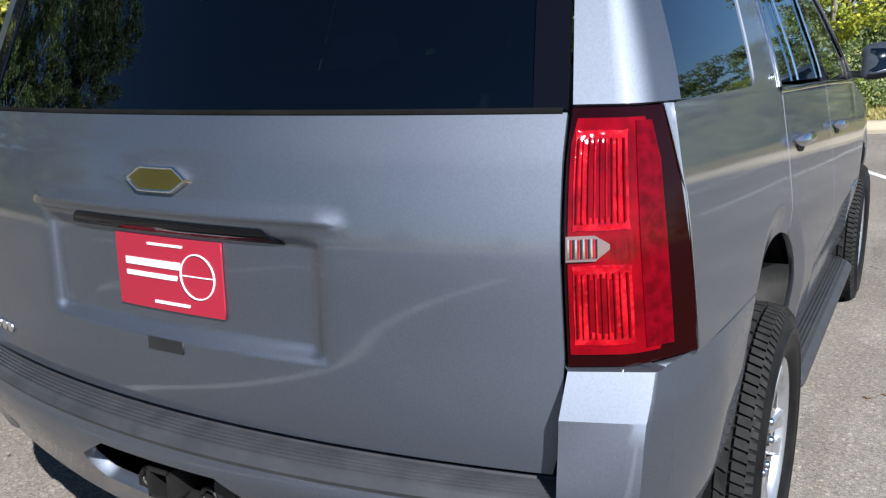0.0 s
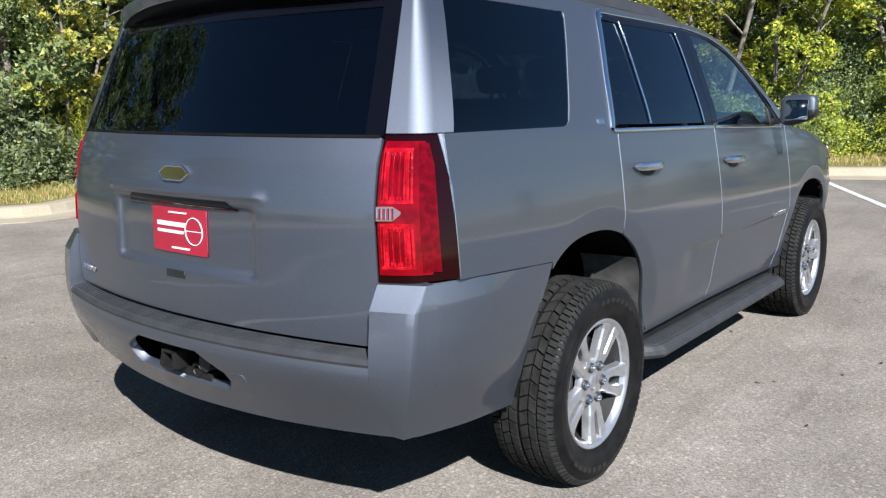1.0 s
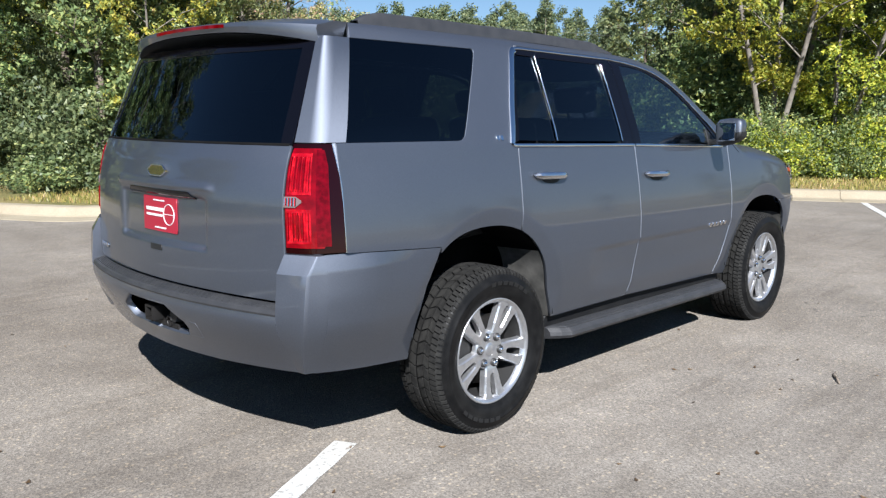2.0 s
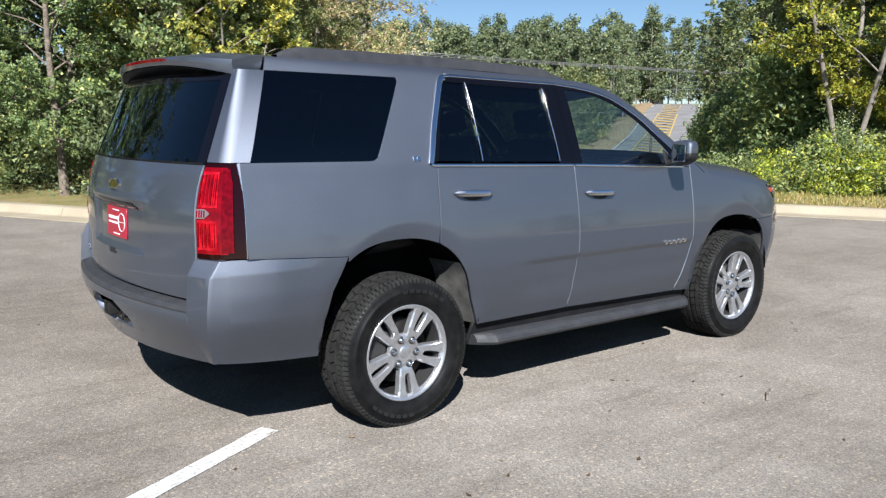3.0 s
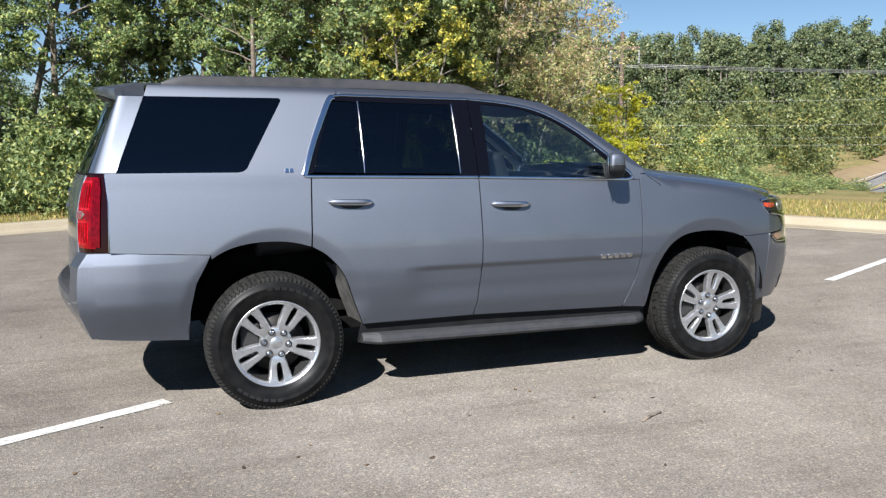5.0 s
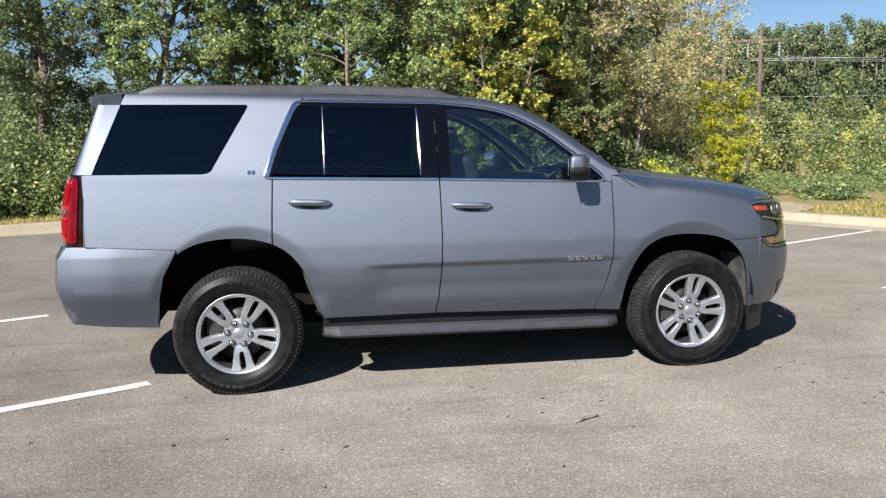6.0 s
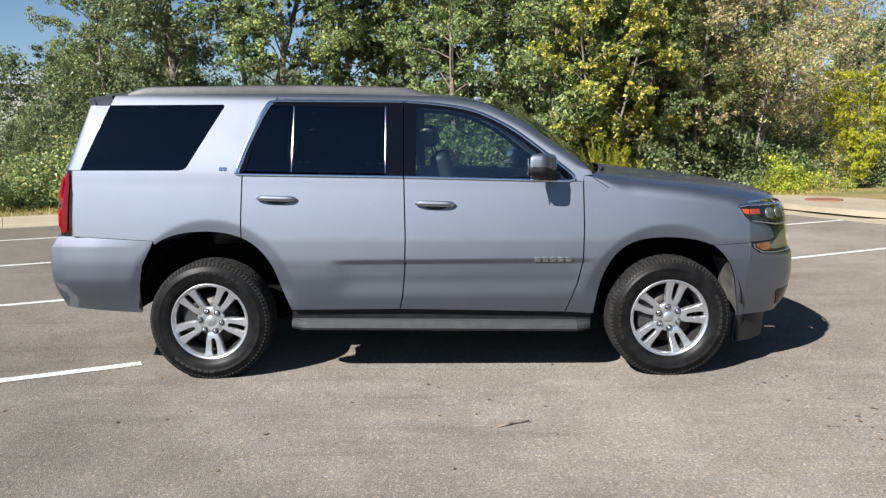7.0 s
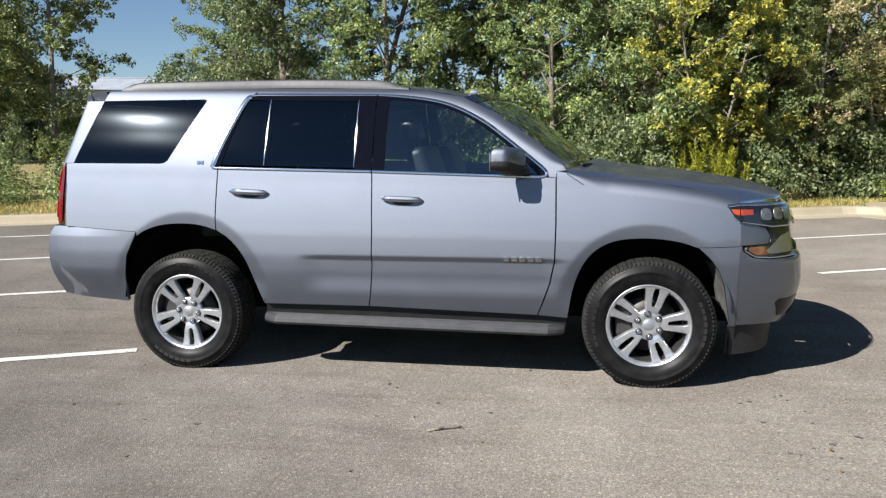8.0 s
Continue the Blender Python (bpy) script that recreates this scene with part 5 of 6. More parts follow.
for cx, phase in ((0.0, -85.0), (2.946, 78.0)):
    for sgn in (-1, 1):
        wheel = new("wheel", TYRE_ME)
        wheel.parent = car
        wheel["label"] = "dusty all-terrain tyre on a bright twin-spoke alloy wheel"
        wheel.matrix_local = Matrix.Translation((cx, sgn * (0.888 if cx < 1 else 0.878), HUB_Z)) @ (Matrix.Rotation(math.pi, 4, "Z") if sgn > 0 else Matrix.Identity(4))
        turn = Matrix.Rotation(radians(-phase), 4, "Y")
        child("tread", TREAD_ME, wheel)
        for start in (40, 215):
            for k in range(7):
                child("sidewall_bar", LETTER_ME, wheel, Matrix.Rotation(radians((-10 if cx < 1 else 60) - start - k * 7.2), 4, "Y"))
        child("rim", RIM_ME, wheel, turn)
        child("barrel", BARREL_ME, wheel, turn)
        child("brake_shield", BACKING_ME, wheel)
        child("spokes", SPOKE_ME, wheel, turn)
        child("hub", HUB_ME, wheel, turn)
        child("brake_disc", DISC_ME, wheel)
        child("caliper", cal, wheel)
        for k in range(6):
            a = math.pi / 3 * k
            child("lug_recess", LUGDISC_ME, wheel, turn @ Matrix.Translation((0.07 * math.cos(a + 0.3), 0, 0.07 * math.sin(a + 0.3))))
            child("lug_nut", NUT_ME, wheel, turn @ Matrix.Translation((0.07 * math.cos(a + 0.3), 0, 0.07 * math.sin(a + 0.3))))

# ---- inside the car ----
bm = bmesh.new()
box(bm, (1.15, 1.06, 0.10), (-0.42, 0, 0.76), None, 0.02)
part("cargo_floor", bm, CARPET, car, "grey carpeted load floor")
bm = bmesh.new()
box(bm, (1.85, 1.6, 0.06), (1.475, 0, 0.56), None, 0.02)
part("cabin_floor", bm, CARPET, car)
for surf, flip in SIDES:
    trim = [(-0.84, 0.55), (-0.5, 0.96), (0.55, 0.96), (0.60, 0.45), (2.36, 0.45), (2.36, 1.235), (0.25, 1.29), (-0.80, 1.325), (-0.84, 1.20)]
    panel("inner_trim", trim, surf, LINERDARK, car, flip=flip, off=-0.07, thick=0.01)


def seat(x, y, w, zb, h, back, name="seat", lean=14, nrest=1):
    bm = bmesh.new()
    box(bm, (0.50, w, 0.16), (x + 0.20, y, zb), Euler((0, radians(-4), 0)).to_matrix(), 0.05, 3)
    cushion = part(name, bm, SEAT, car, "black leather seat")
    bm = bmesh.new()
    m = Euler((0, radians(-lean), 0)).to_matrix()
    box(bm, (0.13, w, h), (x - 0.06 - 0.10, y, zb + h / 2), m, 0.05, 3)
    part("backrest", bm, back, cushion)
    for k in range(nrest):
        yy = y + (k - (nrest - 1) / 2) * w / nrest
        bm = bmesh.new()
        box(bm, (0.10, 0.27, 0.15), (x - 0.19 - 0.12, yy, zb + h + 0.10), m, 0.04, 3)
        for d in (-0.06, 0.06):
            box(bm, (0.012, 0.012, 0.14), (x - 0.18 - 0.11, yy + d, zb + h + 0.0), m)
        part("headrest", bm, SEAT, cushion)
    return cushion


seat(-0.02, 0.33, 0.66, 0.92, 0.48, CARPET, "third_row_seat", 12, 1)
seat(-0.02, -0.33, 0.66, 0.92, 0.48, CARPET, "third_row_seat", 12, 1)
seat(0.95, 0.42, 0.60, 0.86, 0.58, SEAT, "second_row_seat", 16)
seat(0.95, -0.42, 0.60, 0.86, 0.58, SEAT, "second_row_seat", 16)
seat(1.72, 0.42, 0.54, 0.84, 0.60, SEAT, "front_seat", 18)
seat(1.72, -0.42, 0.54, 0.84, 0.60, SEAT, "front_seat", 18)
bm = bmesh.new()
box(bm, (0.42, 1.66, 0.34), (2.36, 0, 1.05), Euler((0, radians(8), 0)).to_matrix(), 0.07, 3)
box(bm, (0.30, 0.40, 0.06), (2.22, 0.40, 1.23), None, 0.03, 3)
box(bm, (0.7, 0.30, 0.30), (1.85, 0, 0.78), None, 0.05, 3)
part("dashboard", bm, LINERDARK, car)
pts = [Vector((1.98, 0.42, 1.12)) + Euler((0, radians(-24), 0)).to_matrix() @ Vector((0, 0.19 * math.cos(a), 0.19 * math.sin(a))) for a in [2 * math.pi * k / 32 for k in range(33)]]
v, f = tube_data(pts, [0.017] * 33, 8)
mesh_ob("steering_wheel", v, f, SEAT, car)
bm = bmesh.new()
box(bm, (0.03, 0.24, 0.07), (1.98, 0, 1.60), None, 0.02, 3)
part("inner_mirror", bm, BLACK, car)
bm = bmesh.new()
box(bm, (0.06, 0.02, 0.03), (1.76, -0.0, 1.808), None, 0.012, 2)
part("roof_antenna", bm, PAINT, car)

# ---- the parking lot: u runs along the painted lines, n across them ----
UX, UY = 0.8942, 0.4477


def un(u, n, z=0.0):
    return (u * UX - n * UY, u * UY + n * UX, z)


KERB_U, END_NEAR, TURN_U, END_FAR = 11.5, 6.15, 5.35, 10.3


def height(x, y):
    """The land beyond the kerbs: level, then a shallow valley and a rise."""
    r = math.hypot(x, y)
    z = 0.13 + 0.015 * clamp((r - 10) / 10)
    facing = ease((math.cos(math.atan2(y, x) - radians(50)) - 0.2) / 0.5)
    z += facing * hermite([(20, 0.0), (60, -2.3), (90, -1.2), (165, 5.2), (300, 8.0), (900, 12.0), (2600, 20.0)], r)
    return z + 0.05 * noise.noise((x * 0.35, y * 0.35, 0.0)) * clamp((r - 14) / 6)


def sheet(name, us, ns, keep, zfun, mat):
    vs = [un(u, n) for u in us for n in ns]
    vs = [(x, y, zfun(x, y)) for x, y, z in vs]
    k = len(ns)
    fs = []
    for i in range(len(us) - 1):
        for j in range(k - 1):
            if keep((us[i] + us[i + 1]) / 2, (ns[j] + ns[j + 1]) / 2):
                fs.append((i * k + j, (i + 1) * k + j, (i + 1) * k + j + 1, i * k + j + 1))
    return mesh_ob(name, vs, fs, mat)


BACK = 0.40
ulines = [-2600, -1200, -500, -200, -100, -70] + [-70 + 5 * k for k in range(1, 13)] + [-8, -6, -4, -2, 0, 1, 2, 3, 4, 5, TURN_U + BACK] + [6.5 + 0.75 * k for k in range(7)] + [KERB_U + BACK] + \
    [12.5 + 0.8 * k for k in range(20)] + [29 + 3 * k for k in range(14)] + [75, 85, 95, 110, 130, 150, 170, 200, 260, 400, 800, 1500, 2600]
nlines = [-2600, -1200, -500, -200, -100, -70] + [-70 + 5 * k for k in range(1, 12)] + [-12 + 1.0 * k for k in range(18)] + [END_NEAR + BACK] + [7.2 + 0.8 * k for k in range(4)] + [END_FAR + BACK] + \
    [11.5 + 0.8 * k for k in range(20)] + [28 + 3 * k for k in range(14)] + [75, 90, 110, 140, 170, 200, 260, 400, 800, 1500, 2600]


def in_lot(u, n):
    if u < -70 or n < -70:
        return False
    return (u < KERB_U + BACK and n < END_NEAR + BACK) or (u < TURN_U + BACK and n < END_FAR + BACK)


tagged(sheet("ground", ulines, nlines, lambda u, n: not in_lot(u, n), height, GROUND), "dry grassy ground with bare earth", "ground", kind="structure")
lot_u = [-70, -40, -20, -10, 0, TURN_U + 0.05, 8, KERB_U + 0.05]
lot_n = [-70, -40, -20, -10, 0, END_NEAR + 0.05, END_FAR + 0.05]
tagged(sheet("parking_lot", lot_u, lot_n, lambda u, n: (n < END_NEAR) or (u < TURN_U), lambda x, y: 0.0, ASPHALT), "worn grey asphalt parking lot with pale stones", "asphalt", kind="structure")

# kerb with its gutter, cast in lengths
course = [(KERB_U, -40.0), (KERB_U, END_NEAR - 0.5)] + [(KERB_U - 0.5 + 0.5 * math.cos(a), END_NEAR - 0.5 + 0.5 * math.sin(a)) for a in [radians(30), radians(60)]] + \
    [(KERB_U - 0.5, END_NEAR), (TURN_U + 0.8, END_NEAR)] + [(TURN_U + 0.8 - 0.8 * math.sin(a), END_NEAR + 0.8 - 0.8 * math.cos(a)) for a in [radians(20), radians(45), radians(70)]] + \
    [(TURN_U, END_NEAR + 0.8), (TURN_U, END_FAR - 0.6)] + [(TURN_U - 0.6 + 0.6 * math.cos(a), END_FAR - 0.6 + 0.6 * math.sin(a)) for a in [radians(30), radians(60)]] + [(TURN_U - 0.6, END_FAR), (-60.0, END_FAR)]
pieces = []
acc, cur = 0.0, [course[0]]
LENGTH = 3.0
for p, q in zip(course, course[1:]):
    d = math.dist(p, q)
    t = 0.0
    while acc + (d - t) > LENGTH:
        t += LENGTH - acc
        r = (p[0] + (q[0] - p[0]) * t / d, p[1] + (q[1] - p[1]) * t / d)
        pieces.append(cur + [r])
        cur, acc = [r], 0.0
    acc += d - t
    cur.append(q)
pieces.append(cur)
SECTION = [(-0.42, -0.02), (-0.42, 0.012), (-0.05, 0.022), (-0.02, 0.040), (0.03, 0.135), (0.06, 0.152), (0.22, 0.156), (0.245, 0.145), (0.25, -0.02)]


def kerb_piece(line):
    vs, fs = [], []
    m = len(line)
    for i, p in enumerate(line):
        a, b = line[max(i - 1, 0)], line[min(i + 1, m - 1)]
        du_, dn = b[0] - a[0], b[1] - a[1]
        L = math.hypot(du_, dn) or 1
        ou, on = dn / L, -du_ / L
        gap = 0.004 if i == 0 else (-0.004 if i == m - 1 else 0.0)
        for off, z in SECTION:
            vs.append(un(p[0] + ou * off * 1.0 + du_ / L * gap, p[1] + on * off + dn / L * gap, z))
    k = len(SECTION)
    for i in range(m - 1):
        for j in range(k - 1):
            fs.append((i * k + j, (i + 1) * k + j, (i + 1) * k + j + 1, i * k + j + 1))
    fs += [tuple(range(k)), tuple((m - 1) * k + j for j in range(k - 1, -1, -1))]
    return vs, fs


kerb = new("kerb")
tagged(kerb, "pale concrete kerb with gutter, cast in lengths", "kerb", kind="structure")
for line in pieces:
    v, f = kerb_piece(line)
    mesh_ob("kerb_stone", v, f, CONCRETE, kerb, smooth=False)

# storm drain top beside the corner: slab over a shadowed gap, with a rusty cover
drain = new("storm_drain")
tagged(drain, "pale concrete drain top with a rusty round cover", "drain")
slab = smooth_line([(11.46, 2.9), (11.50, 5.7), (12.0, 6.6), (13.2, 6.5), (13.7, 5.0), (13.3, 3.3), (12.4, 2.7)], 4, True)
vs = [un(*p, 0.165) for p in slab] + [un(*p, 0.06) for p in slab]
m = len(slab)
fs = [tuple(range(m - 1, -1, -1))] + [(i, (i + 1) % m, m + (i + 1) % m, m + i) for i in range(m)]
mesh_ob("slab", vs, fs, CONCRETE, drain, smooth=False)
# thin black box that paints the shadow in the drain's opening
vs = [un(11.455, 3.2, 0.035), un(11.455, 5.6, 0.035), un(11.455, 5.6, 0.11), un(11.455, 3.2, 0.11)]
mesh_ob("inlet", vs + [(p[0] + 0.03, p[1] + 0.02, p[2]) for p in vs], [(0, 1, 2, 3), (4, 7, 6, 5), (0, 3, 7, 4), (1, 5, 6, 2), (3, 2, 6, 7), (0, 4, 5, 1)], BLACK, drain)
bm = bmesh.new()
x, y, z = un(12.65, 5.2, 0.176)
bmesh.ops.create_cone(bm, segments=36, radius1=0.36, radius2=0.35, depth=0.024, cap_ends=True, matrix=Matrix.Translation((x, y, z)))
part("cover", bm, RUST, drain, "rusty iron cover")

# painted stall lines
def stall_line(u0, u1, n, w=0.105):
    vs, fs = [], []
    steps = max(2, int((u1 - u0) / 0.12))
    rng = random.Random(int(n * 100) + int(u0))
    for i in range(steps + 1):
        u = u0 + (u1 - u0) * i / steps
        for s in (-1, 1):
            vs.append(un(u, n + s * (w / 2 + rng.uniform(-0.004, 0.004)), 0.004))
    for i in range(steps):
        fs.append((2 * i, 2 * i + 2, 2 * i + 3, 2 * i + 1))
    ob = mesh_ob("stall_line", vs, fs, LINE)
    return tagged(ob, "worn white painted stall line on asphalt", "road marking", "stall lines", "structure")


for n in (-0.31, 2.42, 5.15, 8.0):
    stall_line(-6.3, -0.83 - 0.02 * n, n)
for n in (-12.2, -9.6, -6.95, -4.3, -1.70, 0.87, 3.50):
    stall_line(6.02, 11.05, n)

# small leaves and stones lying on the asphalt
rng = random.Random(5)
vs, fs = [], []
for i in range(420):
    x, y = rng.uniform(-4, 9), rng.uniform(-5, 7)
    r, a = rng.uniform(0.006, 0.022), rng.uniform(0, 6.28)
    s = len(vs)
    vs += [(x + r * math.cos(a + k * 1.57) * (1 if k % 2 else 0.5), y + r * math.sin(a + k * 1.57) * (1 if k % 2 else 0.5), 0.003 + 0.006 * (k % 2)) for k in range(4)]
    fs.append((s, s + 1, s + 2, s + 3))
LITTER = leafy("dry_leaf_litter", [(0.0, (0.05, 0.035, 0.02)), (0.6, (0.16, 0.1, 0.05)), (1.0, (0.3, 0.2, 0.1))], 0.1)
tagged(mesh_ob("leaf_litter", vs, fs, LITTER), "scattered dry leaves and twigs on asphalt", "litter", kind="stuff")

# oil drips and a twig on the asphalt near the front wheel
rng = random.Random(9)
OIL = material("oil_stain", (0.085, 0.08, 0.075), 0.7)
vs, fs = [], []
for i in range(24):
    x, y = 3.7 + rng.gauss(0, 0.22) + 0.12 * i / 46, -1.0 - 1.3 * rng.random()
    r = rng.uniform(0.005, 0.018)
    s = len(vs)
    m = 9
    vs += [(x + r * rng.uniform(0.6, 1.2) * math.cos(6.283 * k / m), y + r * rng.uniform(0.5, 1.1) * math.sin(6.283 * k / m), 0.0025) for k in range(m)]
    fs.append(tuple(range(s, s + m)))
tagged(mesh_ob("oil_drips", vs, fs, OIL, smooth=False), "small dark oil drips on asphalt", "stains", kind="stuff")
v, f = tube_data([(1.80, -1.94, 0.006), (1.87, -1.90, 0.012), (1.92, -1.87, 0.006), (1.97, -1.86, 0.012)], [0.006, 0.008, 0.007, 0.004], 6)
tagged(mesh_ob("twig", v, f, BARK), "short brown twig on asphalt", "twig")

# ---- trees ----
def leaf_cloud(rs, centres, spread, per, size, droop=0.3):
    """Pointed leaves scattered round centres: points as an array of 3 per leaf."""
    c = np.repeat(np.asarray(centres), per, axis=0)
    sp = np.repeat(np.asarray(spread), per)[:, None]
    d = rs.normal(size=c.shape)
    d /= np.linalg.norm(d, axis=1)[:, None]
    c = c + d * sp * (rs.uniform(0.15, 1, (len(c), 1)) ** 0.6) * np.array([1, 1, 0.8])
    nrm = rs.normal(size=c.shape) * 0.75 + d * 0.7 + np.array([0, 0, droop])
    nrm /= np.linalg.norm(nrm, axis=1)[:, None]
    a = np.cross(nrm, rs.normal(size=c.shape))
    a /= np.linalg.norm(a, axis=1)[:, None]
    b = np.cross(nrm, a)
    s = size * rs.uniform(0.6, 1.35, (len(c), 1))
    tip = nrm * s * -0.12
    return np.stack([c - a * s * 0.75 - b * s * 0.55, c + a * s + tip, c - a * s * 0.6 + b * s * 0.6 - tip], 1).reshape(-1, 3)


def faces_mesh(name, pts, mat, k=3):
    me = bpy.data.meshes.new(name)
    n = len(pts) // k
    me.vertices.add(len(pts))
    me.vertices.foreach_set("co", np.asarray(pts, dtype=np.float32).ravel())
    me.loops.add(n * k)
    me.loops.foreach_set("vertex_index", np.arange(n * k, dtype=np.int32))
    me.polygons.add(n)
    me.polygons.foreach_set("loop_start", np.arange(0, n * k, k, dtype=np.int32))
    me.polygons.foreach_set("loop_total", np.full(n, k, dtype=np.int32))
    me.materials.append(mat)
    me.update(calc_edges=True)
    me.validate()
    return me


def skeleton_of(seed, tall, crown, low, limbs, lean=0.05, stems=1, girth=1.0):
    """Trunk and limbs as tubes, with the places where leaves grow."""
    rng = random.Random(seed)
    vs, fs, tips = [], [], []

    def add(pts, rad, sides):
        v, f = tube_data(pts, rad, sides, False)
        o = len(vs)
        vs.extend(v)
        fs.extend([tuple(i + o for i in q) for q in f])

    for s in range(stems):
        lx, ly = rng.uniform(-lean, lean), rng.uniform(-lean, lean)
        if stems > 1:
            lx, ly = lx + 0.22 * math.cos(s * 2.1), ly + 0.22 * math.sin(s * 2.1)
        base_r = girth * tall * 0.0092 / (1 + 0.3 * (stems - 1))
        trunk, rad = [], []
        for i in range(9):
            u = i / 8
            trunk.append(Vector((lx * tall * u + 0.06 * tall * 0.2 * math.sin(u * 5 + seed), ly * tall * u + 0.05 * tall * 0.2 * math.cos(u * 4 + seed), tall * 0.93 * u)))
            rad.append(base_r * (1.25 - u) ** 0.9 * (1.35 if i == 0 else 1) + 0.006)
        add(trunk, rad, 7)
        for k in range(limbs // stems):
            h = low + (0.95 - low) * (k + rng.uniform(0, 0.8)) / (limbs // stems)
            p0 = trunk[int(h * 8)].lerp(trunk[min(8, int(h * 8) + 1)], h * 8 % 1)
            az = k * 2.4 + rng.uniform(-0.6, 0.6)
            shape = math.sin(math.pi * clamp((h - low * 0.6) / (1.08 - low * 0.6))) ** 0.6
            reach = crown * shape * rng.uniform(0.65, 1.1)
            rise = rng.uniform(0.25, 0.75) * reach
            pts = []
            for i in range(5):
                u = i / 4
                pts.append(p0 + Vector((math.cos(az) * reach * u, math.sin(az) * reach * u, rise * u ** 0.8)) + Vector((rng.uniform(-1, 1), rng.uniform(-1, 1), rng.uniform(-1, 1))) * 0.05 * reach * u)
            r0 = max(0.012, base_r * 0.42 * (1.1 - h))
            add(pts, [r0 * (1.05 - 0.85 * i / 4) + 0.004 for i in range(5)], 5)
            for i in (2, 3, 4):
                tips.append((pts[i], 0.24 * crown * rng.uniform(0.6, 1.15)))
            for j in range(3):
                u = rng.uniform(0.4, 0.95)
                q = pts[int(u * 4)]
                d = Vector((rng.uniform(-1, 1), rng.uniform(-1, 1), rng.uniform(-0.2, 0.9))).normalized() * reach * rng.uniform(0.25, 0.45)
                add([q, q + d * 0.5 + Vector((0, 0, 0.03)), q + d], [r0 * 0.45, r0 * 0.3, 0.004], 4)
                tips.append((q + d, 0.20 * crown * rng.uniform(0.6, 1.2)))
        tips.append((trunk[-1], 0.2 * crown))
    return vs, fs, tips


def tree_kind(seed, tall, crown, low, limbs, leaves, size, leaf_mat, bark, label, lean=0.05, stems=1, name="tree", girth=1.0):
    vs, fs, tips = skeleton_of(seed, tall, crown, low, limbs, lean, stems, girth)
    thing = new(name)
    mesh_ob("trunk", vs, fs, bark, thing)
    rs = np.random.RandomState(seed)
    centres, spreads = [], []
    for p, r in tips:
        for k in range(5):
            d = rs.normal(size=3)
            centres.append(np.array(p) + d / np.linalg.norm(d) * r * rs.uniform(0.3, 1.0) * np.array([1, 1, 0.8]))
            spreads.append(r * rs.uniform(0.28, 0.5))
    pts = leaf_cloud(rs, centres, spreads, max(3, leaves // len(centres)), size)
    crown_ob = new("crown", faces_mesh("crown", pts, leaf_mat))
    crown_ob.parent = thing
    tagged(thing, label, "tree", "trees round the lot")
    return thing


def bush_points(seed, w, h, leaves, size):
    rs = np.random.RandomState(seed)
    k = 26
    a = rs.uniform(0, 6.28, k)
    rr = np.sqrt(rs.uniform(0, 1, k)) * w * 0.5
    z = rs.uniform(0.08, 1, k) * h * np.sqrt(np.clip(1 - (rr / (w * 0.55)) ** 2, 0.1, 1))
    c = np.stack([rr * np.cos(a), rr * np.sin(a), z], 1)
    return leaf_cloud(rs, c, rs.uniform(0.14, 0.26, k) * max(w, h), leaves // k, size)


KINDS = [
    tree_kind(11, 9.0, 2.6, 0.12, 24, 31200, 0.053, LEAF_GREEN, BARK, "green broadleaf tree full of leaves at the wood's edge"),
    tree_kind(12, 10.5, 2.5, 0.22, 26, 28600, 0.050, LEAF_DARK, BARK, "tall dark green broadleaf tree at the wood's edge"),
    tree_kind(13, 8.0, 2.2, 0.10, 22, 28600, 0.052, LEAF_GREEN, PALEBARK, "leafy young tree with a pale trunk", 0.08),
    tree_kind(14, 9.0, 2.3, 0.22, 24, 12500, 0.047, LEAF_DUSTY, PALEBARK, "thin autumn tree with yellow and rust leaves", 0.07, 2),
    tree_kind(15, 7.0, 2.2, 0.10, 20, 15600, 0.052, LEAF_YELLOW, PALEBARK, "small yellow-green tree leaning outwards", 0.12, 2),
    tree_kind(16, 11.5, 2.2, 0.30, 26, 24700, 0.052, LEAF_DARK, PALEBARK, "tall slim tree with pale twin trunks", 0.05, 2),
    tree_kind(17, 9.5, 2.7, 0.10, 26, 28600, 0.052, LEAF_GOLD, BARK, "broadleaf tree turning yellow-brown"),
    tree_kind(18, 10.0, 2.7, 0.10, 20, 5980, 0.107, LEAF_GREEN, BARK, "green broadleaf tree deep in the wood"),
    tree_kind(19, 10.5, 2.6, 0.12, 20, 5980, 0.107, LEAF_DARK, BARK, "dark green broadleaf tree deep in the wood"),
    tree_kind(20, 8.5, 2.1, 0.20, 24, 19000, 0.048, LEAF_YELLOW, PALEBARK, "forked tree with pale grey trunks and yellow-green leaves", 0.06, 3, girth=1.05),
    tree_kind(21, 5.0, 1.7, 0.08, 24, 16000, 0.050, LEAF_BRIGHT, BARK, "small bright yellow tree in the sun at the wood's edge", 0.12, 2),
    tree_kind(22, 3.9, 1.9, 0.38, 26, 9000, 0.036, LEAF_DUSTY, PALEBARK, "low spreading tree with pale forked stems and thin brownish leaves", 0.16, 3, girth=1.3),
    tree_kind(23, 5.2, 1.5, 0.28, 20, 8500, 0.056, LEAF_AMBER, PALEBARK, "small golden tree with thin pale branches at the wood's edge", 0.14, 2),
]
spots = []
rng = random.Random(21)


def plant(kind, x, y, scale=1.0, turn=None):
    spots.append((kind, x, y, scale, rng.uniform(0, 360) if turn is None else turn))


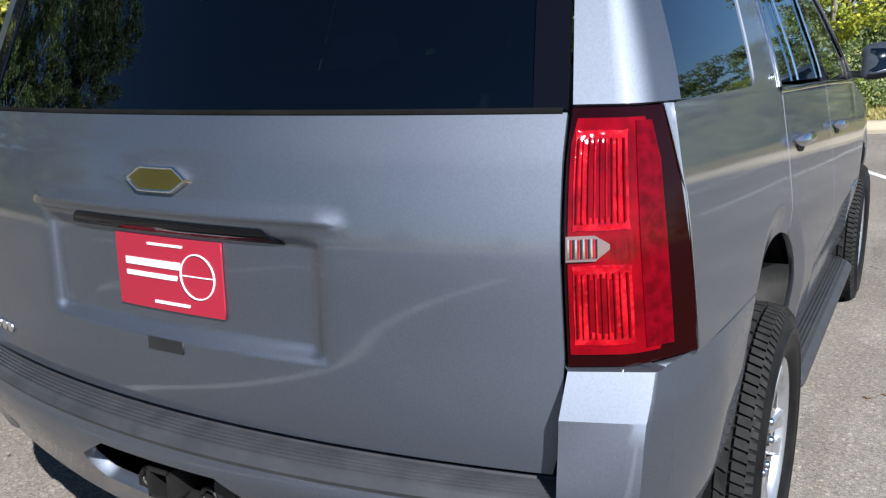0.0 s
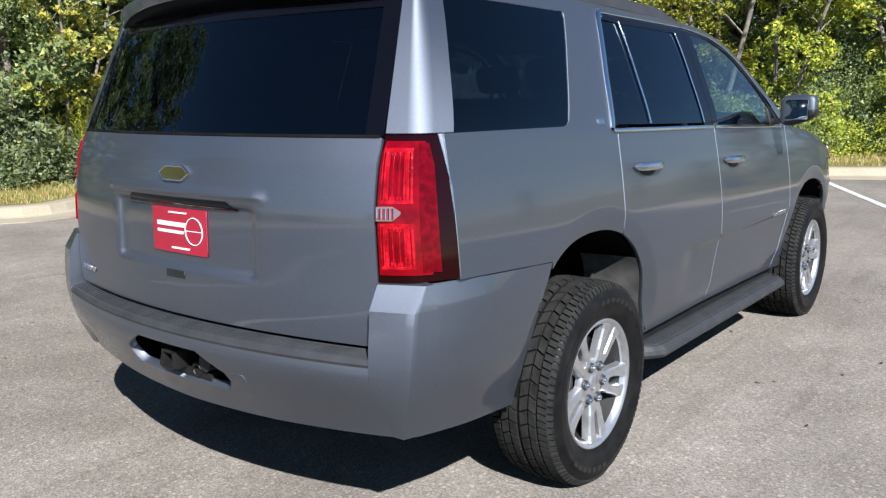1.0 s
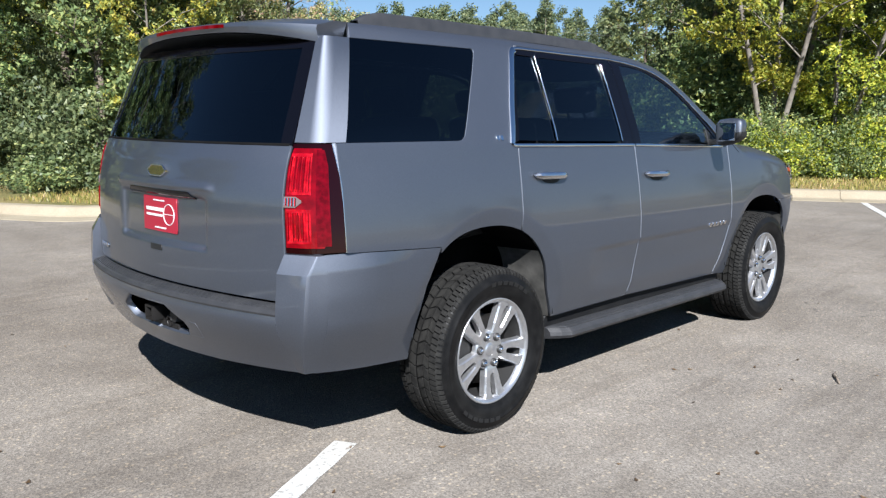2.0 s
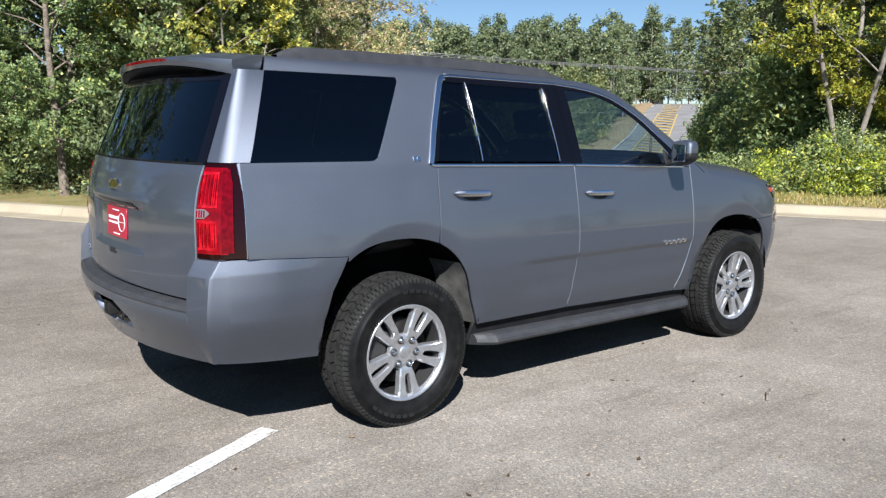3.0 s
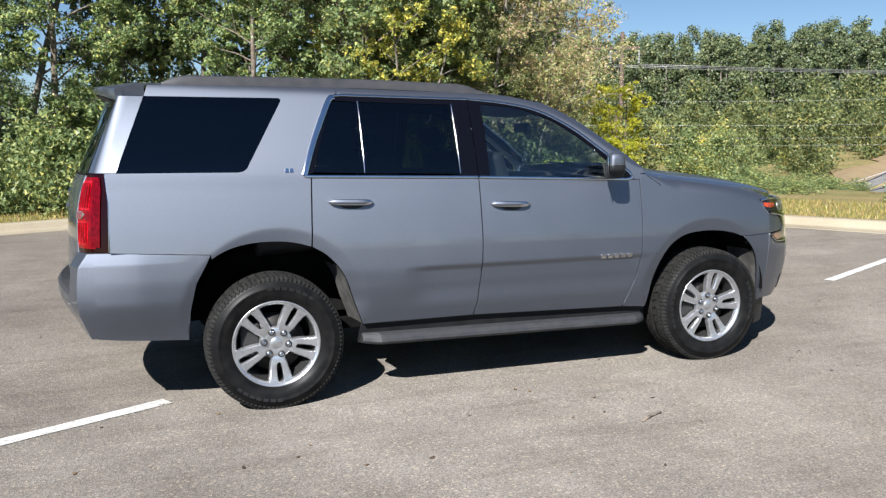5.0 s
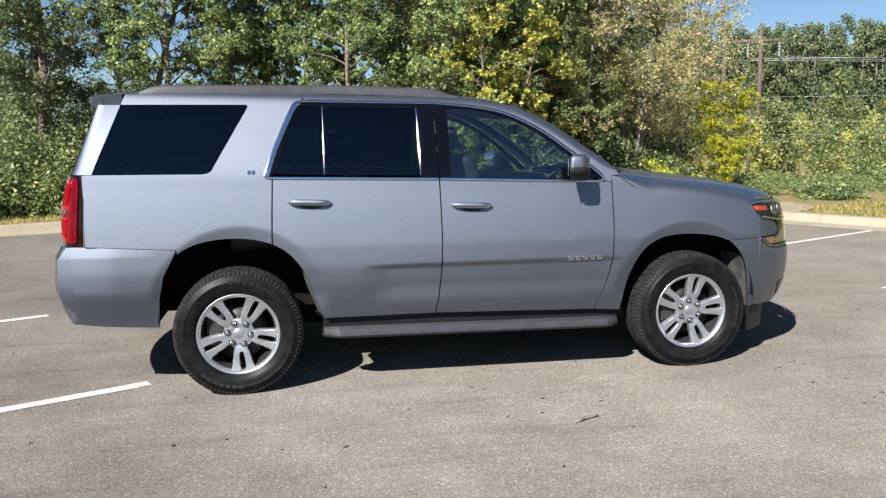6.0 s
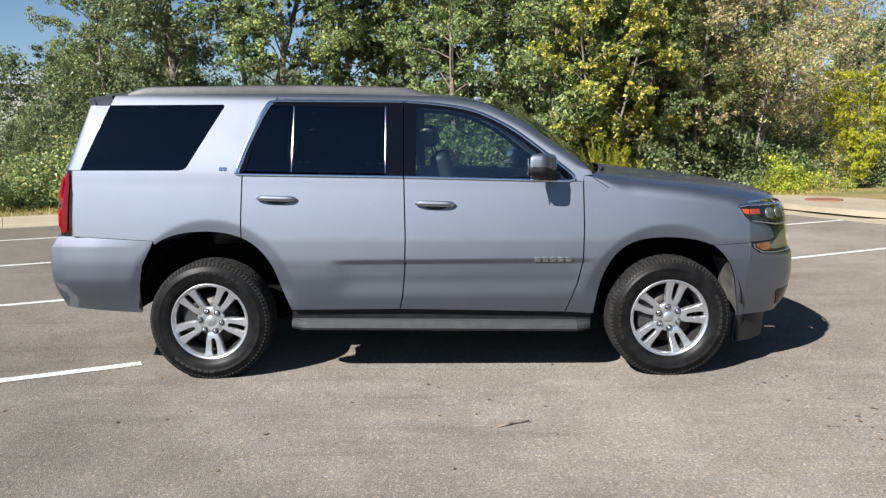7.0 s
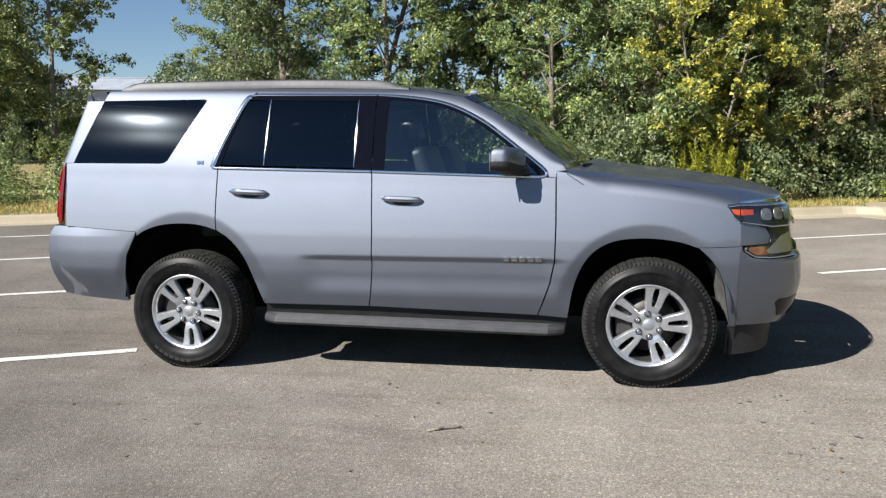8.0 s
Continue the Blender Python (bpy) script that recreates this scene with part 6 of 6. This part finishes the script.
# wood beyond the end of the lot, from the drain round to the open left
for row, (nn, kinds) in enumerate(((8.6, (3, 2, 0, 6, 2)), (10.6, (0, 1, 6, 2)), (13.2, (7, 8, 5, 6)), (16.5, (8, 7, 8)))):
    u = 6.6 + 0.5 * row
    while u < (14.2, 14.6, 18.6, 21.0)[row]:
        n_ = nn + rng.uniform(-0.7, 0.7)
        if row > 0 or u > 8:
            plant(rng.choice(kinds if row > 1 else (2, 0, 1, 0) if u < 9.3 else (6, 0, 2, 2) if u < 11.5 else (3, 0, 2, 3)), *un(u, n_)[:2], rng.uniform(0.72, 1.0))
        u += rng.uniform(1.5, 2.3)
for row, (nn, kinds) in enumerate(((13.6, (2, 0, 1)), (15.4, (7, 1, 5)))):
    u = 1.5 + 0.3 * row
    while u < 6.6:
        plant(rng.choice(kinds), *un(u, nn + rng.uniform(-0.8, 0.8))[:2], rng.uniform(0.7, 0.95))
        u += rng.uniform(1.8, 2.8)
# wood beyond the front kerb
for row, (uu, kinds) in enumerate(((15.6, (4, 2, 0)), (17.6, (0, 5, 2)), (20.5, (8, 5, 7)), (24.0, (8, 7)))):
    n_ = -15.0
    while n_ < -3.2 + 0.4 * row:
        plant(rng.choice(kinds), *un(uu + rng.uniform(-0.7, 0.7), n_)[:2], rng.uniform(0.75, 1.02) * (1.0 if n_ > -9.5 else 0.5))
        n_ += rng.uniform(1.7, 2.7)
# trees down the slope between the kerb and the far road
for uu, n0, n1 in ((21.0, -8.0, -1.6), (27.0, -7.5, -0.9), (33.0, -6.5, 0.2), (40.0, -6.0, 1.4), (50.0, -3.0, 3.2), (58.0, 0.0, 4.6)):
    n_ = n0
    while n_ <= n1:
        plant(rng.choice((1, 8, 7, 0)), *un(uu + rng.uniform(-1, 1), n_)[:2], rng.uniform(0.9, 1.15))
        n_ += rng.uniform(2.0, 2.8)
plant(9, *un(15.6, -3.1)[:2], 1.0, 20)
plant(10, *un(16.7, 7.5)[:2], 0.55, 150)
plant(10, *un(16.2, 7.3)[:2], 0.30)
plant(11, *un(13.7, 8.2)[:2], 1.0, 40)
for k_, u_, n_, s_ in ((12, 9.5, 8.5, 0.80), (12, 10.7, 8.3, 0.56), (0, 9.9, 9.0, 0.5), (3, 14.3, 9.5, 0.85), (2, 11.0, 8.4, 0.56), (0, 12.0, 8.3, 0.50), (2, 12.7, 9.0, 0.52)):
    plant(k_, *un(u_, n_)[:2], s_)
# yellow crown over the green ones, thin rust-coloured trees farther back
plant(6, *un(13.9, 15.6)[:2], 0.95)
plant(6, *un(10.6, 9.9)[:2], 0.60)
plant(6, *un(11.6, 9.0)[:2], 0.52)
for u_, n_ in ((24.5, 16.8), (26.8, 18.2), (28.9, 18.5), (30.5, 20.4), (23.0, 18.5)):
    plant(3, *un(u_, n_)[:2], 1.0 + 0.05 * (n_ - 17))
# trees past the left end, and the screen of trees behind the viewer
for x, y, k, s in ((-13.2, 16.2, 2, 1.0), (-15.5, 15.0, 0, 1.05), (-17.5, 18.0, 1, 1.0), (-12.0, 26.0, 0, 0.9)):
    plant(k, x, y, s)
for i in range(22):
    a = radians(188 + 150 * i / 21 + rng.uniform(-1.5, 1.5))
    r = rng.uniform(54, 66)
    plant(rng.choice((7, 8)), r * math.cos(a), r * math.sin(a) - 4, rng.uniform(0.4, 0.55))
used = set()
for kind, x, y, s, turn in spots:
    m = Matrix.Translation((x, y, height(x, y) - 0.05)) @ Matrix.Rotation(radians(turn), 4, "Z") @ Matrix.Diagonal((s, s, s * rng.uniform(0.92, 1.08), 1))
    if kind not in used:
        used.add(kind)
        KINDS[kind].matrix_basis = m
    else:
        o = copy_thing(KINDS[kind], Matrix.Identity(4))
        o.matrix_basis = m

# undergrowth along the wood's edge: one mass of shrubs, vines and saplings
protos = [(bush_points(40 + i, 1.7, 1.1 + 0.25 * i, 1800, 0.043), i) for i in range(4)] + [(bush_points(50 + i, 1.7, 1.2 + 0.3 * i, 750, 0.068), i) for i in range(2)] + [(bush_points(60 + i, 2.0, 2.8 + 0.5 * i, 3800, 0.042), i) for i in range(2)]


def scatter(name, places, mat, label, cat):
    chunks = []
    for x, y, s, sz, turn, p in places:
        c, q = math.cos(turn), math.sin(turn)
        pts = protos[p][0] * np.array([s, s, sz])
        pts = pts @ np.array([[c, q, 0], [-q, c, 0], [0, 0, 1]]) + np.array([x, y, height(x, y) - 0.05])
        chunks.append(pts)
    ob = new(name, faces_mesh(name, np.concatenate(chunks), mat))
    return tagged(ob, label, cat, kind="stuff")


def band(count, ulo, uhi, nlo, nhi, smin, smax, tallmin, tallmax, picks=(0, 1, 2, 3)):
    out = []
    for i in range(count):
        x, y, z = un(rng.uniform(ulo, uhi), rng.uniform(nlo, nhi))
        s = rng.uniform(smin, smax)
        out.append((x, y, s, s * rng.uniform(tallmin, tallmax), rng.uniform(0, 6.28), rng.choice(picks)))
    return out


scatter("undergrowth", band(12, 7.0, 16.5, 7.8, 9.4, 0.5, 1.0, 0.7, 1.1) + band(50, -3, 7, 12.0, 14.5, 0.5, 1.2, 0.6, 1.2) + band(60, 14.6, 17, -17, -1.6, 0.5, 1.2, 0.7, 1.3)
        + band(11, 15.2, 16.6, -14, -2.4, 0.6, 1.0, 0.85, 1.1, (6, 7)) + band(4, 8, 16.5, 8.8, 9.4, 0.6, 1.0, 0.85, 1.1, (6, 7)) + band(44, 15.3, 25, 3.0, 8.5, 0.5, 0.9, 0.35, 0.7, (0, 1, 4, 5)) + band(16, 14.8, 17.0, -1.8, 0.5, 0.35, 0.7, 0.6, 1.0) + band(20, -14, -3, 13.5, 16, 0.8, 1.3, 0.6, 0.9),
        LEAF_GREEN, "tangled green shrubs and vines under the trees", "undergrowth")
scatter("yellow_shrubs", band(9, 13.2, 16.4, 7.2, 8.6, 0.4, 0.85, 0.7, 1.1) + band(14, 14.4, 15.8, -7, -1.6, 0.5, 1.0, 0.8, 1.3) + band(3, 14.4, 15.4, -2.0, 0.0, 0.25, 0.4, 0.8, 1.1),
        LEAF_YELLOW, "yellow-green shrubs in the sun at the verge", "undergrowth")

# darker shrubs for variety; their leaf colour also paints the shadowy gaps
scatter("dark_shrubs", band(34, 7.0, 17, 8.0, 9.8, 0.6, 1.2, 0.7, 1.3) + band(16, 15, 17, -14, -2, 0.6, 1.2, 0.8, 1.2)
        + band(24, 8, 17, 9.8, 15, 0.7, 1.1, 0.85, 1.1, (6, 7)) + band(20, 17, 23, -15, -2, 0.7, 1.1, 0.85, 1.1, (6, 7)) + band(24, -1, 7, 14.0, 18, 0.7, 1.1, 0.85, 1.1, (6, 7)), LEAF_DARK, "dark green shrubs under the trees, shaded gaps put into their colour", "undergrowth")
scatter("brown_shrubs", band(14, 10.5, 17.5, 7.6, 9.2, 0.4, 0.85, 0.8, 1.3) + band(8, 14.8, 16, -12, -2, 0.4, 0.8, 0.8, 1.2), LEAF_TURN, "brown and yellow shrubs at the wood's edge", "undergrowth")

# dry grass blades on the verge
rs = np.random.RandomState(3)
def blades(count, ulo, uhi, nlo, nhi, tall):
    p = np.stack([rs.uniform(ulo, uhi, count), rs.uniform(nlo, nhi, count)], 1)
    xy = np.stack([p[:, 0] * UX - p[:, 1] * UY, p[:, 0] * UY + p[:, 1] * UX], 1)
    z = np.array([height(a, b) for a, b in xy])
    a = rs.uniform(0, 6.28, count)
    w = 0.006 + 0.006 * rs.rand(count)
    h = tall * rs.uniform(0.4, 1.2, count)
    lean = rs.normal(size=(count, 2)) * (0.35 * h)[:, None]
    d = np.stack([np.cos(a) * w, np.sin(a) * w], 1)
    lo = np.concatenate([xy - d, (z - 0.01)[:, None]], 1)
    ro = np.concatenate([xy + d, (z - 0.01)[:, None]], 1)
    tr = np.concatenate([xy + lean + d * 0.3, (z + h)[:, None]], 1)
    tl = np.concatenate([xy + lean - d * 0.3, (z + h)[:, None]], 1)
    return np.stack([lo, ro, tr, tl], 1).reshape(-1, 3)


grass = np.concatenate([blades(16000, 11.95, 15.5, -14, 3.0, 0.07), blades(9000, 6.0, 15.5, 6.6, 8.6, 0.07), blades(12000, -14, 5.6, 10.75, 13.6, 0.07)])
tagged(new("verge_grass", faces_mesh("verge_grass", grass, GRASS, 4)), "short dry yellow grass on the verge", "grass", kind="stuff")

# leafy yellow-green weeds: upright stems, each with narrow leaves
rs = np.random.RandomState(8)
weed_at = np.array(un(9.25, 7.75))
stem_pts = []
for k in range(46):
    foot = weed_at + np.array([rs.normal() * 0.28, rs.normal() * 0.28, 0.1])
    lean, tall = rs.normal(size=2) * 0.13, rs.uniform(0.75, 1.35)
    up = np.array([lean[0] * tall, lean[1] * tall, tall])
    h = rs.uniform(0.15, 1, (70, 1)) ** 0.8
    c = foot + up * h
    a = rs.uniform(0, 6.283, 70)
    out = np.stack([np.cos(a), np.sin(a), rs.uniform(0.2, 1.0, 70)], 1) * rs.uniform(0.06, 0.13, (70, 1))
    side = np.stack([-np.sin(a), np.cos(a), np.zeros(70)], 1) * 0.011
    stem_pts.append(np.stack([c - side, c + side, c + out + side * 0.3, c + out - side * 0.3], 1).reshape(-1, 3))
    w = np.array([0.005, 0.0, 0.0])
    stem_pts.append(np.stack([foot - w, foot + w, foot + up + w * 0.4, foot + up - w * 0.4]))
tagged(new("tall_weeds", faces_mesh("tall_weeds", np.concatenate(stem_pts), LEAF_YELLOW, 4)), "clump of tall yellow-green weeds at the verge", "weeds", kind="stuff")

# far woods over the valley: one mass of pines, one of broadleaf crowns, with their trunks
def far_tree(seed, tall, crown, layers, per, size, bare_part):
    rs = np.random.RandomState(seed)
    cs, sp = [], []
    for i in range(layers):
        u = bare_part + (1 - bare_part) * (i + rs.rand()) / layers
        r = crown * math.sin(math.pi * clamp(0.25 + 0.72 * (u - bare_part) / (1 - bare_part))) * rs.uniform(0.25, 0.9)
        a = rs.uniform(0, 6.28)
        cs.append((r * math.cos(a), r * math.sin(a), tall * u))
        sp.append(crown * rs.uniform(0.28, 0.5))
    return leaf_cloud(rs, cs, sp, per, size)


far_protos = [far_tree(60 + i, 14 + 1.3 * i, 2.9, 36, 84, 0.22, 0.10) for i in range(3)]
fine_protos = [far_tree(80 + i, 8 + i, 3.4, 30, 330, 0.10, 0.05) for i in range(3)]
mid_protos = [far_tree(85 + i, 8 + i, 3.4, 28, 150, 0.157, 0.05) for i in range(3)]
coarse_protos = [far_tree(90 + i, 8 + i, 3.4, 26, 60, 0.24, 0.05) for i in range(3)]
low_protos = [far_tree(70 + i, 8 + i, 3.4, 26, 95, 0.205, 0.05) for i in range(3)]


def mass(name, places, lib, mat, label):
    chunks = []
    for x, y, s, turn, p in places:
        c, q = math.cos(turn), math.sin(turn)
        chunks.append((lib[p] * s) @ np.array([[c, q, 0], [-q, c, 0], [0, 0, 1]]) + np.array([x, y, height(x, y) - 0.2]))
    return tagged(new(name, faces_mesh(name, np.concatenate(chunks), mat)), label, "woods", kind="stuff")


def polar(count, a0, a1, r0, r1, s0, s1):
    return [(r * math.cos(a) - 1, r * math.sin(a) - 5, rng.uniform(s0, s1), rng.uniform(0, 6.28), rng.randrange(3))
            for r, a in ((rng.uniform(r0, r1), radians(rng.uniform(a0, a1))) for i in range(count))]


def off_road(places):
    """Keep the far road and its verge free."""
    out = []
    for p in places:
        t = ((p[0] - 52.8) * 0.8254 + (p[1] - 39.0) * 0.5645)
        d = -(p[0] - 52.8) * 0.5645 + (p[1] - 39.0) * 0.8254
        if not (-12 < d < (9 if t < 25 else 7) and t > -30):
            out.append(p)
    return out


pines = polar(36, 33, 42, 188, 210, 1.0, 1.3) + off_road(polar(215, 37, 64, 122, 150, 0.78, 1.0) + polar(24, 24, 36, 95, 130, 0.8, 1.1))
mass("pine_woods", pines, far_protos, LEAF_PINE, "distant dark pine wood on the rise")
tv, tf = [], []
for x, y, k, turn, p in pines:
    z = height(x, y)
    v, f = tube_data([(x, y, z - 0.3), (x, y, z + 6 * k), (x, y, z + 13 * k)], [0.16, 0.13, 0.06], 5, False)
    o = len(tv)
    tv.extend(v)
    tf.extend([tuple(i + o for i in q) for q in f])
tagged(mesh_ob("pine_trunks", tv, tf, PALEBARK), "straight bare trunks of the distant pines", "trunks", kind="stuff")
mass("valley_thicket", off_road(polar(95, 38, 66, 66, 122, 0.5, 0.9) + polar(20, 24, 35, 50, 90, 0.6, 1.0)), low_protos, LEAF_GREEN, "rough green thicket across the valley")
mass("turning_thicket", off_road(polar(17, 38, 64, 64, 112, 0.35, 0.62)), low_protos, LEAF_GOLD, "brown and yellow saplings across the valley")
mass("bright_thicket", off_road(polar(30, 38, 64, 60, 100, 0.3, 0.55)), low_protos, LEAF_GREEN, "bright green saplings across the valley")
slope = []
for i in range(150):
    u_ = rng.uniform(17, 62)
    x, y, z = un(u_, -3.67 + 0.172 * (u_ + 3.6) - rng.uniform(0.9, 8.0))
    slope.append((x, y, rng.uniform(0.16, 0.30) * (1 + u_ / 60), rng.uniform(0, 6.28), rng.randrange(3)))
mass("slope_shrubs", slope, low_protos, LEAF_GREEN, "leafy shrubs on the slope beside the far road")
mass("bank_hedge", [(r * math.cos(a) + 2.4, r * math.sin(a) - 6, rng.uniform(0.34, 0.44), rng.uniform(0, 6.28), rng.randrange(3)) for r, a in ((rng.uniform(56, 76), radians(rng.uniform(117, 128))) for i in range(30))], mid_protos, LEAF_DARK, "dark green hedge on the bank below the building")
mass("far_left_woods", [p for p in polar(52, 106, 130, 58, 95, 0.75, 1.15) if not 119.5 < math.degrees(math.atan2(p[1] + 6, p[0] - 2.4)) < 126], mid_protos, LEAF_DARK, "distant green woods past the end of the lot")
mass("far_woods", polar(20, 64, 108, 45, 80, 0.7, 1.0), fine_protos, LEAF_DARK, "green woods behind the trees at the lot's end")
mass("far_tree_line", polar(40, 150, 360 + 10, 80, 110, 0.5, 0.8), coarse_protos, LEAF_DARK, "low distant tree line across the lot")
# ---- far road, poles and wires, distant houses ----
road_v, road_f = [], []
RD, RN = Vector((0.8254, 0.5645)), Vector((-0.5645, 0.8254))
for i in range(41):
    t = -14 + 160 * i / 40
    for j in range(5):
        p = Vector((52.8, 39.0)) + RD * t + RN * (-4.5 + 9 * j / 4)
        road_v.append((p.x, p.y, height(p.x, p.y) + 0.22))
for i in range(40):
    for j in range(4):
        a = i * 5 + j
        road_f.append((a, a + 5, a + 6, a + 1))
tagged(mesh_ob("far_road", road_v, road_f, FAR_ROAD), "grey road climbing the far slope", "road", kind="structure")


EARTH = material("bare_orange_earth", (0.36, 0.23, 0.12), 0.95)
base(EARTH, ramp(EARTH, noise_of(EARTH, 0.6, 7, 0.65), [(0.3, (0.22, 0.155, 0.08)), (0.55, (0.29, 0.205, 0.11)), (0.75, (0.22, 0.21, 0.09))]))
bank_v, bank_f = [], []
for i in range(41):
    t = -14 + 120 * i / 40
    for j in range(5):
        p = Vector((52.8, 39.0)) + RD * t + RN * (4.6 + (3.2 + 0.9 * math.sin(i * 0.9) + 0.5 * math.sin(i * 2.3)) * j / 4)
        bank_v.append((p.x, p.y, height(p.x, p.y) + 0.10 + 0.5 * math.sin(math.pi * j / 4) ** 2))
for i in range(40):
    for j in range(4):
        a = i * 5 + j
        bank_f.append((a, a + 5, a + 6, a + 1))
tagged(mesh_ob("earth_bank", bank_v, bank_f, EARTH), "bank of bare orange earth beside the far road", "earth bank", kind="structure")


def strip(name, t0, t1, d0, d1, mat, label, skew=0.0):
    vs = []
    for t in [t0 + (t1 - t0) * k / 6 for k in range(7)]:
        for d in (d0, d1):
            p = Vector((52.8, 39.0)) + RD * (t + skew * (d - d0)) + RN * d
            vs.append((p.x, p.y, height(p.x, p.y) + 0.30))
    ob = mesh_ob(name, vs, [(2 * i, 2 * i + 2, 2 * i + 3, 2 * i + 1) for i in range(6)], mat)
    return tagged(ob, label, "road marking", "far road markings", "structure")


for k in range(26):
    t = 2 + k * 3.6
    strip("road_hatching", t, t + 0.9, -0.6, 1.9, YELLOW, "yellow painted hatching bar on the road", 0.8)
for d in (-4.1, -0.85, 2.1, 4.1):
    strip("road_edge_line", -12, 140, d, d + 0.16, LINE if abs(d) > 3 else YELLOW, "painted line along the far road")


def wire(points, r=0.014, label="thin bare overhead wire"):
    pts = []
    for p, q in zip(points, points[1:]):
        for k in range(12):
            t = k / 12
            m = Vector(p).lerp(Vector(q), t)
            m.z -= 4 * t * (1 - t) * (Vector(q) - Vector(p)).length * 0.008
            pts.append(m)
    pts.append(Vector(points[-1]))
    v, f = tube_data(pts, [r] * len(pts), 4)
    return tagged(mesh_ob("overhead_wire", v, f, CABLE), label, "wire", "overhead wires")


poles = new("utility_pole_frame")
tagged(poles, "dark wooden H-frame of two power poles with crossarm", "utility pole")
A, B = Vector((37.0, 60.8, -2.0)), Vector((39.5, 59.3, -2.0))
for p in (A, B):
    v, f = tube_data([p, p + Vector((0, 0, 6)), p + Vector((0, 0, 13.0))], [0.24, 0.2, 0.15], 10)
    mesh_ob("pole", v, f, POLEWOOD, poles)
bar_dir = (B - A).normalized()
bm = bmesh.new()
box(bm, (5.2, 0.18, 0.22), A.lerp(B, 0.62) + Vector((0, 0, 11.6)), Euler((0, 0, math.atan2(bar_dir.y, bar_dir.x))).to_matrix(), 0.02)
part("crossarm", bm, POLEWOOD, poles)
ends = []
for t in (-0.3, 0.65, 1.5):
    p = A.lerp(B, t) + Vector((0, 0, 11.5))
    for k in range(5):
        bm = bmesh.new()
        bmesh.ops.create_cone(bm, segments=10, radius1=0.12, radius2=0.10, depth=0.16, cap_ends=True, matrix=Matrix.Translation(p - Vector((0, 0, 0.2 + 0.24 * k))))
        part("insulator", bm, CABLE, poles)
    ends.append(p - Vector((0, 0, 1.35)))
for e in ends:
    wire([e, e + Vector((112, -26, 0.4))], 0.03, "power cable strung from the pole frame")
wire([A + Vector((0, 0, 13)), A + Vector((112, -26, 13.5))], 0.012)
for x, y, h in ((48.2, 34.6, 4.0), (31.5, 47.0, 5.5)):
    z = height(x, y)
    v, f = tube_data([(x, y, z - 0.3), (x, y, z + h)], [0.11, 0.085], 8)
    tagged(mesh_ob("utility_post", v, f, POLEWOOD), "slim dark wooden post in the valley", "post")
for z in (1.2, 1.7, 2.6, 4.3):
    wire([(18, 62, z + 0.6), (33, 48, z), (58, 30, z + 0.2), (80, 10, z + 0.5)], 0.009)
for z in (0.6, 3.3, 3.9, 4.9):
    wire([(-46, 22, z + 0.6), (-16, 38, z), (20, 62, z + 0.6)], 0.009)


def house(x, y, z, w, d, h, turn, wall, roof, label):
    h_ob = new("house")
    h_ob.matrix_basis = Matrix.Translation((x, y, z)) @ Matrix.Rotation(radians(turn), 4, "Z")
    tagged(h_ob, label, "house")
    bm = bmesh.new()
    box(bm, (w, d, h), (0, 0, h / 2))
    part("wall", bm, wall, h_ob)
    e = 0.4
    vs = [(-w / 2 - e, -d / 2 - e, h), (w / 2 + e, -d / 2 - e, h), (w / 2 + e, d / 2 + e, h), (-w / 2 - e, d / 2 + e, h), (-w / 2 - e, 0, h + d * 0.28), (w / 2 + e, 0, h + d * 0.28)]
    mesh_ob("roof", vs, [(0, 1, 5, 4), (2, 3, 4, 5), (1, 2, 5), (3, 0, 4), (0, 3, 2, 1)], roof, h_ob, smooth=False)
    for k in (-0.3, 0.0, 0.3):
        bm = bmesh.new()
        box(bm, (1.1, 0.08, 1.3), (w * k, -d / 2 - 0.02, h * 0.55), None, 0.02)
        part("window", bm, GLOSSBLACK, h_ob)


HOUSEWALL = material("pale_siding", (0.62, 0.6, 0.55), 0.8)
base(HOUSEWALL, ramp(HOUSEWALL, noise_of(HOUSEWALL, 2, 5), [(0.3, (0.55, 0.53, 0.48)), (0.7, (0.7, 0.68, 0.63))]))
ROOFING = material("grey_metal_roof", (0.4, 0.43, 0.47), 0.5, 0.3)
base(ROOFING, ramp(ROOFING, noise_of(ROOFING, 1.5, 5), [(0.3, (0.34, 0.37, 0.41)), (0.7, (0.46, 0.49, 0.53))]))
house(158, 118, height(158, 118), 3.2, 3.0, 1.2, 125, HOUSEWALL, ROOFING, "small pale house at the top of the far road")
house(-44, 72, 0.6, 15, 5, 6.0, 30, HOUSEWALL, ROOFING, "pale building with a grey metal roof behind the trees")
